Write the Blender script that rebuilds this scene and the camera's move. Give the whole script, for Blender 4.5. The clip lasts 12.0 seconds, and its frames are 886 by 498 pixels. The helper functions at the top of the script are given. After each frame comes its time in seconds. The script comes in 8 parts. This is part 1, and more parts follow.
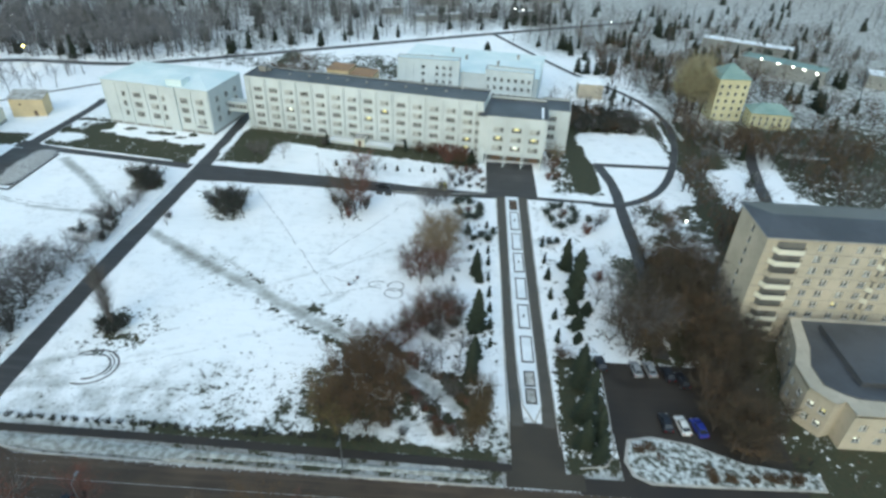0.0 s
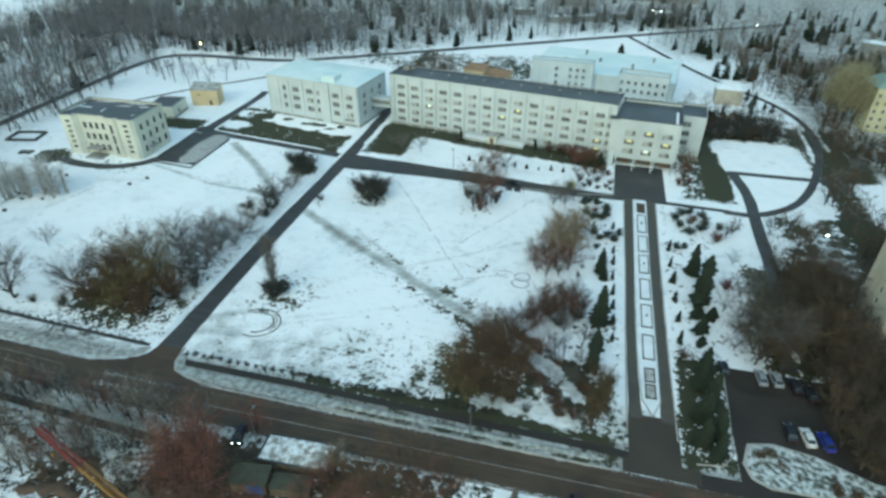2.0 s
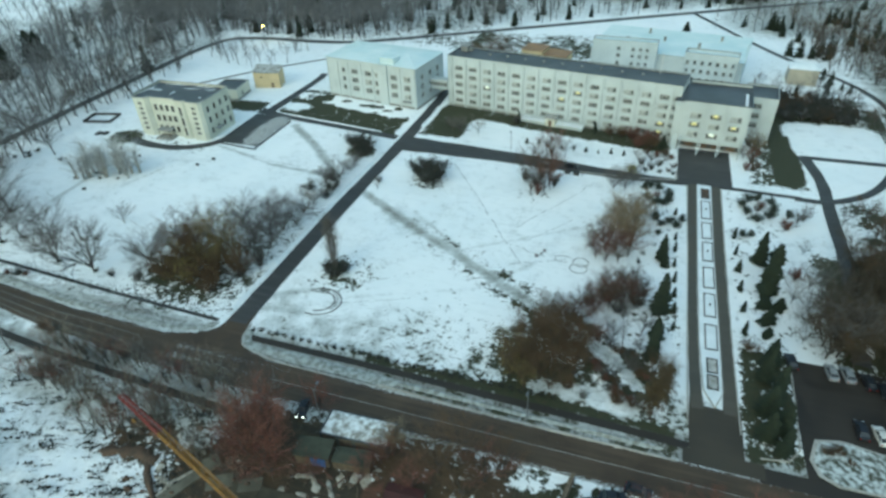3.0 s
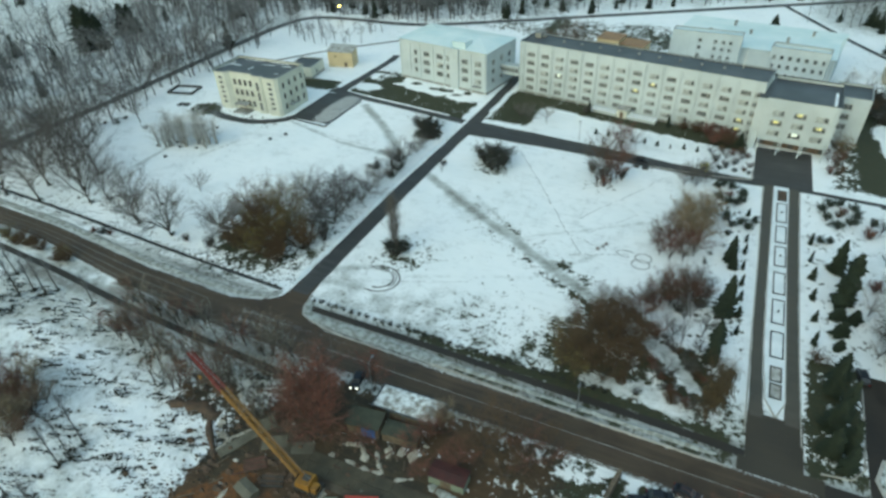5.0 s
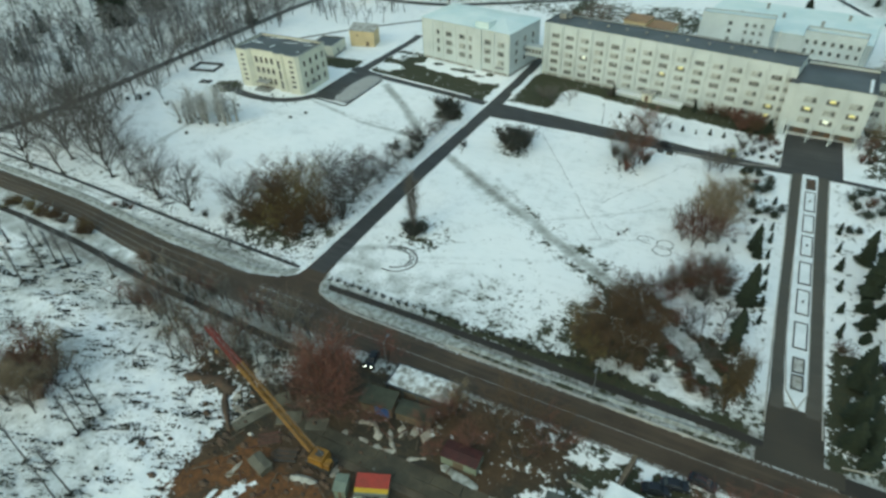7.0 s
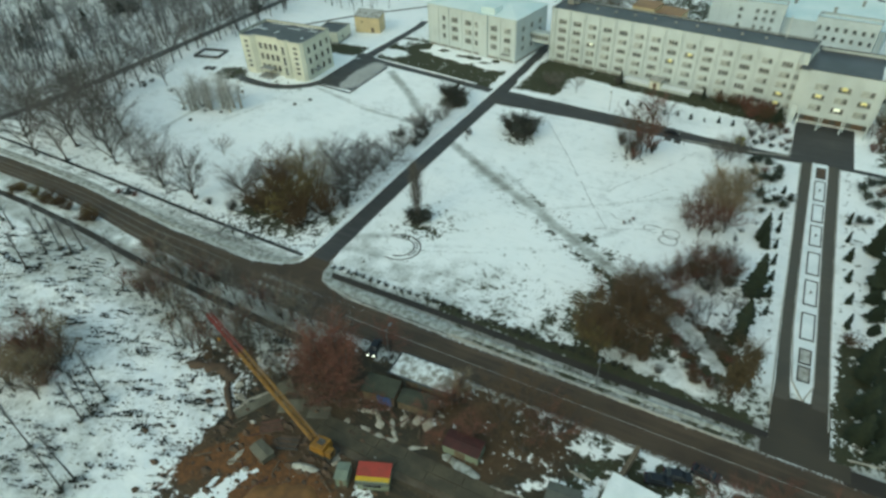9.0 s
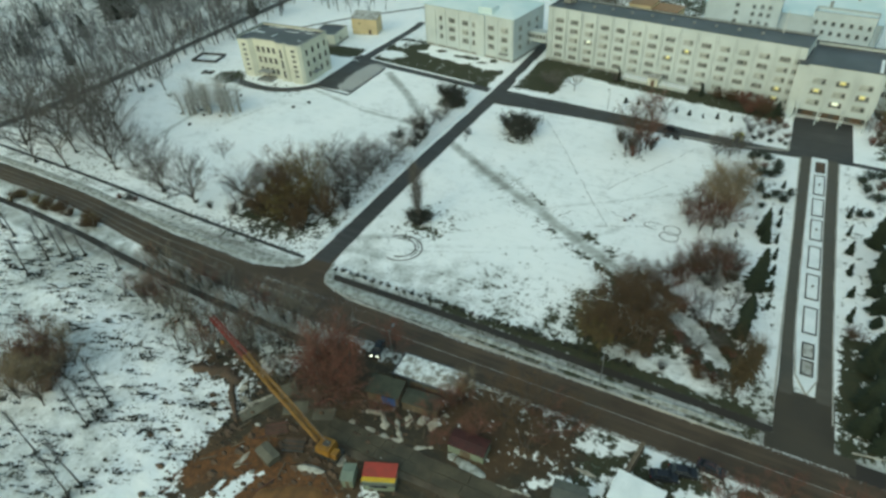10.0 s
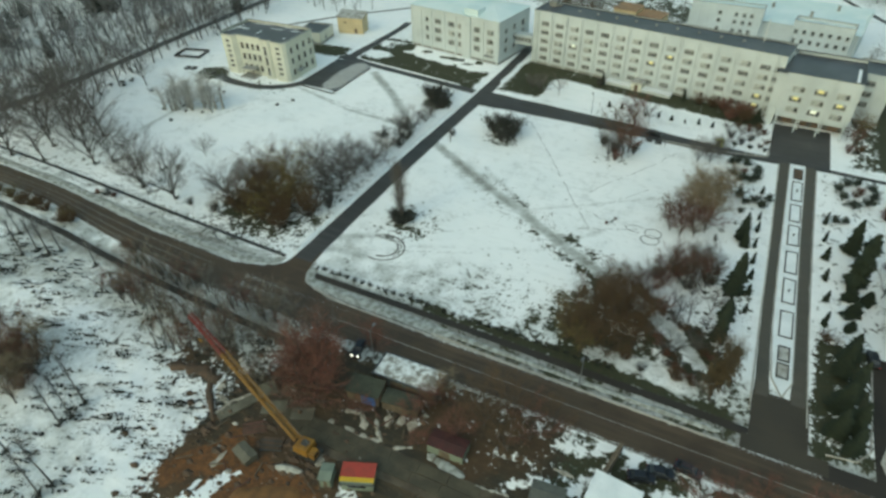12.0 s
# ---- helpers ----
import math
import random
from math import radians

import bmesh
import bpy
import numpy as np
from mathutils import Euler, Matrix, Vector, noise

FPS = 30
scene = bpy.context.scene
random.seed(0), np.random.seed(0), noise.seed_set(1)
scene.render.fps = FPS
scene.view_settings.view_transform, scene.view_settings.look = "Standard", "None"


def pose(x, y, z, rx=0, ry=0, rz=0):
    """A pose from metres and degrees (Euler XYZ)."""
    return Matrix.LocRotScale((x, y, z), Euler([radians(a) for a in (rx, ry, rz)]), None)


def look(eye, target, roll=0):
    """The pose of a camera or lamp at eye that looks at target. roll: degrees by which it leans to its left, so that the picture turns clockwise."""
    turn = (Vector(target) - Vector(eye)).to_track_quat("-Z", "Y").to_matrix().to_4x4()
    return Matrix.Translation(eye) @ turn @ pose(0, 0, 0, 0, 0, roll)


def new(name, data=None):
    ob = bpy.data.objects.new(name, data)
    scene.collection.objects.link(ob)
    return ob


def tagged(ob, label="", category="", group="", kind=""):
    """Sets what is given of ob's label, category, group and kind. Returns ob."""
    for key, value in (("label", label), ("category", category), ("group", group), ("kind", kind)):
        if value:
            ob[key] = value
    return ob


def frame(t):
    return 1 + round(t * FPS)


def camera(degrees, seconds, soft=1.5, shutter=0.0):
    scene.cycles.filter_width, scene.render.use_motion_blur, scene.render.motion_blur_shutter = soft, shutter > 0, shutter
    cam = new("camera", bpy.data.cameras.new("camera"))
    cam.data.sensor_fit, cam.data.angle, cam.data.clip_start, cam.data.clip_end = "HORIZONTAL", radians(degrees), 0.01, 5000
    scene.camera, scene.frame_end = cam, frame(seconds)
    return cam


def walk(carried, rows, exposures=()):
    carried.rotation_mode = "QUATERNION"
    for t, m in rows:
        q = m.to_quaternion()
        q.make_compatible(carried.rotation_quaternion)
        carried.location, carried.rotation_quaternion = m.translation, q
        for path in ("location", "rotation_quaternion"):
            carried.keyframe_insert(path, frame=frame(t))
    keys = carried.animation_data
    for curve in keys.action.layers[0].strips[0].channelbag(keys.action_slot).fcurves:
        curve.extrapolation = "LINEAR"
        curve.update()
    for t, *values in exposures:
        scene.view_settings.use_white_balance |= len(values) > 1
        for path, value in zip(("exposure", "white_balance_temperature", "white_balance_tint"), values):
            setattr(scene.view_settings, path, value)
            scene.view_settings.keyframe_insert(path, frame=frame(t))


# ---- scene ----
cam = camera(73.1, 12.0, 2.8)
PATH = [
    (0, (6.684, 9.107, 85.19), (6.637, 10.777, 84.09), 2.5),
    (0.5, (6.022, 4.709, 86.308), (5.897, 6.385, 85.224), 1.7),
    (1, (5.754, 0.795, 87.587), (5.545, 2.466, 86.507), 1.2),
    (1.5, (4.38, -0.177, 88.286), (4.076, 1.47, 87.193), 0.7),
    (2, (2.634, -0.244, 88.739), (2.232, 1.37, 87.629), -0.1),
    (2.5, (1.372, -0.398, 89.159), (0.88, 1.165, 88.011), -1.9),
    (3, (0.866, -1.002, 89.574), (0.313, 0.531, 88.415), -2.4),
    (5, (0.774, -2.042, 89.52), (0.05, -0.605, 88.332), -2.6),
    (5.5, (0.751, -2.306, 89.298), (0.013, -0.878, 88.108), -2.3),
    (6, (0.658, -2.166, 88.921), (-0.091, -0.753, 87.72), -2.3),
    (6.5, (0.543, -1.916, 88.487), (-0.215, -0.514, 87.278), -2.1),
    (7, (0.563, -1.691, 88.208), (-0.202, -0.309, 86.982), -2.6),
    (9, (0.764, -0.752, 87.605), (-0.01, 0.598, 86.35), -2.9),
    (9.5, (0.679, -0.951, 87.543), (-0.093, 0.393, 86.28), -3.4),
    (10, (0.515, -1.121, 87.639), (-0.259, 0.231, 86.385), -3.8),
    (10.5, (0.775, -0.877, 87.36), (0.037, 0.497, 86.109), -3.0),
    (11, (0.811, -0.867, 87.249), (0.083, 0.506, 85.989), -2.1),
    (11.5, (0.793, -0.914, 87.212), (0.069, 0.46, 85.952), -1.8),
    (12, (0.849, -1.056, 87.264), (0.121, 0.324, 86.012), -1.8),
]
EXPOSURES = [(0.0, 0.44, 5980, -2), (1.0, 0.40, 5880, -5), (2.5, 0.22, 5800, -15), (5.5, 0.17, 6300, -12), (9.5, 0.06, 6800, -16), (12.0, 0.06, 7000, -12)]
walk(cam, [(t, look(eye, target, roll)) for t, eye, target, roll in PATH], EXPOSURES)

# ---- world and light: overcast winter dusk ----
world = bpy.data.worlds.new("sky")
scene.world = world
world.use_nodes = True
wn = world.node_tree
sky = wn.nodes.new("ShaderNodeTexSky")
sky.sky_type = "NISHITA"
sky.sun_disc = False
sky.sun_elevation = radians(32)
sky.sun_rotation = radians(200)
sky.altitude = 100
sky.air_density = 1.6
sky.dust_density = 2.0
sky.ozone_density = 1.0
wn.links.new(sky.outputs[0], wn.nodes["Background"].inputs[0])
wn.nodes["Background"].inputs[1].default_value = 0.15

sun = new("sun", bpy.data.lights.new("sun", "SUN"))
sun.data.energy = 0.6
sun.data.angle = radians(70)
sun.data.color = (1.0, 0.985, 0.96)
sun.matrix_world = pose(0, 0, 120, 30, 0, 20)


# ---- material helpers ----
def nodes_of(name, rough=0.8, metal=0.0, spec=0.5):
    m = bpy.data.materials.new(name)
    m.use_nodes = True
    nt = m.node_tree
    b = nt.nodes["Principled BSDF"]
    b.inputs["Roughness"].default_value = rough
    b.inputs["Metallic"].default_value = metal
    b.inputs["Specular IOR Level"].default_value = spec
    return m, nt, b


def noise_node(nt, scale, detail=4.0, rough=0.55, stretch=None):
    co = nt.nodes.new("ShaderNodeNewGeometry")
    n = nt.nodes.new("ShaderNodeTexNoise")
    n.inputs["Scale"].default_value = scale
    n.inputs["Detail"].default_value = detail
    n.inputs["Roughness"].default_value = rough
    if stretch:
        mp = nt.nodes.new("ShaderNodeMapping")
        mp.inputs["Scale"].default_value = stretch
        nt.links.new(co.outputs["Position"], mp.inputs["Vector"])
        nt.links.new(mp.outputs[0], n.inputs["Vector"])
    else:
        nt.links.new(co.outputs["Position"], n.inputs["Vector"])
    return n.outputs["Fac"]


def math_node(nt, op, a, b=None, clamp=False):
    n = nt.nodes.new("ShaderNodeMath")
    n.operation, n.use_clamp = op, clamp
    for i, v in enumerate((a, b)):
        if v is None:
            continue
        if isinstance(v, (int, float)):
            n.inputs[i].default_value = v
        else:
            nt.links.new(v, n.inputs[i])
    return n.outputs[0]


def ramp(nt, fac, lo, hi, a=0.0, b=1.0):
    n = nt.nodes.new("ShaderNodeMapRange")
    n.inputs["From Min"].default_value, n.inputs["From Max"].default_value = lo, hi
    n.inputs["To Min"].default_value, n.inputs["To Max"].default_value = a, b
    n.interpolation_type = "SMOOTHSTEP"
    nt.links.new(fac, n.inputs["Value"])
    return n.outputs["Result"]


def mix_node(nt, fac, a, b):
    n = nt.nodes.new("ShaderNodeMix")
    n.data_type = "RGBA"
    if isinstance(fac, (int, float)):
        n.inputs[0].default_value = fac
    else:
        nt.links.new(fac, n.inputs[0])
    for i, v in ((6, a), (7, b)):
        if isinstance(v, tuple):
            n.inputs[i].default_value = (*v, 1)
        else:
            nt.links.new(v, n.inputs[i])
    return n.outputs[2]


def bump(nt, b, fac, strength, dist):
    n = nt.nodes.new("ShaderNodeBump")
    n.inputs["Strength"].default_value = strength
    n.inputs["Distance"].default_value = dist
    nt.links.new(fac, n.inputs["Height"])
    nt.links.new(n.outputs[0], b.inputs["Normal"])


def surface(name, c1, c2, scale=1.0, rough=0.8, metal=0.0, fine=12.0, bumpy=0.3, dist=0.02, spec=0.5, vary=0.0, grime=0.25):
    """Two-scale mottled surface: c1 to c2 in large patches, grime in fine grain, and piece-to-piece variation."""
    m, nt, b = nodes_of(name, rough, metal, spec)
    large, small = noise_node(nt, scale), noise_node(nt, fine, 3.0)
    col = mix_node(nt, ramp(nt, large, 0.35, 0.65), c1, c2)
    dark = tuple(0.55 * v for v in c1)
    col = mix_node(nt, ramp(nt, small, 0.5, 0.8, 0.0, grime), col, dark)
    if vary:
        info = nt.nodes.new("ShaderNodeObjectInfo")
        isl = nt.nodes.new("ShaderNodeNewGeometry")
        r = math_node(nt, "FRACT", math_node(nt, "ADD", info.outputs["Random"], isl.outputs["Random Per Island"]))
        col = mix_node(nt, math_node(nt, "MULTIPLY", r, vary), col, tuple(1.9 * v if v < 0.4 else 0.6 * v for v in c2))
    nt.links.new(col, b.inputs["Base Color"])
    if bumpy:
        bump(nt, b, small, bumpy, dist)
    return m


def glow(name, color, strength):
    m, nt, b = nodes_of(name, 0.4)
    b.inputs["Base Color"].default_value = (*color, 1)
    b.inputs["Emission Color"].default_value = (*color, 1)
    b.inputs["Emission Strength"].default_value = strength
    return m


def ground_material():
    """Snow with grass, mud and slush coming through; the mesh's cover attribute says how much of each."""
    m, nt, b = nodes_of("snowy_ground", 0.75, spec=0.25)
    at = nt.nodes.new("ShaderNodeAttribute")
    at.attribute_name = "cover"
    sep = nt.nodes.new("ShaderNodeSeparateColor")
    nt.links.new(at.outputs["Color"], sep.inputs[0])
    r, g, bl = sep.outputs[0], sep.outputs[1], sep.outputs[2]
    fine, mid, big = noise_node(nt, 0.95, 7, 0.68), noise_node(nt, 0.32, 4, 0.6), noise_node(nt, 0.05, 3)
    tiny = noise_node(nt, 4.0, 3, 0.6)
    streak = noise_node(nt, 0.5, 4, 0.6, (0.35, 1.6, 1.0))
    snow = mix_node(nt, ramp(nt, big, 0.35, 0.7), (0.92, 0.935, 0.945), (0.87, 0.90, 0.915))
    snow = mix_node(nt, ramp(nt, streak, 0.48, 0.78, 0.0, 0.18), snow, (0.50, 0.53, 0.53))
    snow = mix_node(nt, ramp(nt, mid, 0.5, 0.8, 0.0, 0.18), snow, (0.55, 0.58, 0.60))
    slush = mix_node(nt, ramp(nt, tiny, 0.3, 0.7), (0.30, 0.30, 0.285), (0.16, 0.15, 0.13))
    trodden = mix_node(nt, ramp(nt, mid, 0.35, 0.65), (0.57, 0.595, 0.59), (0.44, 0.46, 0.445))
    grass = mix_node(nt, ramp(nt, fine, 0.35, 0.65), (0.042, 0.050, 0.028), (0.058, 0.055, 0.030))
    grass = mix_node(nt, ramp(nt, tiny, 0.45, 0.75, 0.0, 0.6), grass, (0.026, 0.027, 0.016))
    mud = mix_node(nt, ramp(nt, mid, 0.35, 0.65), (0.078, 0.060, 0.037), (0.048, 0.041, 0.028))
    mud = mix_node(nt, ramp(nt, streak, 0.42, 0.6, 0.0, 0.9), mud, (0.040, 0.037, 0.027))
    mud = mix_node(nt, ramp(nt, big, 0.47, 0.6, 0.0, 0.35), mud, (0.120, 0.062, 0.029))
    mud = mix_node(nt, ramp(nt, tiny, 0.55, 0.8, 0.0, 0.5), mud, (0.17, 0.13, 0.095))
    clay = mix_node(nt, ramp(nt, fine, 0.35, 0.65), (0.190, 0.088, 0.034), (0.100, 0.050, 0.025))
    clay = mix_node(nt, ramp(nt, tiny, 0.5, 0.75, 0.0, 0.6), clay, (0.055, 0.036, 0.022))
    mud = mix_node(nt, ramp(nt, math_node(nt, "ADD", at.outputs["Alpha"], math_node(nt, "MULTIPLY", math_node(nt, "SUBTRACT", mid, 0.5), 2.4)), 0.35, 0.7), mud, clay)
    patch = math_node(nt, "ADD", math_node(nt, "MULTIPLY", fine, 0.6), math_node(nt, "MULTIPLY", mid, 0.4))
    wob = math_node(nt, "MULTIPLY", math_node(nt, "SUBTRACT", patch, 0.5), 2.6)
    col = mix_node(nt, ramp(nt, math_node(nt, "ADD", bl, math_node(nt, "MULTIPLY", wob, 0.35)), 0.15, 0.6), snow, trodden)
    col = mix_node(nt, ramp(nt, math_node(nt, "ADD", bl, math_node(nt, "MULTIPLY", wob, 0.5)), 0.55, 1.1), col, slush)
    fg = ramp(nt, math_node(nt, "ADD", r, wob), 0.46, 0.62)
    col = mix_node(nt, fg, col, grass)
    fm = ramp(nt, math_node(nt, "ADD", g, math_node(nt, "MULTIPLY", wob, 1.3)), 0.42, 0.62)
    col = mix_node(nt, fm, col, mud)
    nt.links.new(col, b.inputs["Base Color"])
    bump(nt, b, math_node(nt, "ADD", math_node(nt, "MULTIPLY", fine, 1.0), math_node(nt, "MULTIPLY", tiny, 0.35)), 0.55, 0.25)
    return m


def asphalt_material(name, c1, c2, wet=0.48, worn=0.5):
    """Wet asphalt; the slush attribute lays thawing snow over it."""
    m, nt, b = nodes_of(name, 0.5, spec=0.35)
    at = nt.nodes.new("ShaderNodeAttribute")
    at.attribute_name = "cover"
    sep = nt.nodes.new("ShaderNodeSeparateColor")
    nt.links.new(at.outputs["Color"], sep.inputs[0])
    big, fine = noise_node(nt, 0.15, 4, 0.6), noise_node(nt, 2.2, 5, 0.65)
    lanes = noise_node(nt, 0.9, 3, 0.5, (0.06, 1.0, 1.0))
    col = mix_node(nt, ramp(nt, big, 0.35, 0.65), c1, c2)
    col = mix_node(nt, ramp(nt, lanes, 0.45, 0.75, 0, worn), col, tuple(1.7 * v for v in c2))
    wob = math_node(nt, "MULTIPLY", math_node(nt, "SUBTRACT", fine, 0.5), 1.8)
    f = ramp(nt, math_node(nt, "ADD", sep.outputs[2], wob), 0.4, 0.75)
    col = mix_node(nt, f, col, mix_node(nt, ramp(nt, fine, 0.4, 0.65), (0.24, 0.23, 0.21), (0.62, 0.64, 0.64)))
    nt.links.new(col, b.inputs["Base Color"])
    nt.links.new(ramp(nt, big, 0.3, 0.7, wet, wet + 0.3), b.inputs["Roughness"])
    bump(nt, b, fine, 0.25, 0.03)
    return m


def glass_material():
    m, nt, b = nodes_of("window_glass", 0.06)
    b.inputs["Base Color"].default_value = (0.75, 0.82, 0.84, 1)
    b.inputs["Transmission Weight"].default_value = 0.9
    b.inputs["IOR"].default_value = 1.45
    return m


GROUND = ground_material()
ASPHALT = asphalt_material("wet_asphalt", (0.043, 0.044, 0.045), (0.062, 0.061, 0.060))
ROADTOP = asphalt_material("road_asphalt", (0.052, 0.036, 0.023), (0.078, 0.057, 0.038))
STREAK = asphalt_material("slushy_asphalt", (0.11, 0.098, 0.078), (0.15, 0.135, 0.11), worn=0.1)
LANETOP = asphalt_material("avenue_asphalt", (0.072, 0.066, 0.053), (0.094, 0.085, 0.069), worn=0.15)
MOUTHTOP = asphalt_material("avenue_mouth_asphalt", (0.048, 0.040, 0.029), (0.064, 0.054, 0.040), worn=0.05)
PARKTOP = asphalt_material("car_park_asphalt", (0.027, 0.023, 0.019), (0.040, 0.034, 0.028), worn=0.12)
PAVING = surface("worn_concrete_paving", (0.115, 0.094, 0.064), (0.055, 0.040, 0.027), 0.35, 0.8, fine=2.2, grime=0.7)
SNOW = surface("packed_snow", (0.84, 0.87, 0.89), (0.74, 0.78, 0.80), 0.3, 0.75, fine=2.5, grime=0.12, bumpy=0.5, dist=0.1, spec=0.25)
OLDSNOW = surface("dirty_snow", (0.50, 0.50, 0.48), (0.25, 0.24, 0.21), 0.6, 0.8, fine=3.0, grime=0.6, bumpy=0.6, dist=0.1)
PATCHYSNOW = surface("thin_patchy_snow", (0.82, 0.85, 0.86), (0.26, 0.25, 0.22), 0.9, 0.8, fine=3.5, grime=0.6, bumpy=0.5, dist=0.08)
ISLANDTOP = surface("weedy_patchy_snow", (0.60, 0.64, 0.64), (0.055, 0.058, 0.036), 1.1, 0.85, fine=3.2, grime=0.7, bumpy=0.5, dist=0.08)
BANKSNOW = surface("dirty_bank_snow", (0.43, 0.45, 0.435), (0.21, 0.215, 0.19), 0.8, 0.8, fine=2.5, grime=0.5, bumpy=0.5, dist=0.08)
PALETWIG = surface("pale_birch_twigs", (0.60, 0.60, 0.59), (0.50, 0.50, 0.49), 1.0, 0.9, bumpy=0, vary=0.2)
KERB = surface("pale_kerb_concrete", (0.46, 0.45, 0.42), (0.34, 0.33, 0.30), 0.4, 0.85, fine=4, grime=0.4)
DARKKERB = surface("dark_kerb_stone", (0.075, 0.07, 0.065), (0.05, 0.05, 0.045), 0.4, 0.8, fine=4)
CONCRETE = surface("muddy_precast_concrete", (0.155, 0.145, 0.112), (0.10, 0.092, 0.068), 0.4, 0.85, fine=2.5, grime=0.5)
SOIL = surface("wet_brown_soil", (0.11, 0.07, 0.045), (0.07, 0.05, 0.035), 0.8, 0.85, fine=5, bumpy=0.6, dist=0.08)
ORANGESOIL = surface("orange_clay", (0.27, 0.13, 0.042), (0.18, 0.090, 0.036), 0.5, 0.85, fine=4, bumpy=0.6, dist=0.1)
PAINT = surface("worn_road_paint", (0.45, 0.44, 0.40), (0.28, 0.27, 0.25), 0.8, 0.7, fine=4, grime=0.6)
WHITEWALL = surface("white_rendered_wall", (0.56, 0.61, 0.62), (0.49, 0.54, 0.55), 0.12, 0.85, fine=1.2, grime=0.16, bumpy=0.1)
CREAMWALL = surface("cream_rendered_wall", (0.66, 0.66, 0.565), (0.57, 0.57, 0.485), 0.12, 0.85, fine=1.2, grime=0.2, bumpy=0.1)
OCHREWALL = surface("ochre_rendered_wall", (0.62, 0.50, 0.30), (0.54, 0.43, 0.26), 0.2, 0.85, fine=1.5, grime=0.25, bumpy=0.1)
PANELWALL = surface("beige_concrete_panels", (0.46, 0.42, 0.34), (0.38, 0.35, 0.28), 0.15, 0.88, fine=0.9, grime=0.35, bumpy=0.15)
GREYPANEL = surface("grey_concrete_panels", (0.27, 0.28, 0.27), (0.21, 0.22, 0.215), 0.15, 0.88, fine=0.9, grime=0.35, bumpy=0.15)
YELLOWWALL = surface("pale_yellow_wall", (0.57, 0.55, 0.36), (0.49, 0.47, 0.31), 0.15, 0.88, fine=0.9, grime=0.3, bumpy=0.1)
PLINTH = surface("grey_plinth", (0.30, 0.30, 0.28), (0.22, 0.22, 0.21), 0.3, 0.85)
ROOFFELT = surface("wet_roofing_felt", (0.075, 0.08, 0.09), (0.05, 0.054, 0.06), 0.12, 0.45, fine=1.0, grime=0.4, bumpy=0.15)
BLUEROOF = surface("light_blue_metal_roof", (0.58, 0.71, 0.73), (0.70, 0.79, 0.80), 0.1, 0.4, fine=0.8, grime=0.12, bumpy=0.05, metal=0.0)
GREENROOF = surface("weathered_green_sheet_roof", (0.17, 0.27, 0.25), (0.22, 0.32, 0.30), 0.2, 0.6, fine=1.2, grime=0.3, bumpy=0.05)
TRIM = surface("grey_metal_trim", (0.36, 0.37, 0.37), (0.28, 0.29, 0.29), 0.5, 0.5, metal=0.3)
FRAMEWHITE = surface("white_window_frame", (0.70, 0.71, 0.69), (0.62, 0.63, 0.61), 1.0, 0.5, bumpy=0)
FRAMEBROWN = surface("brown_window_frame", (0.16, 0.11, 0.07), (0.12, 0.08, 0.06), 1.0, 0.5, bumpy=0)
GLASS = glass_material()
# the dimness of unlit rooms, put into a base colour
ROOMDARK = surface("painted_room_dark", (0.16, 0.16, 0.15), (0.10, 0.10, 0.10), 0.3, 0.9, bumpy=0)
CURTAIN = surface("pale_curtain", (0.50, 0.51, 0.48), (0.38, 0.39, 0.37), 2.0, 0.9, bumpy=0, vary=0.5)
LITROOM = glow("lit_room_lamp", (1.0, 0.84, 0.28), 0.55)
LITWHITE = glow("lit_white_lamp", (1.0, 0.97, 0.8), 1.1)
# woodland bark greyed in its base colour to stand for haze
HAZEBARK = surface("haze_grey_bark", (0.115, 0.11, 0.105), (0.075, 0.072, 0.07), 2.0, 0.9, fine=6, bumpy=0)
BARK = surface("dark_bark", (0.080, 0.069, 0.060), (0.056, 0.048, 0.043), 2.0, 0.9, fine=9, bumpy=0.5)
PALEBARK = surface("pale_birch_bark", (0.40, 0.39, 0.36), (0.22, 0.21, 0.19), 2.0, 0.85, fine=6, grime=0.7)
TWIG = surface("grey_brown_twigs", (0.135, 0.122, 0.112), (0.094, 0.085, 0.078), 1.0, 0.9, bumpy=0, vary=0.25)
PALEGREYTWIG = surface("pale_grey_twigs", (0.24, 0.225, 0.20), (0.17, 0.16, 0.14), 1.0, 0.9, bumpy=0, vary=0.25)
REDTWIG = surface("reddish_twigs", (0.20, 0.082, 0.058), (0.145, 0.064, 0.05), 1.0, 0.9, bumpy=0, vary=0.25)
BROWNTWIG = surface("brown_twigs", (0.108, 0.067, 0.037), (0.080, 0.052, 0.031), 1.0, 0.9, bumpy=0, vary=0.3)
DARKTWIG = surface("dark_brown_twigs", (0.075, 0.055, 0.036), (0.054, 0.042, 0.030), 1.0, 0.9, bumpy=0, vary=0.3)
DARKLEAF = surface("dark_olive_leaves", (0.036, 0.032, 0.017), (0.047, 0.035, 0.019), 0.6, 0.8, bumpy=0, vary=0.3)
FAWNTWIG = surface("fawn_twigs", (0.21, 0.16, 0.115), (0.16, 0.125, 0.09), 1.0, 0.9, bumpy=0, vary=0.3)
OLIVELEAF = surface("olive_brown_leaves", (0.070, 0.048, 0.020), (0.086, 0.050, 0.024), 0.6, 0.8, bumpy=0, vary=0.3)
RUSTLEAF = surface("withered_rust_leaves", (0.095, 0.050, 0.028), (0.070, 0.040, 0.024), 0.6, 0.8, bumpy=0, vary=0.3)
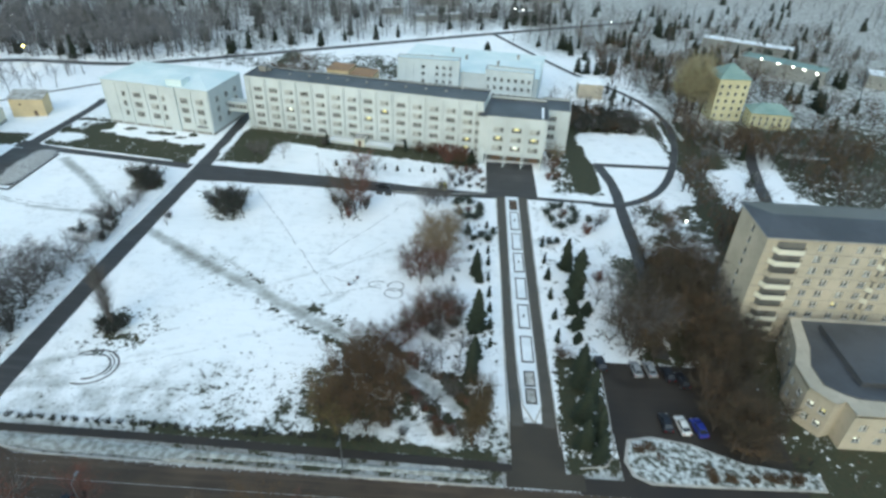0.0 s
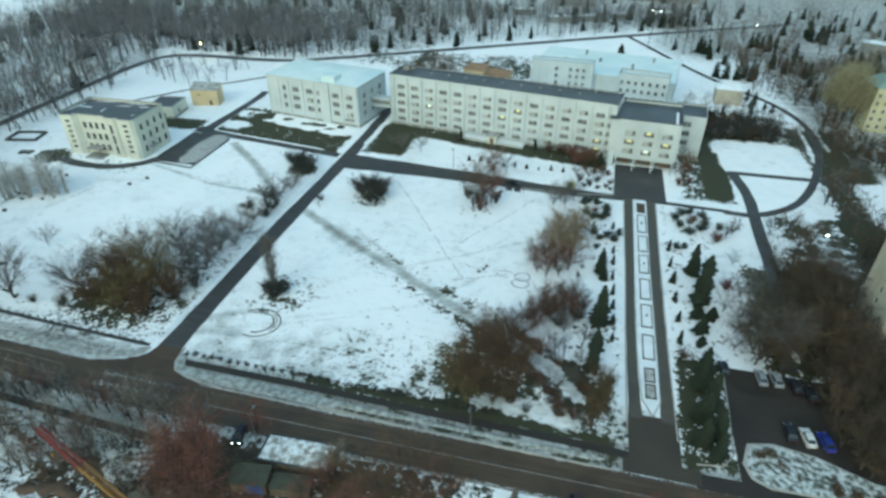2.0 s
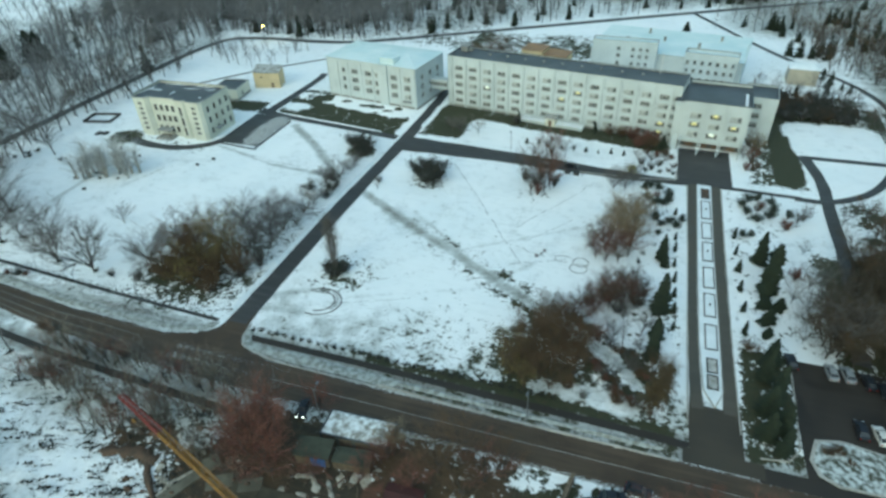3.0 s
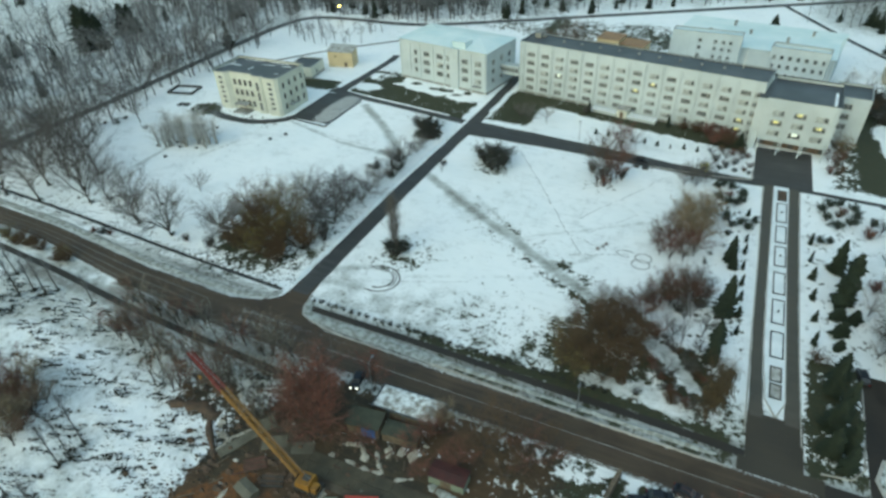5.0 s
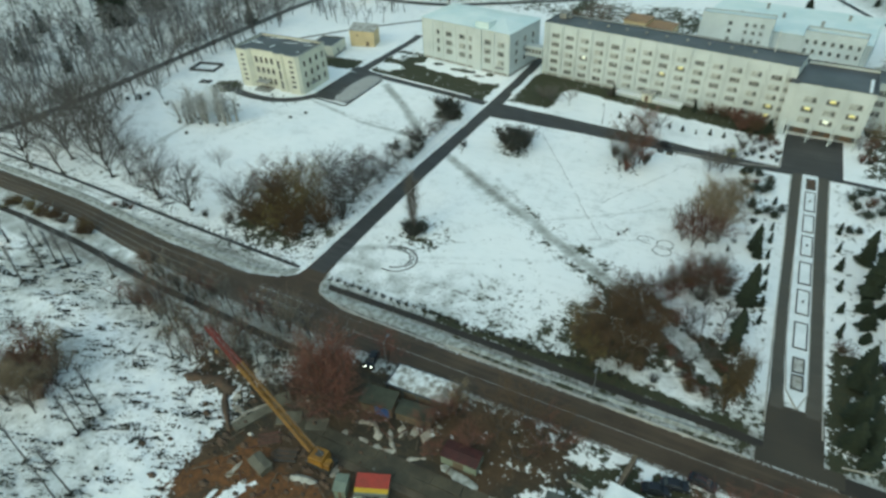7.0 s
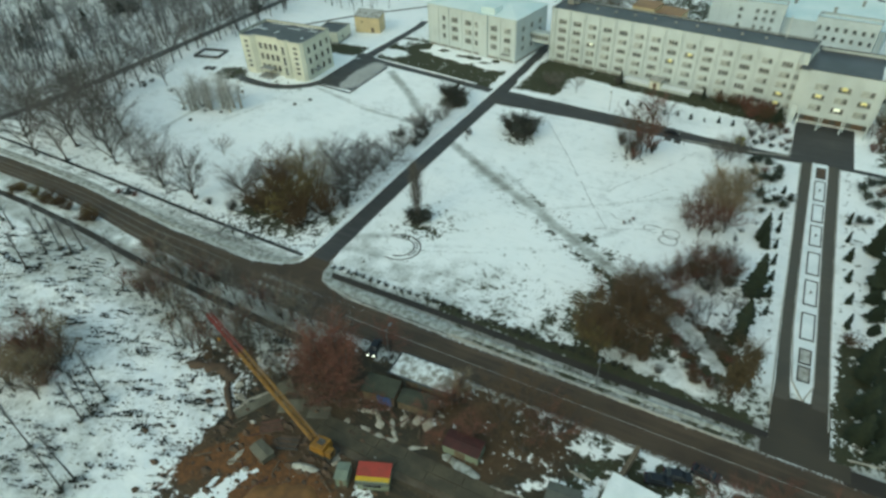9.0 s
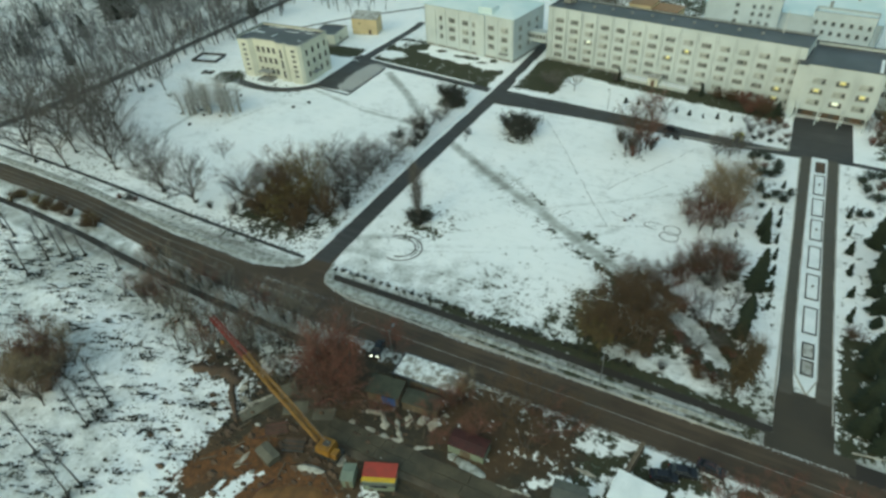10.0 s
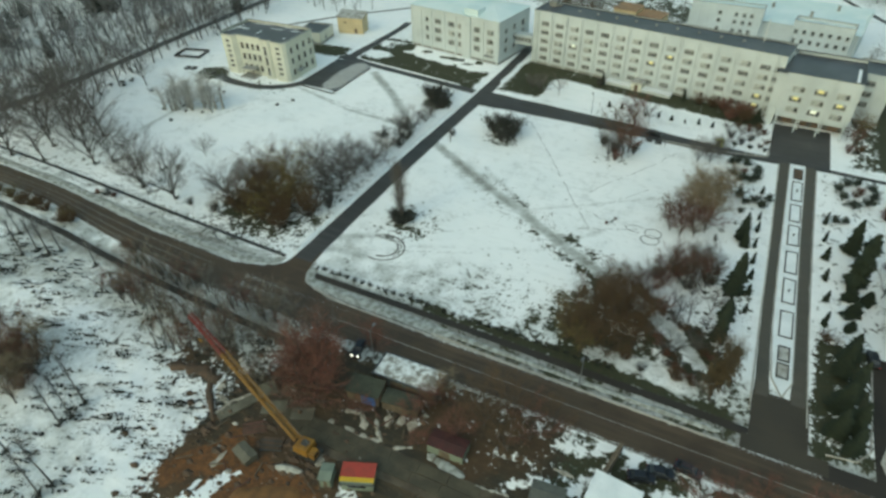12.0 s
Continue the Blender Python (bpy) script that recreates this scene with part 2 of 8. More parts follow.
REDLEAF = surface("withered_red_brown_leaves", (0.150, 0.062, 0.038), (0.100, 0.045, 0.030), 0.6, 0.8, bumpy=0, vary=0.3)
OCHRELEAF = surface("withered_ochre_leaves", (0.19, 0.15, 0.050), (0.12, 0.095, 0.036), 0.5, 0.8, bumpy=0, vary=0.3)
FAWNLEAF = surface("withered_fawn_leaves", (0.25, 0.195, 0.12), (0.17, 0.13, 0.08), 0.5, 0.8, bumpy=0, vary=0.3)
OCHREBROWN = surface("withered_ochre_brown_needles", (0.085, 0.060, 0.026), (0.058, 0.042, 0.020), 0.5, 0.8, bumpy=0, vary=0.3)
GOLDLEAF = surface("pale_gold_leaves", (0.32, 0.30, 0.18), (0.24, 0.225, 0.135), 0.5, 0.8, bumpy=0, vary=0.25)
YELLOWLEAF = surface("yellow_leaves", (0.50, 0.42, 0.05), (0.40, 0.33, 0.05), 0.8, 0.8, bumpy=0, vary=0.2)
NEEDLE = surface("dark_conifer_needles", (0.013, 0.021, 0.011), (0.021, 0.029, 0.014), 1.0, 0.8, bumpy=0, vary=0.25)
EVERGREEN = surface("grey_green_evergreen_leaves", (0.030, 0.043, 0.030), (0.044, 0.056, 0.038), 1.0, 0.8, bumpy=0, vary=0.3)
# twigs lightened to grey, so distance haze is part of their colour
HAZETWIG = surface("haze_grey_twigs", (0.195, 0.195, 0.20), (0.135, 0.135, 0.14), 0.3, 0.9, bumpy=0, vary=0.3)
HEDGE = surface("dark_clipped_hedge", (0.022, 0.030, 0.022), (0.034, 0.034, 0.026), 1.0, 0.85, bumpy=0, vary=0.3)
WEED = surface("dead_weed_stalks", (0.042, 0.040, 0.030), (0.026, 0.026, 0.022), 1.0, 0.9, bumpy=0, vary=0.3)


# ---- mesh helpers ----
class Buf:
    """Collects vertices and faces for one mesh."""

    def __init__(self):
        self.v, self.f = [], []

    def quad(self, *pts):
        n = len(self.v)
        self.v.extend(tuple(p) for p in pts)
        self.f.append(tuple(range(n, n + len(pts))))

    def box(self, x0, x1, y0, y1, z0, z1):
        n = len(self.v)
        self.v.extend([(x0, y0, z0), (x1, y0, z0), (x1, y1, z0), (x0, y1, z0), (x0, y0, z1), (x1, y0, z1), (x1, y1, z1), (x0, y1, z1)])
        self.f.extend([tuple(n + i for i in q) for q in ((0, 3, 2, 1), (4, 5, 6, 7), (0, 1, 5, 4), (1, 2, 6, 5), (2, 3, 7, 6), (3, 0, 4, 7))])

    def prism(self, pts, z0, z1):
        """Upright prism over a counter-clockwise outline."""
        n, k = len(self.v), len(pts)
        self.v.extend((p[0], p[1], z0) for p in pts)
        self.v.extend((p[0], p[1], z1) for p in pts)
        self.f.append(tuple(range(n + k - 1, n - 1, -1)))
        self.f.append(tuple(range(n + k, n + 2 * k)))
        for i in range(k):
            j = (i + 1) % k
            self.f.append((n + i, n + j, n + k + j, n + k + i))

    def tube(self, p0, p1, r0, r1, k=3):
        p0, p1 = Vector(p0), Vector(p1)
        d = (p1 - p0)
        if d.length < 1e-5:
            return
        d.normalize()
        a = d.orthogonal().normalized()
        b = d.cross(a)
        n = len(self.v)
        for p, r in ((p0, r0), (p1, r1)):
            for i in range(k):
                t = 2 * math.pi * i / k
                self.v.append(tuple(p + r * (math.cos(t) * a + math.sin(t) * b)))
        for i in range(k):
            j = (i + 1) % k
            self.f.append((n + i, n + j, n + k + j, n + k + i))
        if k > 3:
            self.f.append(tuple(range(n + k, n + 2 * k)))
            self.f.append(tuple(range(n + k - 1, n - 1, -1)))

    def add(self, other, m):
        n = len(self.v)
        self.v.extend(tuple(m @ Vector(p)) for p in other.v)
        self.f.extend(tuple(n + i for i in q) for q in other.f)

    def mesh(self, name, mat):
        me = bpy.data.meshes.new(name)
        me.from_pydata(self.v, [], self.f)
        me.materials.append(mat)
        me.update()
        return me


def part(name, geo, material, parent, label=""):
    """One mesh object under a thing or a part; geo is a Buf or a ready mesh."""
    ob = new(name, geo.mesh(name, material) if isinstance(geo, Buf) else geo)
    ob.parent = parent
    return tagged(ob, label)


def thing(name, x, y, z=0.0, rz=0.0, label="", category="", group="", kind=""):
    ob = new(name)
    ob.matrix_basis = pose(x, y, z, 0, 0, rz)
    return tagged(ob, label, category, group, kind)


def solid(name, geo, material, label="", category="", group="", kind=""):
    return tagged(new(name, geo.mesh(name, material)), label, category, group, kind)


def rounded(ob, width=0.05, segments=2):
    mod = ob.modifiers.new("bevel", "BEVEL")
    mod.width, mod.segments, mod.limit_method = width, segments, "ANGLE"
    return ob


def value_noise(x, y, cell, seed):
    """Smooth noise from 0 to 1 on numpy arrays."""
    rs = np.random.RandomState(seed)
    g = rs.rand(256, 256)
    u, v = x / cell, y / cell
    i, j = np.floor(u).astype(int), np.floor(v).astype(int)
    fu, fv = u - i, v - j
    fu, fv = fu * fu * (3 - 2 * fu), fv * fv * (3 - 2 * fv)
    i0, j0, i1, j1 = i % 256, j % 256, (i + 1) % 256, (j + 1) % 256
    return (g[i0, j0] * (1 - fu) + g[i1, j0] * fu) * (1 - fv) + (g[i0, j1] * (1 - fu) + g[i1, j1] * fu) * fv


def soft_box(x, y, x0, x1, y0, y1, s):
    def edge(v):
        v = np.clip(v / s + 0.5, 0, 1)
        return v * v * (3 - 2 * v)
    return edge(x - x0) * edge(x1 - x) * edge(y - y0) * edge(y1 - y)


def soft_spot(x, y, cx, cy, rx, ry):
    d = np.sqrt(((x - cx) / rx) ** 2 + ((y - cy) / ry) ** 2)
    v = np.clip(1.5 - d, 0, 1)
    return v * v * (3 - 2 * v)


def near_line(x, y, pts, half, s):
    best = np.full(x.shape, 1e9)
    for (ax, ay), (bx, by) in zip(pts, pts[1:]):
        dx, dy = bx - ax, by - ay
        t = np.clip(((x - ax) * dx + (y - ay) * dy) / (dx * dx + dy * dy), 0, 1)
        best = np.minimum(best, np.hypot(x - ax - t * dx, y - ay - t * dy))
    v = np.clip((half - best) / s + 0.5, 0, 1)
    return v * v * (3 - 2 * v)


def grid_sheet(name, xs, ys, height, cover, mat, keep=None):
    """A sheet over the plan with heights and a cover attribute (grass, mud, slush)."""
    X, Y = np.meshgrid(np.array(xs, float), np.array(ys, float))
    Z = height(X, Y)
    C = cover(X, Y)
    nx, ny = len(xs), len(ys)
    idx = np.arange(nx * ny).reshape(ny, nx)
    quads = np.stack([idx[:-1, :-1], idx[:-1, 1:], idx[1:, 1:], idx[1:, :-1]], -1).reshape(-1, 4)
    if keep is not None:
        K = keep(X, Y)
        quads = quads[K.reshape(-1)[quads].all(1)]
    me = bpy.data.meshes.new(name)
    me.vertices.add(nx * ny)
    me.vertices.foreach_set("co", np.stack([X, Y, Z], -1).astype(np.float32).reshape(-1))
    me.loops.add(quads.size)
    me.loops.foreach_set("vertex_index", quads.reshape(-1).astype(np.int32))
    me.polygons.add(len(quads))
    me.polygons.foreach_set("loop_start", (np.arange(len(quads)) * 4).astype(np.int32))
    me.update(calc_edges=True)
    a = me.color_attributes.new("cover", "FLOAT_COLOR", "POINT")
    rgba = C if C.shape[-1] == 4 else np.concatenate([C, np.ones(C.shape[:2] + (1,))], -1)
    a.data.foreach_set("color", rgba.astype(np.float32).reshape(-1))
    me.materials.append(mat)
    return new(name, me)

# ---- ground: one sheet to the horizon ----
SIDE_ROAD = [(-77.4, 78.0), (-77.4, 100.0), (-77.2, 130.0), (-75.7, 170.0), (-75.4, 195.0), (-76.0, 235.0)]
FOREST_ROAD = [(-232.0, 60.0), (-219.0, 110.0), (-219.0, 205.0), (-218.0, 262.0), (-206.0, 276.0), (-150.0, 274.5), (-122.0, 289.0), (-60.0, 323.0), (20.0, 368.0), (120.0, 420.0)]
RING_ROAD = [(20.0, 368.0), (57.0, 295.0), (78.0, 270.0), (87.0, 245.0), (84.0, 214.0), (71.0, 179.0), (56.0, 167.0), (46.0, 167.5)]
WORN_PATH = [(-74.3, 139.0), (-55.0, 126.6), (-36.0, 115.2), (-24.0, 107.6), (-12.0, 101.0), (-3.2, 95.0), (4.7, 89.4), (9.0, 84.6)]


def ground_height(x, y):
    z = -0.10 + 0.05 * (value_noise(x, y, 6.0, 3) - 0.5) + 0.03 * (value_noise(x, y, 1.7, 4) - 0.5)
    rough = soft_box(x, y, -190, -62, -40, 54, 8) + soft_box(x, y, -330, -224, 40, 320, 10)
    z += rough * (0.5 * (value_noise(x, y, 3.1, 5) - 0.6) + 0.25 * (value_noise(x, y, 1.4, 6) - 0.6))
    return np.minimum(z, np.where(rough > 0.1, 0.25, -0.02))


def ground_cover(x, y):
    n1, n2, n3 = value_noise(x, y, 9.0, 7), value_noise(x, y, 3.0, 8), value_noise(x * 0.6, y, 2.4, 11)
    grass = 0.10 + 0.10 * (n1 - 0.5)
    # lawn that thins towards the main road, in the corner by the trees most
    thin = np.clip((97 - y) / 26, 0, 1) * soft_box(x, y, -74, 30, 66, 104, 6)
    grass += thin * (0.22 + 0.24 * np.clip((x + 60) / 60, 0, 1)) * (0.6 + 0.8 * n2)
    grass += 0.36 * soft_spot(x, y, -9, 90, 10, 13)
    grass += 0.26 * soft_box(x, y, -36, 4, 75.5, 78.0, 2.5) + 0.14 * soft_box(x, y, -70, -40, 75.5, 78.0, 2.0)
    grass -= 0.38 * soft_box(x, y, -11, 8.5, 76.6, 81.5, 1.8)
    grass += 0.30 * soft_box(x, y, 5, 17, 80, 168, 3) * n1
    grass += 0.22 * soft_box(x, y, 27, 42, 84, 168, 4)
    grass += 0.75 * soft_box(x, y, 42, 66, 100, 142, 7) * soft_box(x, y, 46, 70, 98, 140, 6)
    grass += 0.48 * soft_box(x, y, 27.5, 36.8, 73, 101, 2.5)
    grass += 0.17 * soft_box(x, y, -44, -8, 80, 113, 10)
    # strips of green along the buildings
    lawn_y = y + 0.172 * (x + 121.3)
    grass += (0.62 + 0.25 * n2) * soft_box(x, lawn_y, -134, -81, 186.0, 199.5, 2) + (1.7 * (n3 - 0.36)) * soft_box(x, lawn_y, -134, -81, 197.5, 209, 2) + 0.74 * soft_box(x, y, -71, 12, 201.5 - 0.169 * (x + 71.6), 213 - 0.169 * (x + 71.6), 3) + 0.75 * soft_box(x, y, -72.5, -57, 182, 207, 4)
    grass += 0.75 * soft_spot(x, y, -176.8, 154.5, 6, 6) * (0.5 + n2) + 0.75 * near_line(x, y, [(46, 222), (46.5, 203), (47, 190), (46.5, 178)], 3.5, 2.5) + 0.55 * soft_box(x, y, 35, 51, 173, 212, 4) * (0.6 + 0.7 * n2) + 0.6 * soft_box(x, y, 58, 84, 118, 170, 8) * (0.35 + n2) + 0.7 * soft_box(x, y, -134, -119, 199, 213, 3) * (0.5 + n2) + 0.8 * soft_box(x, y, -160, -141, 186, 196, 4) + 0.3 * soft_box(x, y, -178, -142, 147.5, 156.5, 3)
    grass += 0.26 * soft_box(x, y, -210, -128, 83, 99, 4) * (0.4 + n2)
    grass -= 0.9 * soft_spot(x, y, -129, 195, 5, 4)
    grass += 0.35 * soft_box(x, y, -112, -80, 78, 128, 10) * n1 + 0.30 * soft_spot(x, y, -98, 93, 17, 13)
    grass += 0.28 * soft_box(x, y, -92, -80, 128, 168, 5) * n1 + 0.6 * soft_spot(x, y, -87, 165, 5, 5)
    grass += 0.34 * soft_spot(x, y, -63, 100, 9, 9) * (0.5 + n2) + 0.5 * soft_spot(x, y, -58, 150, 6, 5) + 0.3 * soft_spot(x, y, -25, 153, 7, 6)
    # scrub between the road and the building site, weedy field
    grass += 0.13 * soft_box(x, y, -200, -62, -60, 54, 6) + 0.10 * soft_box(x, y, 68, 260, 262, 335, 14) + 0.12 * soft_box(x, y, 40, 84, 222, 262, 8) + 0.10 * soft_box(x, y, -100, -45, 40, 60, 6) + 0.10 * soft_box(x, y, -140, -48, 51, 61, 3)
    grass += 0.45 * soft_box(x, y, -48, 12, 36, 61, 6) + 0.2 * soft_box(x, y, -10, 16, 46, 61, 3) + 0.8 * soft_box(x, y, 14, 140, 20, 61, 6)
    grass += 0.24 * soft_box(x, y, -3000, -222, 60, 280, 14) + 0.34 * soft_box(x, y, -400, -80, 281, 3000, 14)
    grass -= 0.42 * soft_spot(x, y, -306, 183, 22, 15) + 0.3 * soft_spot(x, y, -312, 160, 16, 9)
    grass += 0.18 * n1 * soft_box(x, y, -110, 60, 224, 300, 10) + (0.25 + 0.3 * n2) * soft_box(x, y, -84, -24, 276, 312, 6) + 0.15 * soft_box(x, y, 66, 420, 258, 480, 14)
    grass += 0.25 * soft_box(x, y, -1500, 3000, 520, 3000, 90) + 0.30 * soft_box(x, y, 112, 3000, 150, 260, 12) + 0.10 * soft_box(x, y, 84, 3000, 200, 3000, 30) + 0.04 * soft_box(x, y, -1500, 3000, 385, 3000, 60)
    grass += 0.7 * soft_box(x, y, 60, 130, 40, 112, 5) + 0.3 * soft_box(x, y, 90, 170, 60, 240, 14) + 0.45 * soft_box(x, y, 42, 78, 222, 252, 7) + 0.7 * soft_box(x, y, 74, 97, 120, 240, 7) * soft_box(x, y, 78, 97, 100, 245, 7)
    grass -= 0.7 * soft_box(x, y, 48, 76, 197, 222, 5) + 0.95 * soft_box(x, y, 88, 99, 169, 197, 5) + 0.9 * near_line(x, y, [(113, 216), (109, 198), (105, 171)], 3.6, 3.0) + 0.6 * near_line(x, y, [(82, 239), (82, 229), (81, 210)], 0.8, 1.6) + 0.6 * near_line(x, y, [(86, 249), (88, 239), (88, 221)], 0.8, 1.6) + 0.6 * near_line(x, y, [(75, 277), (87, 262)], 1.8, 2.5) + 0.5 * near_line(x, y, [(55, 249), (75, 239)], 1.2, 2.5) + 0.7 * near_line(x, y, [(122, 212), (137, 211)], 1.2, 2.0) + 0.7 * near_line(x, y, [(113, 177), (121, 169)], 1.2, 2.0)
    # beaten tracks across the snow
    fringe = near_line(x, y, WORN_PATH, 4.2, 3.0) - near_line(x, y, WORN_PATH, 1.2, 1.0)
    grass += fringe * np.clip(0.58 * n2, 0, 1) * np.clip((x + 62) / 16, 0.15, 1)
    grass += 0.16 * soft_box(x, y, -1, 13, 82, 105, 4) * (0.4 + n2)
    beaten = near_line(x, y, WORN_PATH, 1.3, 0.9) * np.clip((14 - x) / 16, 0.6, 1)
    grass -= 0.7 * beaten
    slush = 0.22 * n1 + 0.08 * n2 + (0.46 + 0.30 * n2) * beaten + 0.22 * n2 * fringe
    slush += 0.55 * near_line(x, y, [(-120, 178), (-104, 164), (-89, 149)], 1.3, 1.6)
    slush += 0.35 * near_line(x, y, [(-165.1, 109.6), (-165.5, 123.1), (-165.2, 137.1)], 0.9, 1.6) + 0.25 * near_line(x, y, [(-150.7, 123.2), (-146.0, 135.2)], 0.4, 1.0)
    slush += 0.46 * thin * (0.3 + n2) + 0.30 * near_line(x, y, [(-200, 80.5), (-157, 79.6), (-120, 77.0), (-88, 76.0)], 2.0, 3.0) * (0.3 + n2) + 0.5 * near_line(x, y, [(-200, 67.5), (-160, 66.0), (-120, 63.0), (-95, 61.5)], 2.5, 2.5) * (0.3 + n2)
    grass += 0.16 * near_line(x, y, [(-200, 80.5), (-157, 79.6), (-120, 77.0), (-88, 76.0)], 2.0, 3.0) * (0.3 + n2) + 0.22 * near_line(x, y, [(-200, 67.5), (-160, 66.0), (-120, 63.0), (-95, 61.5)], 2.5, 2.5) * (0.3 + n2)
    slush += 0.30 * near_line(x, y, [(-75.5, 84.0), (-70, 84.5), (-65, 85.4)], 0.9, 2.0) + 0.25 * near_line(x, y, [(-75.5, 88.5), (-70, 91.5), (-65, 94)], 0.8, 2.0)
    slush += 0.45 * near_line(x, y, [(-138, 156), (-112, 148), (-92, 146)], 0.5, 1.0)
    slush += (0.04 + 0.22 * n1) * soft_box(x, y, -220, -66, -60, 56, 14)
    slush += 0.55 * soft_box(x, y, -400, 60, 69, 76, 2.5) + 0.5 * soft_box(x, y, -400, -20, 57, 62, 2)
    slush += 0.22 * near_line(x, y, [(-60, 92), (-30, 104), (-18, 118)], 0.4, 0.9) + 0.25 * near_line(x, y, [(-55, 133), (-38, 118), (-8, 138)], 0.35, 0.9)
    # far ground and wood floor greyed through the slush channel to imitate haze
    slush += 0.68 * soft_box(x, y, 40, 3000, 335, 3000, 30) + 0.4 * soft_box(x, y, -1500, 40, 395, 3000, 40) + 0.3 * soft_box(x, y, -3000, -214, 60, 280, 14) + 0.62 * soft_box(x, y, 86, 600, 200, 340, 14) + 0.3 * soft_box(x, y, -330, 60, 300, 420, 20) * np.clip((y - 330 - 0.56 * np.clip(x + 60, -70, 400)) / 12, 0, 1)
    grass += 0.42 * near_line(x, y, [(-44, 76.1), (-30, 76.0), (14, 75.2)], 0.7, 1.6)
    slush += 0.30 * soft_box(x, y, -150, -56, 47, 61, 3)
    # building site
    mud = 0.35 * soft_spot(x, y, -8, 89, 11, 13) + 0.72 * soft_spot(x, y, -58, 26, 9, 22) + 0.72 * soft_box(x, y, -66, -42, 24, 46, 6) + 0.7 * soft_spot(x, y, -75, 46, 9, 6)
    mud += 1.0 * soft_box(x, y, -62, -8, 30, 60, 8) * (0.5 + 0.7 * n1) + 0.2 * soft_spot(x, y, -18, 57, 14, 8) + 0.35 * soft_spot(x, y, -112, 27, 12, 11)
    mud += 0.15 * soft_box(x, y, 36, 66, 84, 130, 10) + 0.2 * soft_box(x, y, 60, 130, 40, 112, 5)
    for line in ([(-27.0, 43.6), (-21.5, 43.6)], [(-8.5, 57.0), (-5.0, 58.2)], [(-3.6, 57.8), (-2.4, 60.4)], [(2.0, 57.6), (2.4, 60)], [(6.6, 55.0), (12, 56.4)], [(-60, 20), (-54, 30)], [(-14, 47), (-9, 50)], [(-5.5, 49.5), (-3.5, 53)], [(-52, 20), (-50, 27)], [(-33, 30), (-28, 36)]):
        spot = near_line(x, y, line, 0.8, 1.6)
        mud -= 0.72 * spot
        grass -= 0.4 * spot
    for half, line in ((0.8, [(-54.4, 30.8), (-53.4, 29.3), (-52.4, 27.6)]), (0.6, [(-51.3, 33.0), (-50.4, 31.9), (-49.5, 30.6)]), (1.5, [(-55.9, 28.7), (-56.1, 26.6), (-56.3, 22.0)]), (0.7, [(-59.2, 26.0), (-58.6, 21.5)]), (0.7, [(-37.3, 34.7), (-34.9, 34.1)]), (0.5, [(-50.8, 29.2), (-50.2, 28.0)])):
        spot = near_line(x, y, line, half * 0.6, half + 0.8)
        mud -= 1.2 * spot
        grass -= 0.5 * spot
    mud -= 0.8 * near_line(x, y, [(-57.5, 14), (-56.1, 23.6), (-56.0, 28)], 1.0, 1.6)
    clay = 0.12 * soft_box(x, y, -66, -57, 27, 38, 3) + 0.9 * soft_spot(x, y, -47, 28, 13, 6) + 0.75 * near_line(x, y, [(-68, 20), (-62, 29), (-57, 36)], 2.2, 4.0) + 0.7 * near_line(x, y, [(-59, 16), (-55, 27), (-47, 31)], 2.5, 4.0)
    return np.clip(np.stack([grass, mud, slush, clay], -1), 0, 1.3)


XS = [-4000, -2500, -1600, -1000, -700, -520, -420, -360, -320, -290, -270] + list(np.arange(-255, 131, 1.0)) + [140, 155, 175, 200, 240, 300, 400, 600, 900, 1400, 2200, 4000]
YS = [-2500, -1200, -600, -300, -150, -80, -45] + list(np.arange(-25, 205, 1.0)) + list(np.arange(205, 301, 2.0)) + [308, 318, 330, 345, 360, 380, 405, 440, 500, 580, 700, 900, 1300, 2000, 3200, 4500]
tagged(grid_sheet("ground", XS, YS, ground_height, ground_cover, GROUND), "snow-covered ground with grass and mud showing through", "ground", kind="structure")


def road_sheet(name, x0, x1, y0, y1, step, mat, slush, z, label, category="road", keep=None):
    xs = list(np.arange(x0, x1 + 0.01, step[0]))
    ys = list(np.linspace(y0, y1, max(2, int((y1 - y0) / step[1]) + 1)))

    def cov(x, y):
        s = slush(x, y)
        return np.stack([s * 0, s * 0, s], -1)
    return tagged(grid_sheet(name, xs, ys, lambda x, y: x * 0 + z, cov, mat, keep), label, category, kind="structure")


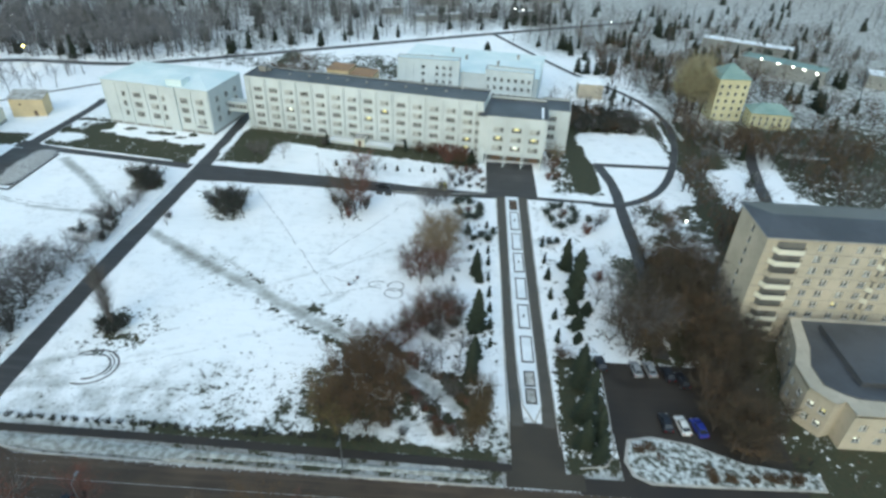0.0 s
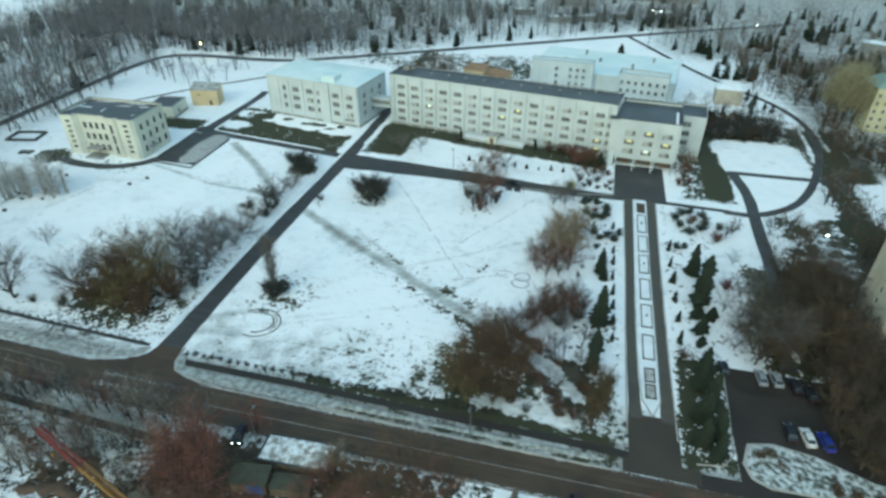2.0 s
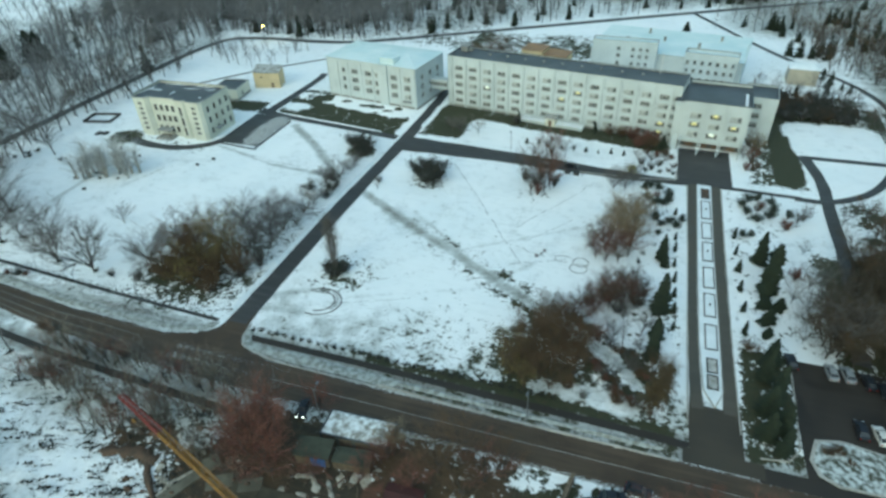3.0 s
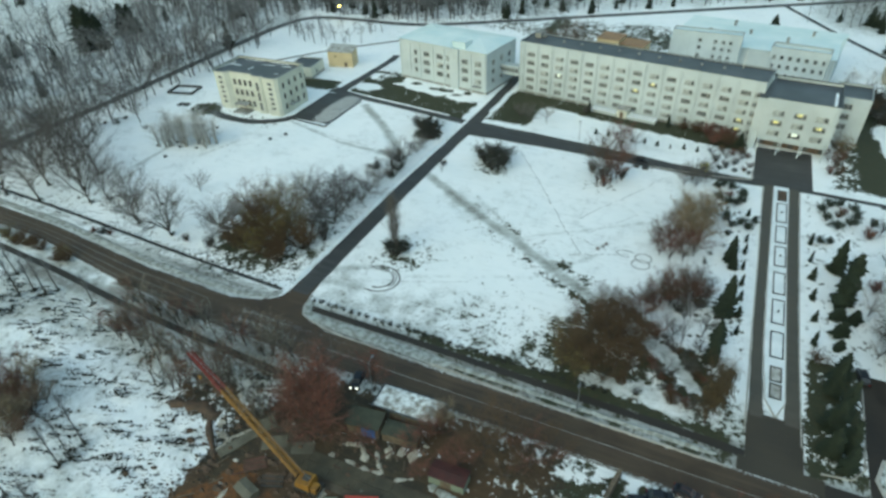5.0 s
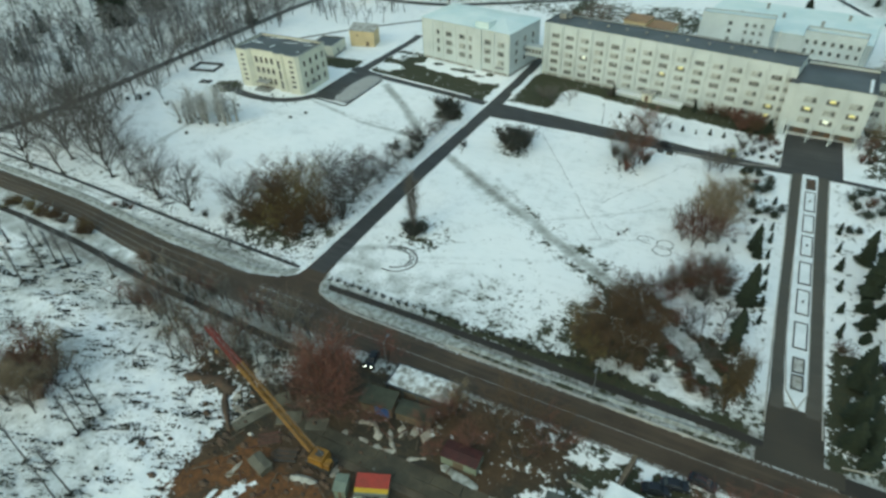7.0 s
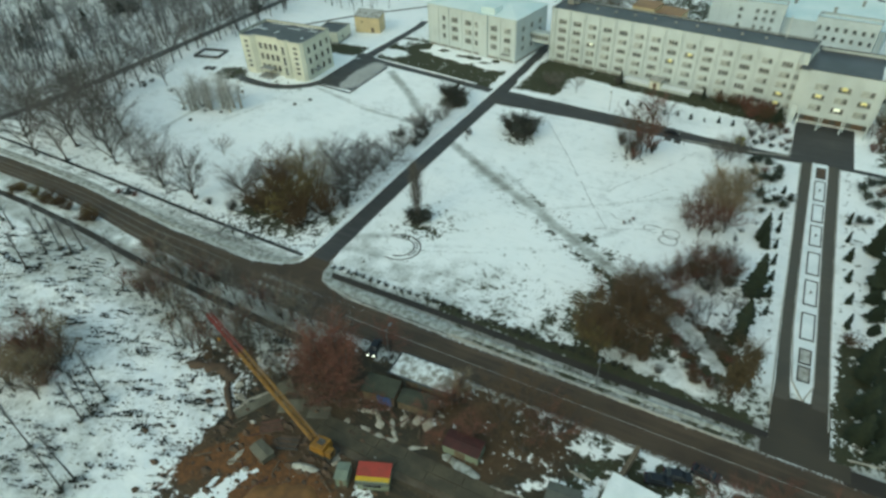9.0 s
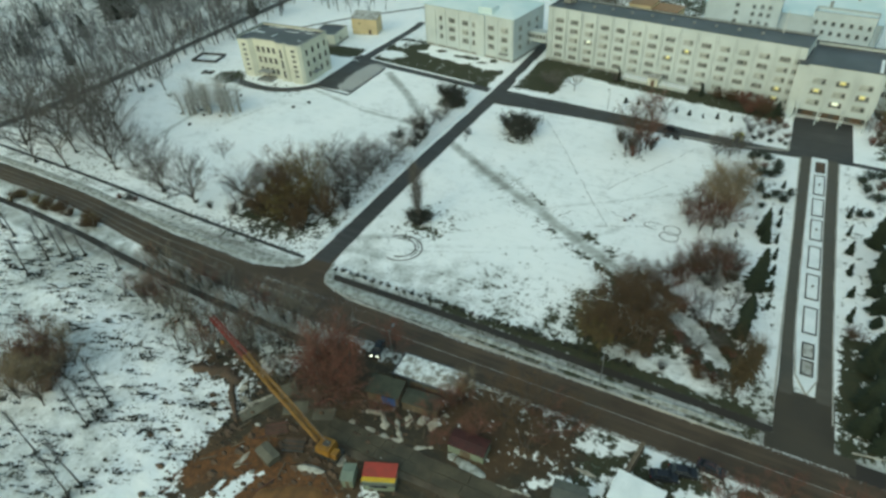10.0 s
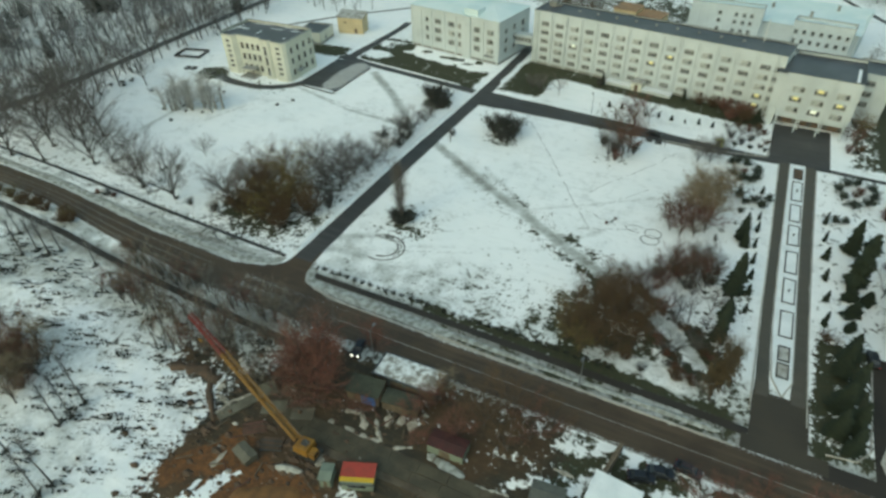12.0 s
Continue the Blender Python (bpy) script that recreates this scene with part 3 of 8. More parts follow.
def ribbon(name, pts, half, mat, z, label, category, slush=0.15, edge=0.55, step=2.0):
    """A road along a line, of half-width half (one number or one for each point)."""
    halves = list(half) if isinstance(half, (list, tuple)) else [half] * len(pts)
    tri = [Vector((*p, h)) for p, h in zip(pts, halves)]
    for _ in range(3):
        cut = [tri[0]]
        for a, c in zip(tri, tri[1:]):
            cut += [a.lerp(c, 0.25), a.lerp(c, 0.75)]
        tri = cut + [tri[-1]]
    line, halves = [Vector((p.x, p.y, 0)) for p in tri], [p.z for p in tri]
    rows = []
    for i in range(len(line) - 1):
        a, b = line[i], line[i + 1]
        n = max(1, int((b - a).length / step))
        for k in range(n + (i == len(line) - 2)):
            t = k / n
            rows.append((a.lerp(b, t), halves[i] * (1 - t) + halves[i + 1] * t))
    across = [-1, -0.8, -0.4, 0, 0.4, 0.8, 1]
    verts, cols = [], []
    for i, (p, h) in enumerate(rows):
        d = (rows[min(i + 2, len(rows) - 1)][0] - rows[max(i - 2, 0)][0]).normalized()
        side = Vector((d.y, -d.x, 0))
        wob = 1 + 0.10 * (noise.noise((p.x * 0.21, p.y * 0.21, 1.3)))
        for a in across:
            q = p + side * (a * h * (wob if abs(a) > 0.9 else 1))
            verts.append((q.x, q.y, z - (0.03 if abs(a) > 0.9 else 0)))
            cols.append((0, 0, edge if abs(a) > 0.9 else slush, 1))
    w = len(across)
    faces = [(i * w + j, i * w + j + 1, (i + 1) * w + j + 1, (i + 1) * w + j) for i in range(len(rows) - 1) for j in range(w - 1)]
    me = bpy.data.meshes.new(name)
    me.from_pydata(verts, [], faces)
    at = me.color_attributes.new("cover", "FLOAT_COLOR", "POINT")
    at.data.foreach_set("color", np.array(cols, np.float32).reshape(-1))
    me.materials.append(mat)
    return tagged(new(name, me), label, category, kind="structure")


def kerb_line(name, pts, width, high, mat, label="", z0=-0.12):
    b = Buf()
    for (ax, ay), (bx, by) in zip(pts, pts[1:]):
        d = Vector((bx - ax, by - ay, 0))
        n = max(1, int(d.length / 6))
        u = d.normalized()
        s = Vector((u.y, -u.x, 0)) * width / 2
        for k in range(n):
            p, q = Vector((ax, ay, 0)) + d * (k / n), Vector((ax, ay, 0)) + d * ((k + 0.992) / n)
            i = len(b.v)
            top = high + 0.02 * noise.noise((p.x, p.y, 0.5))
            for w in (p - s, p + s, q + s, q - s):
                b.v.append((w.x, w.y, z0))
            for w in (p - s * 0.85, p + s * 0.85, q + s * 0.85, q - s * 0.85):
                b.v.append((w.x, w.y, top))
            b.f.extend([tuple(i + t for t in f) for f in ((0, 3, 2, 1), (4, 5, 6, 7), (0, 1, 5, 4), (1, 2, 6, 5), (2, 3, 7, 6), (3, 0, 4, 7))])
    return solid(name, b, mat, label, "kerb", kind="structure")


def main_slush(x, y):
    west = np.clip((-40 - x) / 60, 0, 1)
    s = 0.10 + 0.20 * west + 0.34 * np.exp(-((y - 65.4) / 0.9) ** 2) * west + 0.7 * np.clip((y - 68.6 - 2.4 * west) / 1.0, 0, 1) + 0.55 * np.clip((62.2 - y) / 0.9, 0, 1)
    return s + 0.36 * west * (np.exp(-((y - 62.9) / 0.6) ** 2) + np.exp(-((y - 68.2) / 0.6) ** 2))


road_sheet("main_road", -92, 240, 61.0, 69.6, (4.0, 0.5), ROADTOP, main_slush, 0.0, "wet brown-grey asphalt road with slushy edges")
road_sheet("road_widening", -96, -64, 69.6, 73.0, (1.0, 0.34), ROADTOP, lambda x, y: 0.12 + 0.6 * np.clip((y - 71.8) / 1.0, 0, 1), -0.004, "wet asphalt beside the main road", keep=lambda x, y: (y < 73.0 - 3.6 * np.clip((x + 76) / 14, 0, 1)) & (y < 73.0 - 2.2 * np.clip((-84 - x) / 8, 0, 1)))
ribbon("main_road_west", [(-420, 76.0), (-260, 73.5), (-182, 72.8), (-160, 72.4), (-146, 71.1), (-135, 69.6), (-120, 67.9), (-106, 67.4), (-96, 66.4), (-86, 65.6)], [3.4, 3.3, 3.2, 2.9, 2.95, 3.2, 3.6, 4.0, 4.4, 4.4], ROADTOP, 0.006, "wet brown-grey asphalt road with slushy edges", "road", 0.22, 0.5)
for n, off in enumerate((-2.7, -0.9, 1.3)):
    ribbon("slush_streak_" + str(n + 1), [(-260, 73.5 + off * 0.7), (-182, 72.8 + off * 0.7), (-160, 72.4 + off * 0.65), (-146, 71.1 + off * 0.7), (-135, 69.6 + off * 0.8), (-120, 67.9 + off), (-106, 67.4 + off * 1.1), (-96, 66.6 + off * 1.15)], [0.12, 0.12, 0.11, 0.12, 0.16, 0.2, 0.2, 0.1], STREAK, 0.022, "thin line of slush between wheel tracks", "slush", 0.3, 0.3)
b = Buf()
for x in np.arange(-61, 40, 7.6):
    b.quad((x, 65.36, 0.006), (x + 7.4, 65.36, 0.006), (x + 7.4, 65.47, 0.006), (x, 65.47, 0.006))
solid("road_marking", b, PAINT, "worn white centre line on the road", "road marking", kind="structure")
ribbon("side_road", SIDE_ROAD, [2.7, 2.35, 2.4, 2.3, 2.1, 1.7], ASPHALT, 0.012, "dark wet asphalt drive through the snow", "road", 0.02, 0.25)
b = Buf()
b.prism([(-84, 71.5), (-69.5, 71.2), (-72.3, 72.3), (-73.7, 74.6), (-74.5, 78.5), (-74.8, 82), (-80.0, 82), (-80.1, 77.5), (-80.8, 75.2), (-82.4, 73.6), (-84, 73.2)], -0.05, 0.004)
solid("junction", b, ROADTOP, "wet asphalt road junction", "road", kind="structure")
ribbon("cross_road", [(-78, 174), (-58, 173.4), (-30, 172.1), (-3, 169.3), (18, 169.3)], [5.6, 4.6, 3.6, 2.6, 1.6], ASPHALT, 0.008, "dark wet asphalt drive before the long building", "road", 0.05, 0.35)
ribbon("east_walk", [(26, 169.2), (48, 168.2)], 0.9, ASPHALT, 0.006, "narrow wet asphalt walk", "path", 0.05, 0.3)
road_sheet("plaza", 14.6, 30.0, 168.0, 193.0, (1.4, 1.0), ASPHALT, lambda x, y: x * 0 + 0.04, 0.016, "dark wet asphalt forecourt of the portico", "plaza")
ribbon("west_road", [(-79, 177.5), (-106, 181.5), (-131, 184.8), (-141, 187.5)], [1.7, 1.5, 1.6, 2.6], ASPHALT, 0.008, "wet asphalt drive with a snow edge", "road", 0.05, 0.3)
ribbon("lane", [(-137, 185), (-136, 205), (-135, 226), (-136, 232)], [2.4, 1.7, 1.6, 1.8], ASPHALT, 0.02, "wet asphalt lane", "path", 0.05, 0.3)
road_sheet("yard", -140.5, -124.5, 158.5, 184.0, (1.0, 1.0), ASPHALT, lambda x, y: (1.5 * value_noise(x, y, 3.0, 14) + 0.25) * soft_spot(x, y, -128.5, 171, 4.4, 11.5) + 0.35 * soft_box(x, y, -131, -124, 160, 184, 3), 0.012, "wet asphalt yard with a snowy middle", "yard")
ribbon("yard_walk", [(-173, 152.5), (-164, 150.0), (-151, 150.0), (-142, 155), (-139, 160)], 1.8, ASPHALT, 0.016, "wet asphalt walk round the cream building", "path", 0.05, 0.3)
ribbon("forest_road", FOREST_ROAD, 2.4, ASPHALT, 0.03, "dark asphalt road along the wood", "road", 0.3, 0.7, 4.0)
ribbon("ring_road", RING_ROAD, 1.25, ASPHALT, 0.04, "wet asphalt drive curving round the grounds", "road", 0.12, 0.6, 3.0)
ribbon("field_walk", [(51, 195.5), (83, 196.0)], 1.2, ASPHALT, 0.02, "wet asphalt walk across the snow", "path", 0.05, 0.3)
ribbon("slope_walk", [(52, 196), (55, 180), (54, 162), (54, 140), (52, 116), (50, 102)], 1.7, ASPHALT, 0.024, "wet asphalt walk", "path", 0.05, 0.3)
ribbon("pump_walk", [(-186, 207), (-170, 227.5), (-160, 237), (-144, 252)], 0.8, ASPHALT, 0.02, "narrow dark walk in the snow", "path", 0.05, 0.2)
ribbon("east_lane", [(113, 226), (106.5, 203), (102.5, 186), (99.5, 168), (108, 140)], 1.9, ASPHALT, 0.02, "asphalt lane behind the flats", "road", 0.1, 0.4)
road_sheet("car_park", 29.0, 67.0, 69.0, 101.5, (1.5, 1.5), PARKTOP, lambda x, y: 0.06 + 0 * x, 0.008, "wet asphalt car park beside the avenue", "car park", keep=lambda x, y: ((x > 36.4) & (y < 100)) | (y < 73.6))
ribbon("north_pavement", [(-72.5, 74.7), (-40, 74.5), (-14, 73.8), (12, 73.4), (18, 73.0)], 0.85, PARKTOP, 0.01, "dark wet pavement behind a snow bank", "pavement", 0.06, 0.3)
ribbon("west_pavement", [(-260, 84.5), (-170, 82.2), (-120, 79.0), (-82, 77.5)], 0.5, ASPHALT, 0.01, "narrow dark pavement in the snow", "pavement", 0.15, 0.5)
ribbon("south_pavement", [(-220, 64.0), (-177, 62.9), (-165, 62.9), (-151, 62.0), (-139, 61.4), (-127, 60.1), (-111, 58.5), (-100, 57.8), (-58, 55.8)], 0.9, PARKTOP, 0.01, "dark wet pavement behind scrub", "pavement", 0.15, 0.5)
b = Buf()
b.prism([(-59, 43.5), (-52, 39.6), (-44.6, 38.6), (-17, 39.6), (-12, 45.0), (-28, 44.6), (-46.6, 44.2), (-49, 44.0), (-53, 46.5), (-58, 47.8)], -0.08, 0.02)
solid("site_road", b, PAVING, "worn muddy concrete roadway of the building site", "roadway", kind="structure")

# avenue: two lanes with beds between
ribbon("avenue_lane_1", [(18.9, 169), (18.8, 132), (18.8, 100), (19.2, 88), (19.4, 82)], [1.25, 1.0, 0.95, 1.1, 1.3], LANETOP, 0.02, "wet asphalt lane of the avenue", "path", 0.02, 0.2)
ribbon("avenue_lane_2", [(25.3, 169), (25.0, 133), (25.1, 102), (25.3, 88), (25.2, 82)], [1.25, 1.3, 1.15, 1.2, 1.3], LANETOP, 0.022, "wet asphalt lane of the avenue", "path", 0.02, 0.2)
road_sheet("avenue_mouth", 17.0, 30.0, 69.5, 84.0, (1.0, 1.0), MOUTHTOP, lambda x, y: 0.05 + 0 * x, 0.012, "wet asphalt mouth of the avenue", "road", keep=lambda x, y: (y < 73.6) | (x > 17.8) & (x < 27.2) & (y < 84))
b = Buf()
b.prism([(20.2, 169), (20.0, 132), (20.05, 100), (20.7, 87), (22.5, 83.2), (24.0, 87), (23.95, 102), (23.75, 134), (24.0, 169)], -0.06, 0.10)
solid("avenue_median", b, SNOW, "snow-covered strip between the avenue's lanes", "median", kind="structure")
for nm, xs in (("avenue_kerb_1", (17.45, 17.75, 17.7, 17.8)), ("avenue_kerb_2", (26.75, 26.45, 26.4, 26.7))):
    kerb_line(nm, [(xs[0], 168), (xs[1], 132), (xs[2], 100), (xs[3], 78)], 0.25, 0.14, KERB, "pale concrete kerb with snow on it")
for nm, pts in (("median_kerb_1", [(20.15, 168), (19.95, 132), (20.0, 100), (20.65, 87), (22.5, 83.1)]), ("median_kerb_2", [(24.1, 168), (23.85, 134), (24.05, 102), (24.1, 87), (22.6, 83.1)])):
    kerb_line(nm, pts, 0.2, 0.16, KERB, "pale concrete kerb of the median")
kerb_line("road_kerb", [(-66.5, 70.6), (-60, 69.8), (-20, 69.5), (16, 69.3)], 0.35, 0.16, KERB, "pale kerb along the main road")
kerb_line("corner_kerb", [(-74.0, 78.5), (-73.6, 74.5), (-72.2, 72.2), (-69.5, 71.2), (-66.5, 70.6)], 0.35, 0.16, KERB, "pale rounded kerb at the junction")
kerb_line("side_kerb", [(-80.6, 80), (-80.4, 100), (-80.3, 130), (-78.9, 166)], 0.3, 0.18, SNOW, "snow lying on the kerb of the drive")
kerb_line("yard_kerb", [(-140.5, 158), (-123.8, 156.2), (-123.7, 181.0)], 0.5, 0.18, DARKKERB, "dark kerb of the yard")
kerb_line("car_park_kerb", [(29.5, 73.9), (34.0, 74.6), (36.0, 77.5), (36.6, 88.0), (36.9, 99.5)], 0.22, 0.14, KERB, "pale kerb of the car park")
kerb_line("plaza_kerb", [(-14, 168.2), (2, 168.3), (14.2, 170.4), (14.5, 177)], 0.4, 0.15, KERB, "pale kerb round a planted corner")


def mound(name, pts, half, high, mat, label, category, seed, kind="structure", step=0.7, ragged=0.25):
    """A low uneven bank of snow or soil along a line."""
    line = [Vector((*p, 0)) for p in pts]
    rows = []
    for a, c in zip(line, line[1:]):
        n = max(1, int((c - a).length / step))
        rows.extend(a.lerp(c, k / n) for k in range(n))
    rows.append(line[-1])
    b = Buf()
    across = [-1, -0.6, -0.2, 0.25, 0.65, 1]
    for i, p in enumerate(rows):
        d = (rows[min(i + 1, len(rows) - 1)] - rows[max(i - 1, 0)]).normalized()
        s = Vector((d.y, -d.x, 0))
        ends = min(1.0, 0.3 + 0.35 * min(i, len(rows) - 1 - i))
        h = half * ends * (1 + 0.35 * noise.noise((p.x * 0.13, p.y * 0.13, seed)) + ragged * noise.noise((p.x * 0.8, p.y * 0.8, seed + 7)))
        for a in across:
            q = p + s * (a * h)
            up = high * ends * (1 - a * a) * (0.75 + 0.5 * noise.noise((q.x * 0.35, q.y * 0.35, seed + 3)) + 0.4 * noise.noise((q.x * 1.7, q.y * 1.7, seed + 5)))
            b.v.append((q.x, q.y, -0.1 + max(0, up) + (0.06 if abs(a) < 1 else 0)))
    w = len(across)
    b.f = [(i * w + j, i * w + j + 1, (i + 1) * w + j + 1, (i + 1) * w + j) for i in range(len(rows) - 1) for j in range(w - 1)]
    ob = solid(name, b, mat, label, category, kind=kind)
    for poly in ob.data.polygons:
        poly.use_smooth = True
    return ob


TANSNOW = surface("muddy_old_snow", (0.50, 0.47, 0.40), (0.28, 0.25, 0.20), 0.7, 0.85, fine=3.0, grime=0.6, bumpy=0.5, dist=0.08)
mound("snow_bank_1", [(-73.0, 77.0), (-72.6, 74.4), (-70.6, 72.4), (-52, 71.9), (-36, 71.5)], 1.2, 0.30, BANKSNOW, "dirty ploughed snow bank along the road", "snow bank", 1)
mound("snow_bank_10", [(-38, 71.9), (-14, 71.5), (14, 71.2)], 0.6, 0.30, BANKSNOW, "dirty ploughed snow bank along the road", "snow bank", 10)
mound("snow_bank_11", [(-40, 70.3), (-28, 69.8), (-11, 69.5), (12, 69.3)], 0.42, 0.16, TANSNOW, "thin line of muddy snow at the road's edge", "snow bank", 11, step=0.4, ragged=0.6)
mound("snow_bank_2", [(-260, 78.6), (-182, 77.6), (-157, 76.8), (-144, 75.6), (-120, 73.2), (-104, 73.0), (-90, 72.9), (-84, 74.6), (-81.3, 77.0)], 1.1, 0.22, BANKSNOW, "dirty ploughed snow bank along the road", "snow bank", 2)
mound("snow_bank_3", [(-81.3, 82), (-81.1, 110), (-80.6, 140), (-79.6, 166)], 0.5, 0.3, SNOW, "snow bank beside the drive", "snow bank", 3)
mound("snow_bank_4", [(-41, 61.2), (-26.5, 60.9)], 0.3, 0.25, OLDSNOW, "thin line of dirty snow by the road", "snow bank", 4)
mound("snow_bank_5", [(-128, 186.6), (-104, 183.4), (-86, 180.6)], 0.5, 0.25, SNOW, "snow bank beside the drive", "snow bank", 5)
mound("snow_bank_7", [(-73.5, 188), (-72.9, 199), (-73.3, 209)], 1.1, 0.3, SNOW, "snow bank beside the drive", "snow bank", 7)
mound("snow_bank_8", [(-56, 199.3), (-43, 197.0)], 1.0, 0.3, SNOW, "snow lying on the grass", "snow bank", 8)
mound("snow_strip", [(51.6, 111.5), (52.6, 105.0)], 0.8, 0.4, SNOW, "long patch of snow among bare trees", "snow", 9)


RUT = surface("thawed_wheel_rut", (0.11, 0.11, 0.105), (0.065, 0.065, 0.06), 0.9, 0.85, fine=3.0, grime=0.5)


def track(name, pts, wide, gauge, label, mat=None, dashed=False):
    """Pairs of wheel ruts pressed into the snow."""
    line = [Vector((*p, 0)) for p in pts]
    b = Buf()
    for off in ((-gauge / 2, gauge / 2) if gauge else (0,)):
        n0 = len(b.v)
        for i, p in enumerate(line):
            d = (line[min(i + 1, len(line) - 1)] - line[max(i - 1, 0)]).normalized()
            s = Vector((d.y, -d.x, 0))
            for a in (-1, 1):
                q = p + s * (off + a * wide / 2 * (0.8 + 0.5 * noise.noise((p.x, p.y, off))))
                b.v.append((q.x, q.y, -0.015))
        b.f.extend((n0 + 2 * i, n0 + 2 * i + 1, n0 + 2 * i + 3, n0 + 2 * i + 2) for i in range(len(line) - 1) if not dashed or noise.noise((line[i].x * 0.9, line[i].y * 0.9, 3.0)) > -0.12)
    return solid(name, b, mat or RUT, label, "wheel track", kind="structure")


def arc(cx, cy, rx, ry, a0, a1, n=36):
    return [(cx + rx * math.cos(radians(a0 + (a1 - a0) * i / n)), cy + ry * math.sin(radians(a0 + (a1 - a0) * i / n))) for i in range(n + 1)]


track("loop_track_1", arc(-63.3, 89.9, 3.9, 3.4, -85, 125), 0.5, 0.0, "dark curved wheel ruts in the snow")
track("loop_track_2", arc(-63.0, 89.8, 5.2, 4.6, -105, 140), 0.45, 0.0, "dark curved wheel ruts in the snow")
track("loop_track_3", arc(-63.2, 89.9, 4.5, 4.0, -30, 60), 0.3, 0.0, "dark curved wheel ruts in the snow")
track("ring_track_1", arc(-7.2, 121.3, 1.9, 1.8, 0, 360), 0.26, 0.0, "dark ring trodden in the snow")
track("ring_track_2", arc(-7.4, 118.6, 2.1, 1.8, 0, 360), 0.26, 0.0, "dark ring trodden in the snow")
track("ring_track_3", arc(-11.5, 121.6, 2.2, 1.3, 40, 300), 0.24, 0.0, "dark curve trodden in the snow")


TREAD = surface("trodden_grey_snow", (0.62, 0.645, 0.655), (0.36, 0.37, 0.37), 0.9, 0.8, fine=3.0, grime=0.5)
for n, (pts, wide) in enumerate((([(-53.6, 164), (-45, 152), (-37.7, 141), (-28.5, 127), (-21.3, 117)], 0.4), ([(-26.3, 132.2), (-20, 142.6), (-14, 152), (-8.8, 162.4)], 0.35), ([(-57, 98.6), (-53, 101.3), (-45.4, 106)], 0.3), ([(-31, 127.3), (-20.7, 122.3), (-14.8, 121.1)], 0.4), ([(-138, 155.6), (-112, 150), (-95.7, 148.1), (-83.8, 148.9)], 0.5), ([(-12, 140), (-17, 133.5), (-22, 127)], 0.3), ([(-24, 116), (-19.4, 117.8), (-10.9, 121.6)], 0.5), ([(-60, 90), (-52, 93), (-40, 98)], 0.25), ([(-65, 93.6), (-70.5, 90.2), (-76, 83.5)], 0.4), ([(-64, 88.2), (-69, 86.5), (-75, 81.5)], 0.3))):
    fine = []
    for a, c in zip(pts, pts[1:]):
        fine += [(a[0] + (c[0] - a[0]) * k / 10 + 0.6 * noise.noise((a[0] + k * 0.37, c[1], n)), a[1] + (c[1] - a[1]) * k / 10 + 0.6 * noise.noise((a[1], c[0] + k * 0.37, n))) for k in range(10)]
    fine = [((p[0] * (2 - h) + q[0] * h) / 2, (p[1] * (2 - h) + q[1] * h) / 2) for p, q in zip(fine, fine[1:]) for h in (0, 1)]
    track("footpath_" + str(n + 1), fine + [pts[-1]], wide * 0.75, 0.0, "line of footprints trodden across the snow", TREAD, True)


# ---- flower beds of the avenue ----
def flower_bed(x0, x1, y0, y1, fill, label, stub=False):
    t = thing("flower_bed", (x0 + x1) / 2, (y0 + y1) / 2, 0.1, 0, label, "flower bed", "beds along the avenue")
    w, l = (x1 - x0) / 2, (y1 - y0) / 2
    for a, c, e, g in ((-w, w, -l, -l + 0.22), (-w, w, l - 0.22, l), (-w, -w + 0.22, -l + 0.22, l - 0.22), (w - 0.22, w, -l + 0.22, l - 0.22)):
        k = Buf()
        k.box(a, c, e, g, -0.08, 0.2)
        part("border", k, DARKKERB, t, "dark stone border")
    k = Buf()
    n = 8
    for i in range(n + 1):
        for j in range(4):
            x, y = -w + 0.22 + (2 * w - 0.44) * j / 3, -l + 0.22 + (2 * l - 0.44) * i / n
            k.v.append((x, y, 0.08 + 0.06 * noise.noise((x + x0, y + y0, 2.0))))
    k.f = [(i * 4 + j, i * 4 + j + 1, i * 4 + j + 5, i * 4 + j + 4) for i in range(n) for j in range(3)]
    part("bed_filling", k, fill, t)
    if stub:
        k = Buf()
        k.tube((0, 0, 0.0), (0, 0, 0.6), 0.22, 0.16, 8)
        part("planter", k, DARKKERB, t, "small dark planter")
    return t


for i, (y0, y1) in enumerate(((149.8, 159.4), (140.0, 147.7), (129.9, 138.2), (119.1, 127.3), (108.8, 117.0), (98.4, 106.2))):
    flower_bed(21.1, 23.6, y0, y1, SNOW, "snow-filled flower bed in a dark stone border", i in (0, 2, 4))
flower_bed(21.2, 23.5, 161.0, 166.5, SOIL, "bare flower bed of dark soil in a stone border")
flower_bed(21.3, 23.4, 91.8, 95.8, OLDSNOW, "flower bed with patchy snow in a dark border")
flower_bed(21.3, 23.4, 87.4, 91.2, OLDSNOW, "flower bed with patchy snow in a dark border")


# ---- buildings ----
RUSTROOF = surface("rusty_sheet_roof", (0.34, 0.20, 0.10), (0.26, 0.16, 0.09), 0.3, 0.7, fine=1.5, grime=0.4)

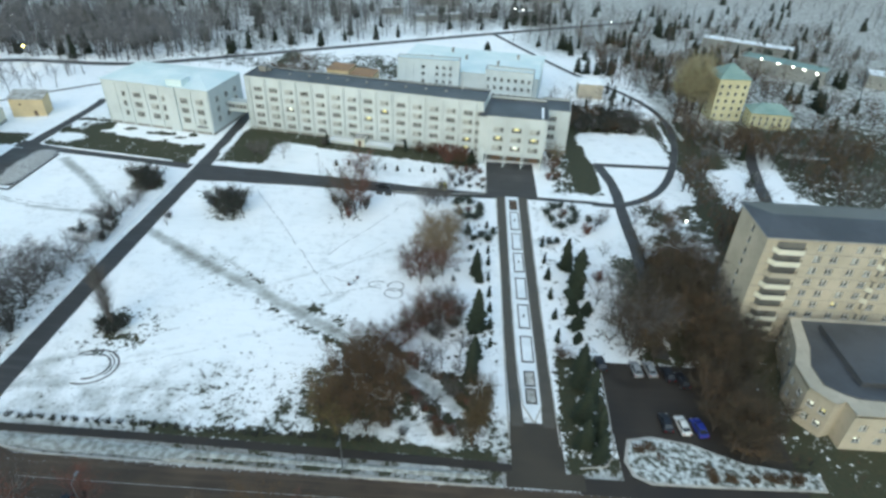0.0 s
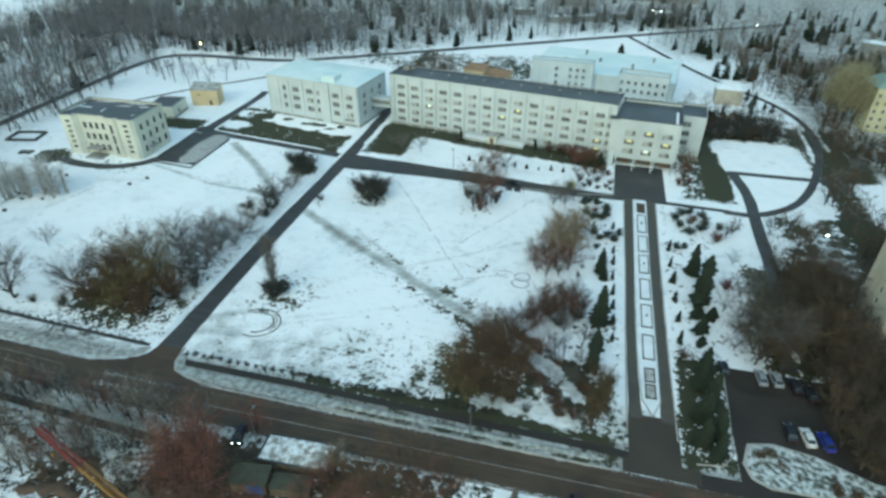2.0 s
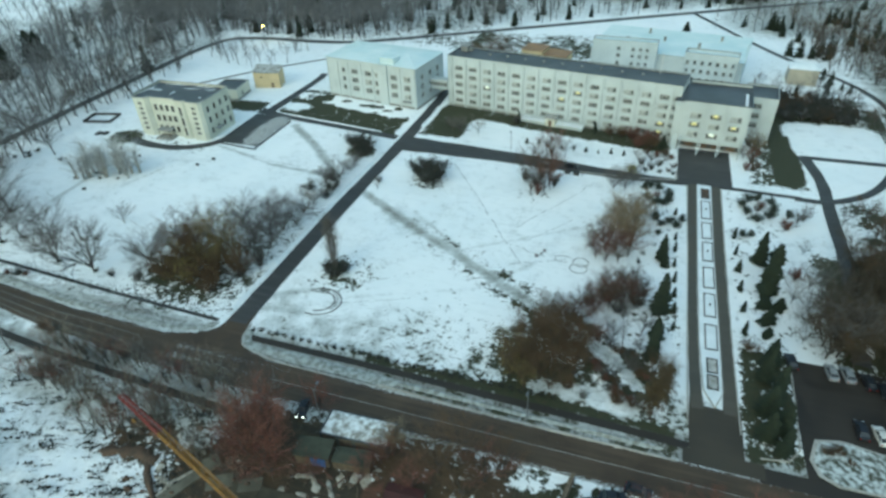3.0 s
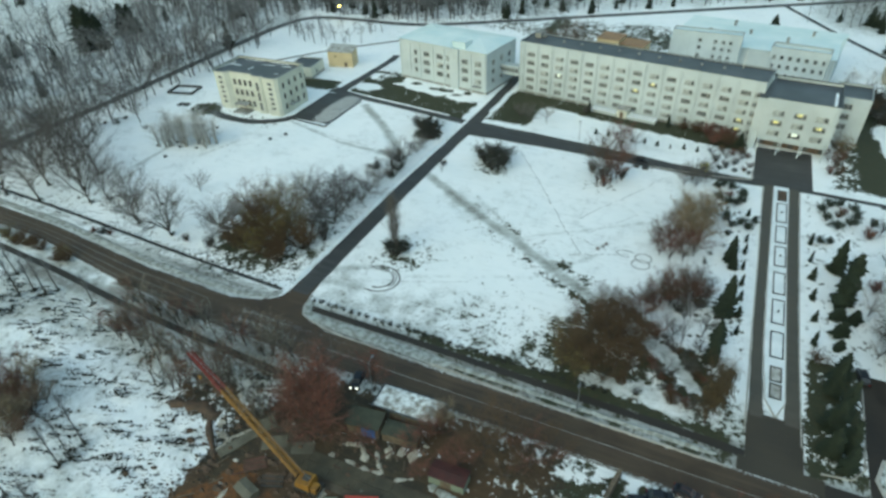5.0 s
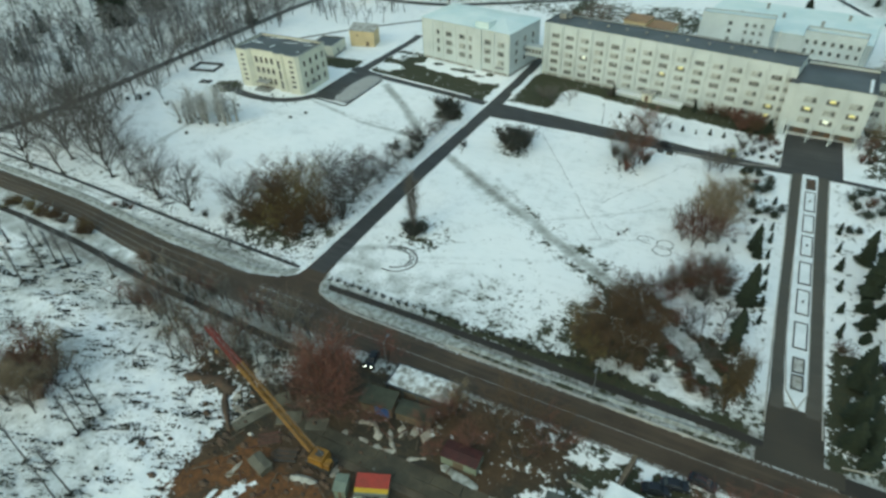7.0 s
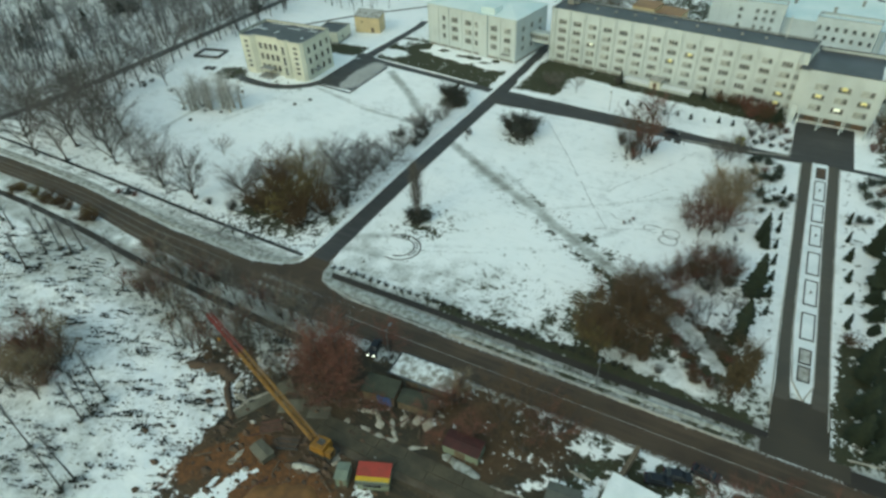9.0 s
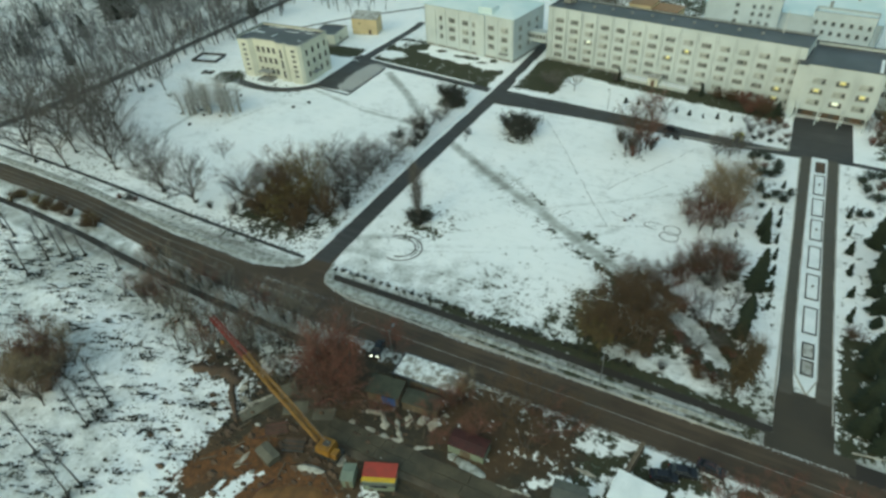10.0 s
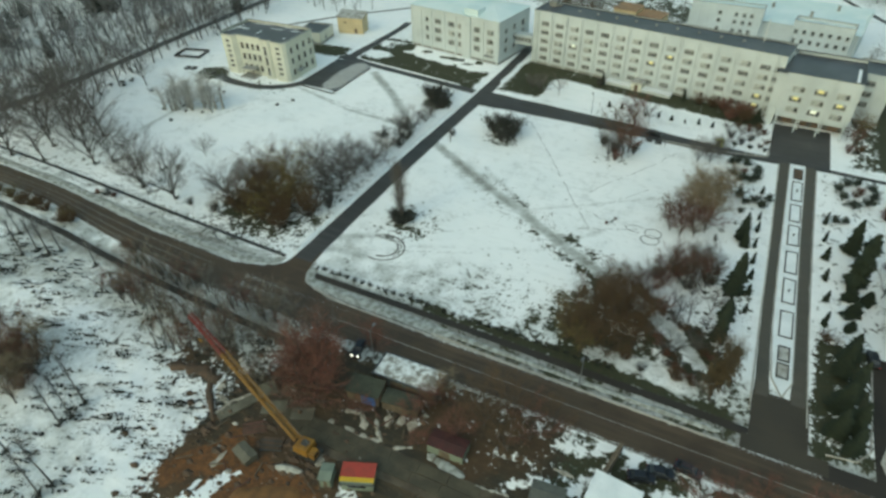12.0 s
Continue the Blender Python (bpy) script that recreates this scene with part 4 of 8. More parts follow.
def facade(buf, o, u, length, z0, z1, openings, depth=0.28):
    """A wall face with real openings and reveals. o: its lower left corner seen from outside; u: along it to the right."""
    o, u = Vector(o), Vector(u).normalized()
    inw = Vector((0, 0, 1)).cross(u)
    us = sorted({0.0, length, *(a for q in openings for a in (q[0], q[0] + q[2]))})
    zs = sorted({z0, z1, *(a for q in openings for a in (q[1], q[1] + q[3]))})

    def pt(a, z, d=0.0):
        return o + u * a + inw * d + Vector((0, 0, z - o.z))
    for a0, a1 in zip(us, us[1:]):
        for c0, c1 in zip(zs, zs[1:]):
            am, cm = (a0 + a1) / 2, (c0 + c1) / 2
            if any(q[0] < am < q[0] + q[2] and q[1] < cm < q[1] + q[3] for q in openings):
                continue
            buf.quad(pt(a0, c0), pt(a1, c0), pt(a1, c1), pt(a0, c1))
    for a, z, w, h in (q[:4] for q in openings):
        buf.quad(pt(a, z), pt(a, z, depth), pt(a, z + h, depth), pt(a, z + h))
        buf.quad(pt(a + w, z, depth), pt(a + w, z), pt(a + w, z + h), pt(a + w, z + h, depth))
        buf.quad(pt(a, z, depth), pt(a, z), pt(a + w, z), pt(a + w, z, depth))
        buf.quad(pt(a, z + h), pt(a, z + h, depth), pt(a + w, z + h, depth), pt(a + w, z + h))


WINDOW_MESHES = {}


def welded_bars(f, xs, zs, y0, y1):
    """A frame in one piece: every other strip between the breaks is a bar, the rest are lights."""
    n = len(zs)
    f.v.extend((x, y, z) for y in (y0, y1) for x in xs for z in zs)
    back = len(xs) * n
    full = lambda i, j: 0 <= i < len(xs) - 1 and 0 <= j < n - 1 and (i % 2 == 0 or j % 2 == 0)
    for i in range(len(xs) - 1):
        for j in range(n - 1):
            if not full(i, j):
                continue
            a, b, c, d = i * n + j, (i + 1) * n + j, (i + 1) * n + j + 1, i * n + j + 1
            f.f.extend(((a, b, c, d), (a + back, d + back, c + back, b + back)))
            for p, q, k, m in ((a, b, i, j - 1), (b, c, i + 1, j), (c, d, i, j + 1), (d, a, i - 1, j)):
                if not full(k, m):
                    f.f.append((p, p + back, q + back, q))


def window(parent, o, u, a, z, w, h, lites=3, look_inside="dark", frame_mat=None):
    """Window with frame, mullions, sill and pane, set back in its opening."""
    frame_mat = frame_mat or FRAMEWHITE
    u = Vector(u).normalized()
    inw = Vector((0, 0, 1)).cross(u)
    key = (round(w, 2), round(h, 2), lites, frame_mat.name)
    if key not in WINDOW_MESHES:
        f = Buf()
        t = 0.09
        xs = [e for i in range(lites + 1) for e in ((w - t) * i / lites, (w - t) * i / lites + t)]
        zs = [0, t] + ([h * 0.68, h * 0.68 + 0.06] if lites > 1 else []) + [h - t, h]
        welded_bars(f, xs, zs, 0.12, 0.20)
        sl = Buf()
        sl.box(-0.06, w + 0.06, -0.10, 0.12, -0.05, 0.02)
        p = Buf()
        p.quad((t / 2, 0.17, t / 2), (w - t / 2, 0.17, t / 2), (w - t / 2, 0.17, h - t / 2), (t / 2, 0.17, h - t / 2))
        c = Buf()
        k = 8
        for i in range(k + 1):
            x = 0.05 + (w * 0.62) * i / k
            c.v.extend([(x, 0.30 + 0.05 * (i % 2), 0.05), (x, 0.30 + 0.05 * (i % 2), h - 0.05)])
        c.f = [(2 * i, 2 * i + 2, 2 * i + 3, 2 * i + 1) for i in range(k)]
        l = Buf()
        l.box(w * 0.25, w * 0.72, 0.6, 0.75, h * 0.35, h * 0.85)
        WINDOW_MESHES[key] = (f.mesh("window", frame_mat), sl.mesh("sill", TRIM), p.mesh("pane", GLASS), c.mesh("curtain", CURTAIN), l.mesh("room_lamp", LITROOM), l.mesh("room_lamp", LITWHITE))
    fm, sm, pm, cm, lm, lw = WINDOW_MESHES[key]
    ob = part("window", fm, None, parent)
    at = Vector(o) + u * a + Vector((0, 0, z - o[2]))
    ob.matrix_basis = Matrix(((u.x, inw.x, 0, at.x), (u.y, inw.y, 0, at.y), (0, 0, 1, at.z), (0, 0, 0, 1)))
    pane = part("pane", pm, None, ob)
    pane.visible_shadow = False
    part("sill", sm, None, ob)
    if look_inside == "curtain":
        part("curtain", cm, None, ob, "pale curtain half drawn")
    elif look_inside == "lit":
        part("room_lamp", lm, None, ob, "lamp lit in the room")
    elif look_inside == "white":
        part("room_lamp", lw, None, ob, "bright lamp lit in the room")
    return ob


def house(name, x, y, rz, L, D, H, sides, wall_mat, roof_mat, label, category="building", parapet=0.7, plinth=0.8, frame_mat=None, group="", cope=None):
    """A block with openings in its walls. sides: {'front'|'right'|'back'|'left': [(u, z, w, h, lites, inside)]}."""
    t = thing(name, x, y, 0, rz, label, category, group)
    frames = {"front": ((0, 0, 0), (1, 0, 0), L), "right": ((L, 0, 0), (0, 1, 0), D), "back": ((L, D, 0), (-1, 0, 0), L), "left": ((0, D, 0), (0, -1, 0), D)}
    for side, (o, u, n) in frames.items():
        wall = Buf()
        ops = sides.get(side, [])
        facade(wall, o, u, n, -0.2, H, ops)
        part("wall", wall, wall_mat, t)
        for q in ops:
            window(t, o, u, *q[:6], frame_mat=frame_mat)
    # solid block behind the windows; its dark colour stands for room shade
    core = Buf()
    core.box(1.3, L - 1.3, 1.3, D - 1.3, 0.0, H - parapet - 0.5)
    part("interior", core, ROOMDARK, t, "solid core coloured dark in place of dim rooms")
    for a in ((-0.08, L + 0.08, -0.08, 0.32), (-0.08, L + 0.08, D - 0.32, D + 0.08), (-0.08, 0.32, 0.32, D - 0.32), (L - 0.32, L + 0.08, 0.32, D - 0.32)):
        k = Buf()
        k.box(*a, H, H + 0.10)
        part("parapet", k, cope or TRIM, t, "dark felted coping" if cope else "grey metal coping")
    if roof_mat:
        r = Buf()
        r.box(0.1, L - 0.1, 0.1, D - 0.1, H - parapet - 0.3, H - parapet)
        part("roof", r, roof_mat, t)
    if plinth:
        p = Buf()
        for a in ((-0.06, L + 0.06, -0.06, 0.0), (-0.06, L + 0.06, D, D + 0.06), (-0.06, 0.0, 0.0, D), (L, L + 0.06, 0.0, D)):
            p = Buf()
            p.box(*a, -0.2, plinth)
            part("plinth", p, PLINTH, t, "grey plinth")
    return t


def fin(parent, x, y, H, wide=0.35, out=0.35, foot=0.0, foot_z=3.6):
    """Upright wall rib; with foot it leans out to the ground as a buttress."""
    b = Buf()
    prof = [(y + 0.02, -0.2 if not foot else foot_z), (y + 0.02, H), (y - out, H), (y - out, foot_z + 1.2)]
    if foot:
        prof += [(y - out - foot, -0.2), (y - out - foot + 0.55, -0.2)]
    else:
        prof += [(y - out, -0.2)]
    k = len(prof)
    for xx in (x - wide / 2, x + wide / 2):
        b.v.extend((xx, p[0], p[1]) for p in prof)
    b.f.append(tuple(range(k)))
    b.f.append(tuple(range(2 * k - 1, k - 1, -1)))
    for i in range(k):
        j = (i + 1) % k
        b.f.append((i, k + i, k + j, j))
    return part("rib", b, WHITEWALL, parent)


rng = random.Random(5)


def inside(lit=0.0, curtain=0.4):
    r = rng.random()
    return "lit" if r < lit else "curtain" if r < lit + curtain else "dark"


# long five-storey building
MAIN_RZ = -9.6
ops = []
BAYS, ML, MH = 15, 84.6, 19.2
LIT = {(2, 2): "white", (7, 2): "lit", (8, 3): "lit", (13, 0): "lit", (13, 1): "lit"}
pitch_m, first = 5.75, 4.65
for i in range(BAYS):
    for s in range(5):
        mid, w = (first + i * pitch_m, 3.1) if i < BAYS - 1 else (82.5, 1.6)
        ops.append((mid - w / 2, 1.6 + 3.12 * s, w, 1.6, 3 if w > 2 else 2, LIT.get((i, s), inside(0.0, 0.55))))
side = [(u, 1.6 + 3.12 * s, 1.6, 1.6, 2, inside()) for u in (5.0,) for s in range(5)]
back = [(i * 6.0 + 2.0, 1.6 + 3.12 * s, 2.6, 1.6, 2, inside()) for i in range(13) for s in range(5)]
main = house("hospital_building", -70.6, 211.03, MAIN_RZ, ML, 12.0, MH, {"front": ops, "right": side, "left": side, "back": back}, WHITEWALL, ROOFFELT, "long white five-storey building with ribbed facade and dark flat roof", parapet=0.3, cope=ROOFFELT)
for i in range(BAYS):
    for d in (-0.34, 0.34):
        fin(main, first + (i - 0.5) * pitch_m + d, 0, MH - 0.15, 0.22, 0.34)
for i in (0.3, ML - 0.3):
    fin(main, i, 0, MH, 0.5, 0.25)
r = Buf()
r.box(0.5, 11, 3.2, 11.4, MH - 0.7, MH - 0.55)
part("roof_patch", r, ROOFFELT, main)
for x, y, sx, sy, h in ((2.2, 7, 2.6, 3.0, 2.2), (4.5, 8.5, 1.5, 1.5, 1.2)):
    k = Buf()
    k.box(x, x + sx, y, y + sy, MH - 0.7, MH - 0.7 + h)
    part("roof_hut", k, PLINTH, main, "small dark rooftop hut")
k = Buf()
k.tube((75.3, 10, MH - 0.8), (75.3, 10, MH + 6.5), 0.16, 0.12, 8)
part("flue", k, FRAMEWHITE, main, "tall white rooftop flue pipe")
for i in range(9):
    k = Buf()
    x = 14 + i * 7
    k.box(x, x + 0.7, 6.5, 7.2, MH - 0.7, MH + 0.1)
    k.box(x - 0.1, x + 0.8, 6.4, 7.3, MH + 0.1, MH + 0.2)
    part("vent_stack", k, PLINTH, main)
# entrance ramps with snow on their roofs
for x0, x1, h in ((32.6, 41.8, 1.1), (45.9, 55.6, 1.1), (42.2, 45.6, 2.8)):
    t = thing("entrance_porch" if h > 2 else "ramp", 0, 0, 0, 0, "low white entrance ramp with snow on its walls" if h < 2 else "pale rendered entrance porch", "porch" if h > 2 else "ramp")
    t.matrix_basis = pose(-71.6, 211.2, 0, 0, 0, MAIN_RZ)
    k = Buf()
    if h > 2:
        k.box(x0, x1, -4.2, -0.1, -0.1, h)
        part("body", k, CREAMWALL, t)
        k = Buf()
        k.box(x0 - 0.3, x1 + 0.3, -4.5, -0.1, h, h + 0.25)
        part("roof", k, OLDSNOW, t)
        k = Buf()
        k.box(x0 + 1.1, x1 - 1.1, -4.26, -4.2, 0, 2.2)
        part("door", k, FRAMEBROWN, t)
    else:
        for y0, y1, hh in ((-3.9, -3.6, h), (-2.0, -1.7, h), (-3.6, -2.0, 0.55)):
            k = Buf()
            k.box(x0, x1, y0, y1, -0.1, hh)
            part("side_wall" if hh > 1 else "walkway", k, WHITEWALL if hh > 1 else DARKKERB, t)
            k = Buf()
            k.box(x0 - 0.03, x1 + 0.03, y0 - (0.45 if hh > 1 else -0.5), y1 + (0.45 if hh > 1 else -0.5), hh, hh + 0.16)
            part("snow_cap", k, SNOW, t, "snow")

# portico block
ops = []
PL, PH = 19.4, 16.4
for i, cx in enumerate((4.0, 9.8, 15.6)):
    for s in range(3):
        kind = {(0, 1): "lit", (1, 2): "lit", (2, 1): "lit", (1, 0): "white"}.get((i, s), "curtain")
        ops.append((cx - 1.7, 4.8 + 3.15 * s, 3.4, 1.7, 3, kind))
side = [(u, 4.8 + 3.15 * s, 1.5, 1.7, 2, "dark") for u in (6.0, 12.0) for s in range(3)]
port = thing("portico_block", 13.8, 192.5, 0, -5.0, "white entrance block on flaring ribs with a dark roof", "building")
for sname, (o, u, n) in {"front": ((0, 0, 0), (1, 0, 0), PL), "right": ((PL, 0, 0), (0, 1, 0), 20.0), "left": ((0, 20, 0), (0, -1, 0), 20.0), "back": ((PL, 20, 0), (-1, 0, 0), PL)}.items():
    wall = Buf()
    q = ops if sname == "front" else side if sname in ("right", "left") else []
    facade(wall, o, u, n, 3.1 if sname == "front" else -0.2, PH, q)
    part("wall", wall, WHITEWALL, port)
    for w in q:
        window(port, o, u, *w)
k = Buf()
k.box(0.3, PL - 0.3, 0.3, 19.7, 2.8, 3.1)
part("soffit", k, WHITEWALL, port)
# solid block; the shade of the recessed entrance is in its colour
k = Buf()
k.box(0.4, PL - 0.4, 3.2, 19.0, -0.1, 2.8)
part("entrance_wall", k, ROOMDARK, port, "solid block coloured dark for the shade of the recessed entrance")
for i in range(4):
    k = Buf()
    k.box(2.2 + i * 4.2, 5.0 + i * 4.2, 3.1, 3.2, 0.0, 2.5)
    part("door", k, FRAMEBROWN, port, "brown glazed entrance door")
k = Buf()
k.box(9, 10.6, 0.9, 1.4, 2.55, 2.75)
part("entrance_lamp", k, LITWHITE, port, "lit white entrance lamp")
k = Buf()
# solid dark-coloured core in place of shaded rooms
k.box(1.3, PL - 1.3, 1.3, 18.7, 3.1, PH - 1.4)
part("interior", k, ROOMDARK, port)
k = Buf()
k.box(0.1, PL - 0.1, 0.1, 19.9, PH - 1.2, PH - 0.9)
part("roof", k, ROOFFELT, port)
k = Buf()
for a in ((-0.1, PL + 0.1, -0.1, 0.35), (-0.1, PL + 0.1, 19.65, 20.1), (-0.1, 0.35, 0.35, 19.65), (PL - 0.35, PL + 0.1, 0.35, 19.65)):
    k.box(*a, PH, PH + 0.12)
part("parapet", k, ROOFFELT, port, "dark felted coping")
k = Buf()
k.box(PL - 2.0, PL - 1.2, 3.0, 13.0, PH - 0.9, PH - 0.55)
part("snow_patch", k, SNOW, port, "strip of snow on the roof")
for i in range(4):
    for d in ((-0.35, 0.35) if 0 < i < 3 else (0,)):
        fin(port, 0.85 + i * 5.9 + d, 0, PH - 0.2, 0.34, 0.45, 2.3 if d <= 0 else 0.0)
k = Buf()
k.box(-2.4, -0.02, 1.2, 17.0, -0.2, 15.6)
part("link_wall", k, WHITEWALL, port, "white return wall beside the portico")
k = Buf()
k.box(-2.6, -0.02, 1.0, 17.2, 15.6, 15.75)
part("link_roof", k, ROOFFELT, port)
fin(port, -0.9, 1.2, 15.5, 1.6, 0.2, 1.6)

# east end block and link
ops = [(2.6, 4.6 + 3.2 * s, 2.6, 1.8, 2, "dark") for s in range(3)]
house("end_block", 32.6, 204.8, -6.0, 9.6, 13.0, 14.8, {"front": ops, "right": [(3, 4.6 + 3.2 * s, 2.2, 1.8, 2, "dark") for s in range(3)] + [(8, 4.6 + 3.2 * s, 2.2, 1.8, 2, "dark") for s in range(3)]}, WHITEWALL, ROOFFELT, "white end block with a dark flat roof")

# rear wings, seen over the long roof
ops = [(u, z, 1.4, 1.4, 1, "dark") for u in (9.7, 15.2, 18.0, 20.7) for z in (13.7, 11.0, 8.0)]
rear = house("rear_wing", -21.5, 248.6, -3.0, 25.0, 5.0, 17.4, {"front": ops}, WHITEWALL, None, "white rear wing with small square windows", parapet=0.3)
k = Buf()
k.box(0.1, 24.9, 0.1, 4.9, 16.9, 17.1)
part("roof", k, BLUEROOF, rear)
for i in range(9):
    fin(rear, 0.3 + i * 3.05, 0, 17.0, 0.2, 0.2)
ops = [(1.0 + 2.7 * i - 0.65 + 0.3, z, 1.3, 1.5, 1, "dark") for i in range(7) for z in (12.0, 8.8, 5.6)]
rear2 = house("rear_wing", 13.6, 242.5, -9.0, 18.9, 6.0, 16.2, {"front": ops}, WHITEWALL, BLUEROOF, "white rear wing with rows of small square windows")
for i in range(8):
    fin(rear2, 0.25 + i * 2.63, 0, 15.9, 0.2, 0.2)
hall = thing("rear_hall", -22.5, 255.0, 0, -9.6, "rear hall with a light blue snowy metal roof", "building")
k = Buf()
k.box(0, 58, 0, 34, -0.1, 12.5)
part("wall", k, WHITEWALL, hall)
k = Buf()
k.v = [(-0.6, -0.6, 12.6), (58.6, -0.6, 12.6), (57.5, 17, 13.7), (0.5, 17, 13.7), (58.6, 34.6, 12.5), (-0.6, 34.6, 12.5)]
k.f = [(0, 1, 2, 3), (3, 2, 4, 5), (1, 4, 2), (0, 3, 5), (0, 5, 4, 1)]
part("roof", k, BLUEROOF, hall, "light blue metal roof")
for x, y in ((12, 9), (26, 14), (40, 10), (47, 22), (18, 24)):
    k = Buf()
    k.box(x, x + 0.9, y, y + 0.9, 12.8, 14.9)
    k.box(x - 0.15, x + 1.05, y - 0.15, y + 1.05, 14.9, 15.1)
    part("chimney", k, PLINTH, hall)
hut = thing("service_house", 54.5, 263.0, 0, -4, "small beige service house with a snowy roof", "house")
k = Buf()
k.box(0, 10.5, 0, 9, -0.1, 6.2)
part("wall", k, PANELWALL, hut)
k = Buf()
k.v = [(-0.5, -0.5, 6.2), (11, -0.5, 6.2), (11, 9.5, 6.2), (-0.5, 9.5, 6.2), (2.5, 4.5, 7.6), (8, 4.5, 7.6)]
k.f = [(0, 1, 5, 4), (1, 2, 5), (2, 3, 4, 5), (3, 0, 4), (3, 2, 1, 0)]
part("roof", k, SNOW, hut, "snow-covered hipped roof")
for x, y, L, H in ((-50.5, 249.5, 9.0, 11.0), (-41.0, 248.5, 9.5, 9.6)):
    o = thing("service_shed", x, y, 0, -9.6, "ochre flat-roofed service building behind the long one", "shed")
    k = Buf()
    k.box(0, L, 0, 9, -0.1, H)
    part("wall", k, OCHREWALL, o)
    k = Buf()
    k.box(-0.3, L + 0.3, -0.3, 9.3, H, H + 0.25)
    part("roof", k, RUSTROOF, o, "rusty orange sheet roof")
    for i in range(3):
        # opaque panels for windows, room darkness in their colour
        k = Buf()
        k.box(1.2 + i * 2.6, 2.3 + i * 2.6, -0.04, 0.02, H - 2.6, H - 1.4)
        part("window", k, ROOMDARK, o)

# blue-roofed building
ops = []
for mid, w in ((7.9, 1.5), (13.2, 3.0), (19.6, 2.9), (23.4, 1.3), (31.4, 2.8), (37.3, 2.8)):
    for s in range(3):
        ops.append((mid - w / 2, 3.5 + 3.45 * s, w, 1.9, 3 if w > 2 else 1, inside(0, 0.35)))
side = [(u, 3.5 + 3.45 * s, 2.2, 1.9, 2, "dark") for u in (4, 10, 16) for s in range(3)]
blue = house("clinic_building", -121.3, 209.6, -9.8, 41.2, 22.0, 15.8, {"front": ops, "right": side, "left": side}, WHITEWALL, None, "white three-storey building with a light blue metal roof")
k = Buf()
k.v = [(-0.4, -0.4, 15.9), (41.6, -0.4, 15.9), (41.6, 22.4, 15.9), (-0.4, 22.4, 15.9), (9, 10, 17.6), (32.5, 10, 17.6), (9, 13, 17.6), (32.5, 13, 17.6)]
k.f = [(0, 1, 5, 4), (1, 2, 7, 5), (2, 3, 6, 7), (3, 0, 4, 6), (4, 5, 7, 6), (3, 2, 1, 0)]
part("roof", k, BLUEROOF, blue, "light blue metal hipped roof")
for i in range(1, 19):
    k = Buf()
    x = i * 2.08
    y = 10 * min(1, x / 9, (41.2 - x) / 8.6)
    k.tube((x, -0.35, 15.96), (x, y, 15.95 + 1.7 * y / 10), 0.045, 0.045, 3)
    part("roof_seam", k, BLUEROOF, blue)
k = Buf()
k.box(25.6, 31.6, 0.3, 5.2, 15.9, 18.4)
part("roof_hut", k, BLUEROOF, blue, "light blue dormer box")
for x in (0.4, 5.2, 10.2, 16.5, 21.8, 34.3, 40.6):
    fin(blue, x, 0, 15.7, 0.5, 0.25)
k = Buf()
k.box(25.0, 28.8, -0.7, -0.02, -0.2, 15.75)
part("pilaster", k, WHITEWALL, blue)
k = Buf()
k.box(35.6, 39.2, -1.6, -0.05, 2.6, 2.9)
part("door_canopy", k, TRIM, blue)
link = thing("link_bridge", -80.6, 214, 0, -8, "glazed white bridge between two buildings", "bridge")
k = Buf()
k.box(0, 9, 0, 3.5, 5.0, 8.6)
part("deck", k, WHITEWALL, link)
for i in range(6):
    # opaque panels as panes, the dim inside put into their colour
    k = Buf()
    k.box(0.4 + i * 1.45, 1.5 + i * 1.45, -0.05, 0.0, 6.2, 7.7)
    part("pane", k, ROOMDARK, link)

# cream building with chamfered corners
YH = 14.2
cream = thing("cream_building", -173.0, 157.2, 0, 1.0, "cream three-storey building with a dark flat roof", "building")
outline = [(0, 1.5), (2.2, 0), (6.0, 0), (7.6, 1.6), (17.8, 1.6), (19.0, 0.4), (22.0, 0.4), (22.8, 1.2), (24.4, 0), (28.6, 0), (29.6, 1.2), (29.6, 16.8), (0, 16.8)]
wins = {1: [(1.1, 2.4 + 1.85 * s, 1.6, 0.8, 1, "dark") for s in range(6)],
        3: [(0.9 + 2.4 * i, 1.6 + 3.9 * s, 1.35, 2.1, 2, "dark") for i in range(4) for s in range(3)],
        5: [(1.0, 1.2, 1.1, 2.8, 1, "dark"), (1.0, 4.9, 1.1, 3.0, 1, "dark"), (1.0, 8.7, 1.1, 3.0, 1, "dark")],
        8: [(1.3, 2.4 + 1.85 * s, 1.7, 0.8, 1, "dark") for s in range(6)],
        10: [(2.0 + 3.6 * i, 1.8 + 3.9 * s, 1.3, 2.0, 2, "dark") for i in range(4) for s in range(3)]}
for i, p in enumerate(outline):
    q = outline[(i + 1) % len(outline)]
    d = Vector((q[0] - p[0], q[1] - p[1], 0))
    wall = Buf()
    facade(wall, (p[0], p[1], 0), d, d.length, -0.2, YH, wins.get(i, []))
    part("wall", wall, CREAMWALL, cream)
    for w in wins.get(i, []):
        window(cream, (p[0], p[1], 0), d, *w, frame_mat=FRAMEBROWN)
k = Buf()
k.prism([(p[0] * 0.985 + 0.2, p[1] * 0.97 + 0.2) for p in outline], YH - 0.9, YH - 0.6)
part("roof", k, ROOFFELT, cream)
k = Buf()
for i, p in enumerate(outline):
    q = outline[(i + 1) % len(outline)]
    k.tube((p[0], p[1], YH + 0.05), (q[0], q[1], YH + 0.05), 0.2, 0.2, 4)
part("parapet", k, TRIM, cream, "grey metal coping")
# dark-coloured filler block for the unlit rooms
k = Buf()
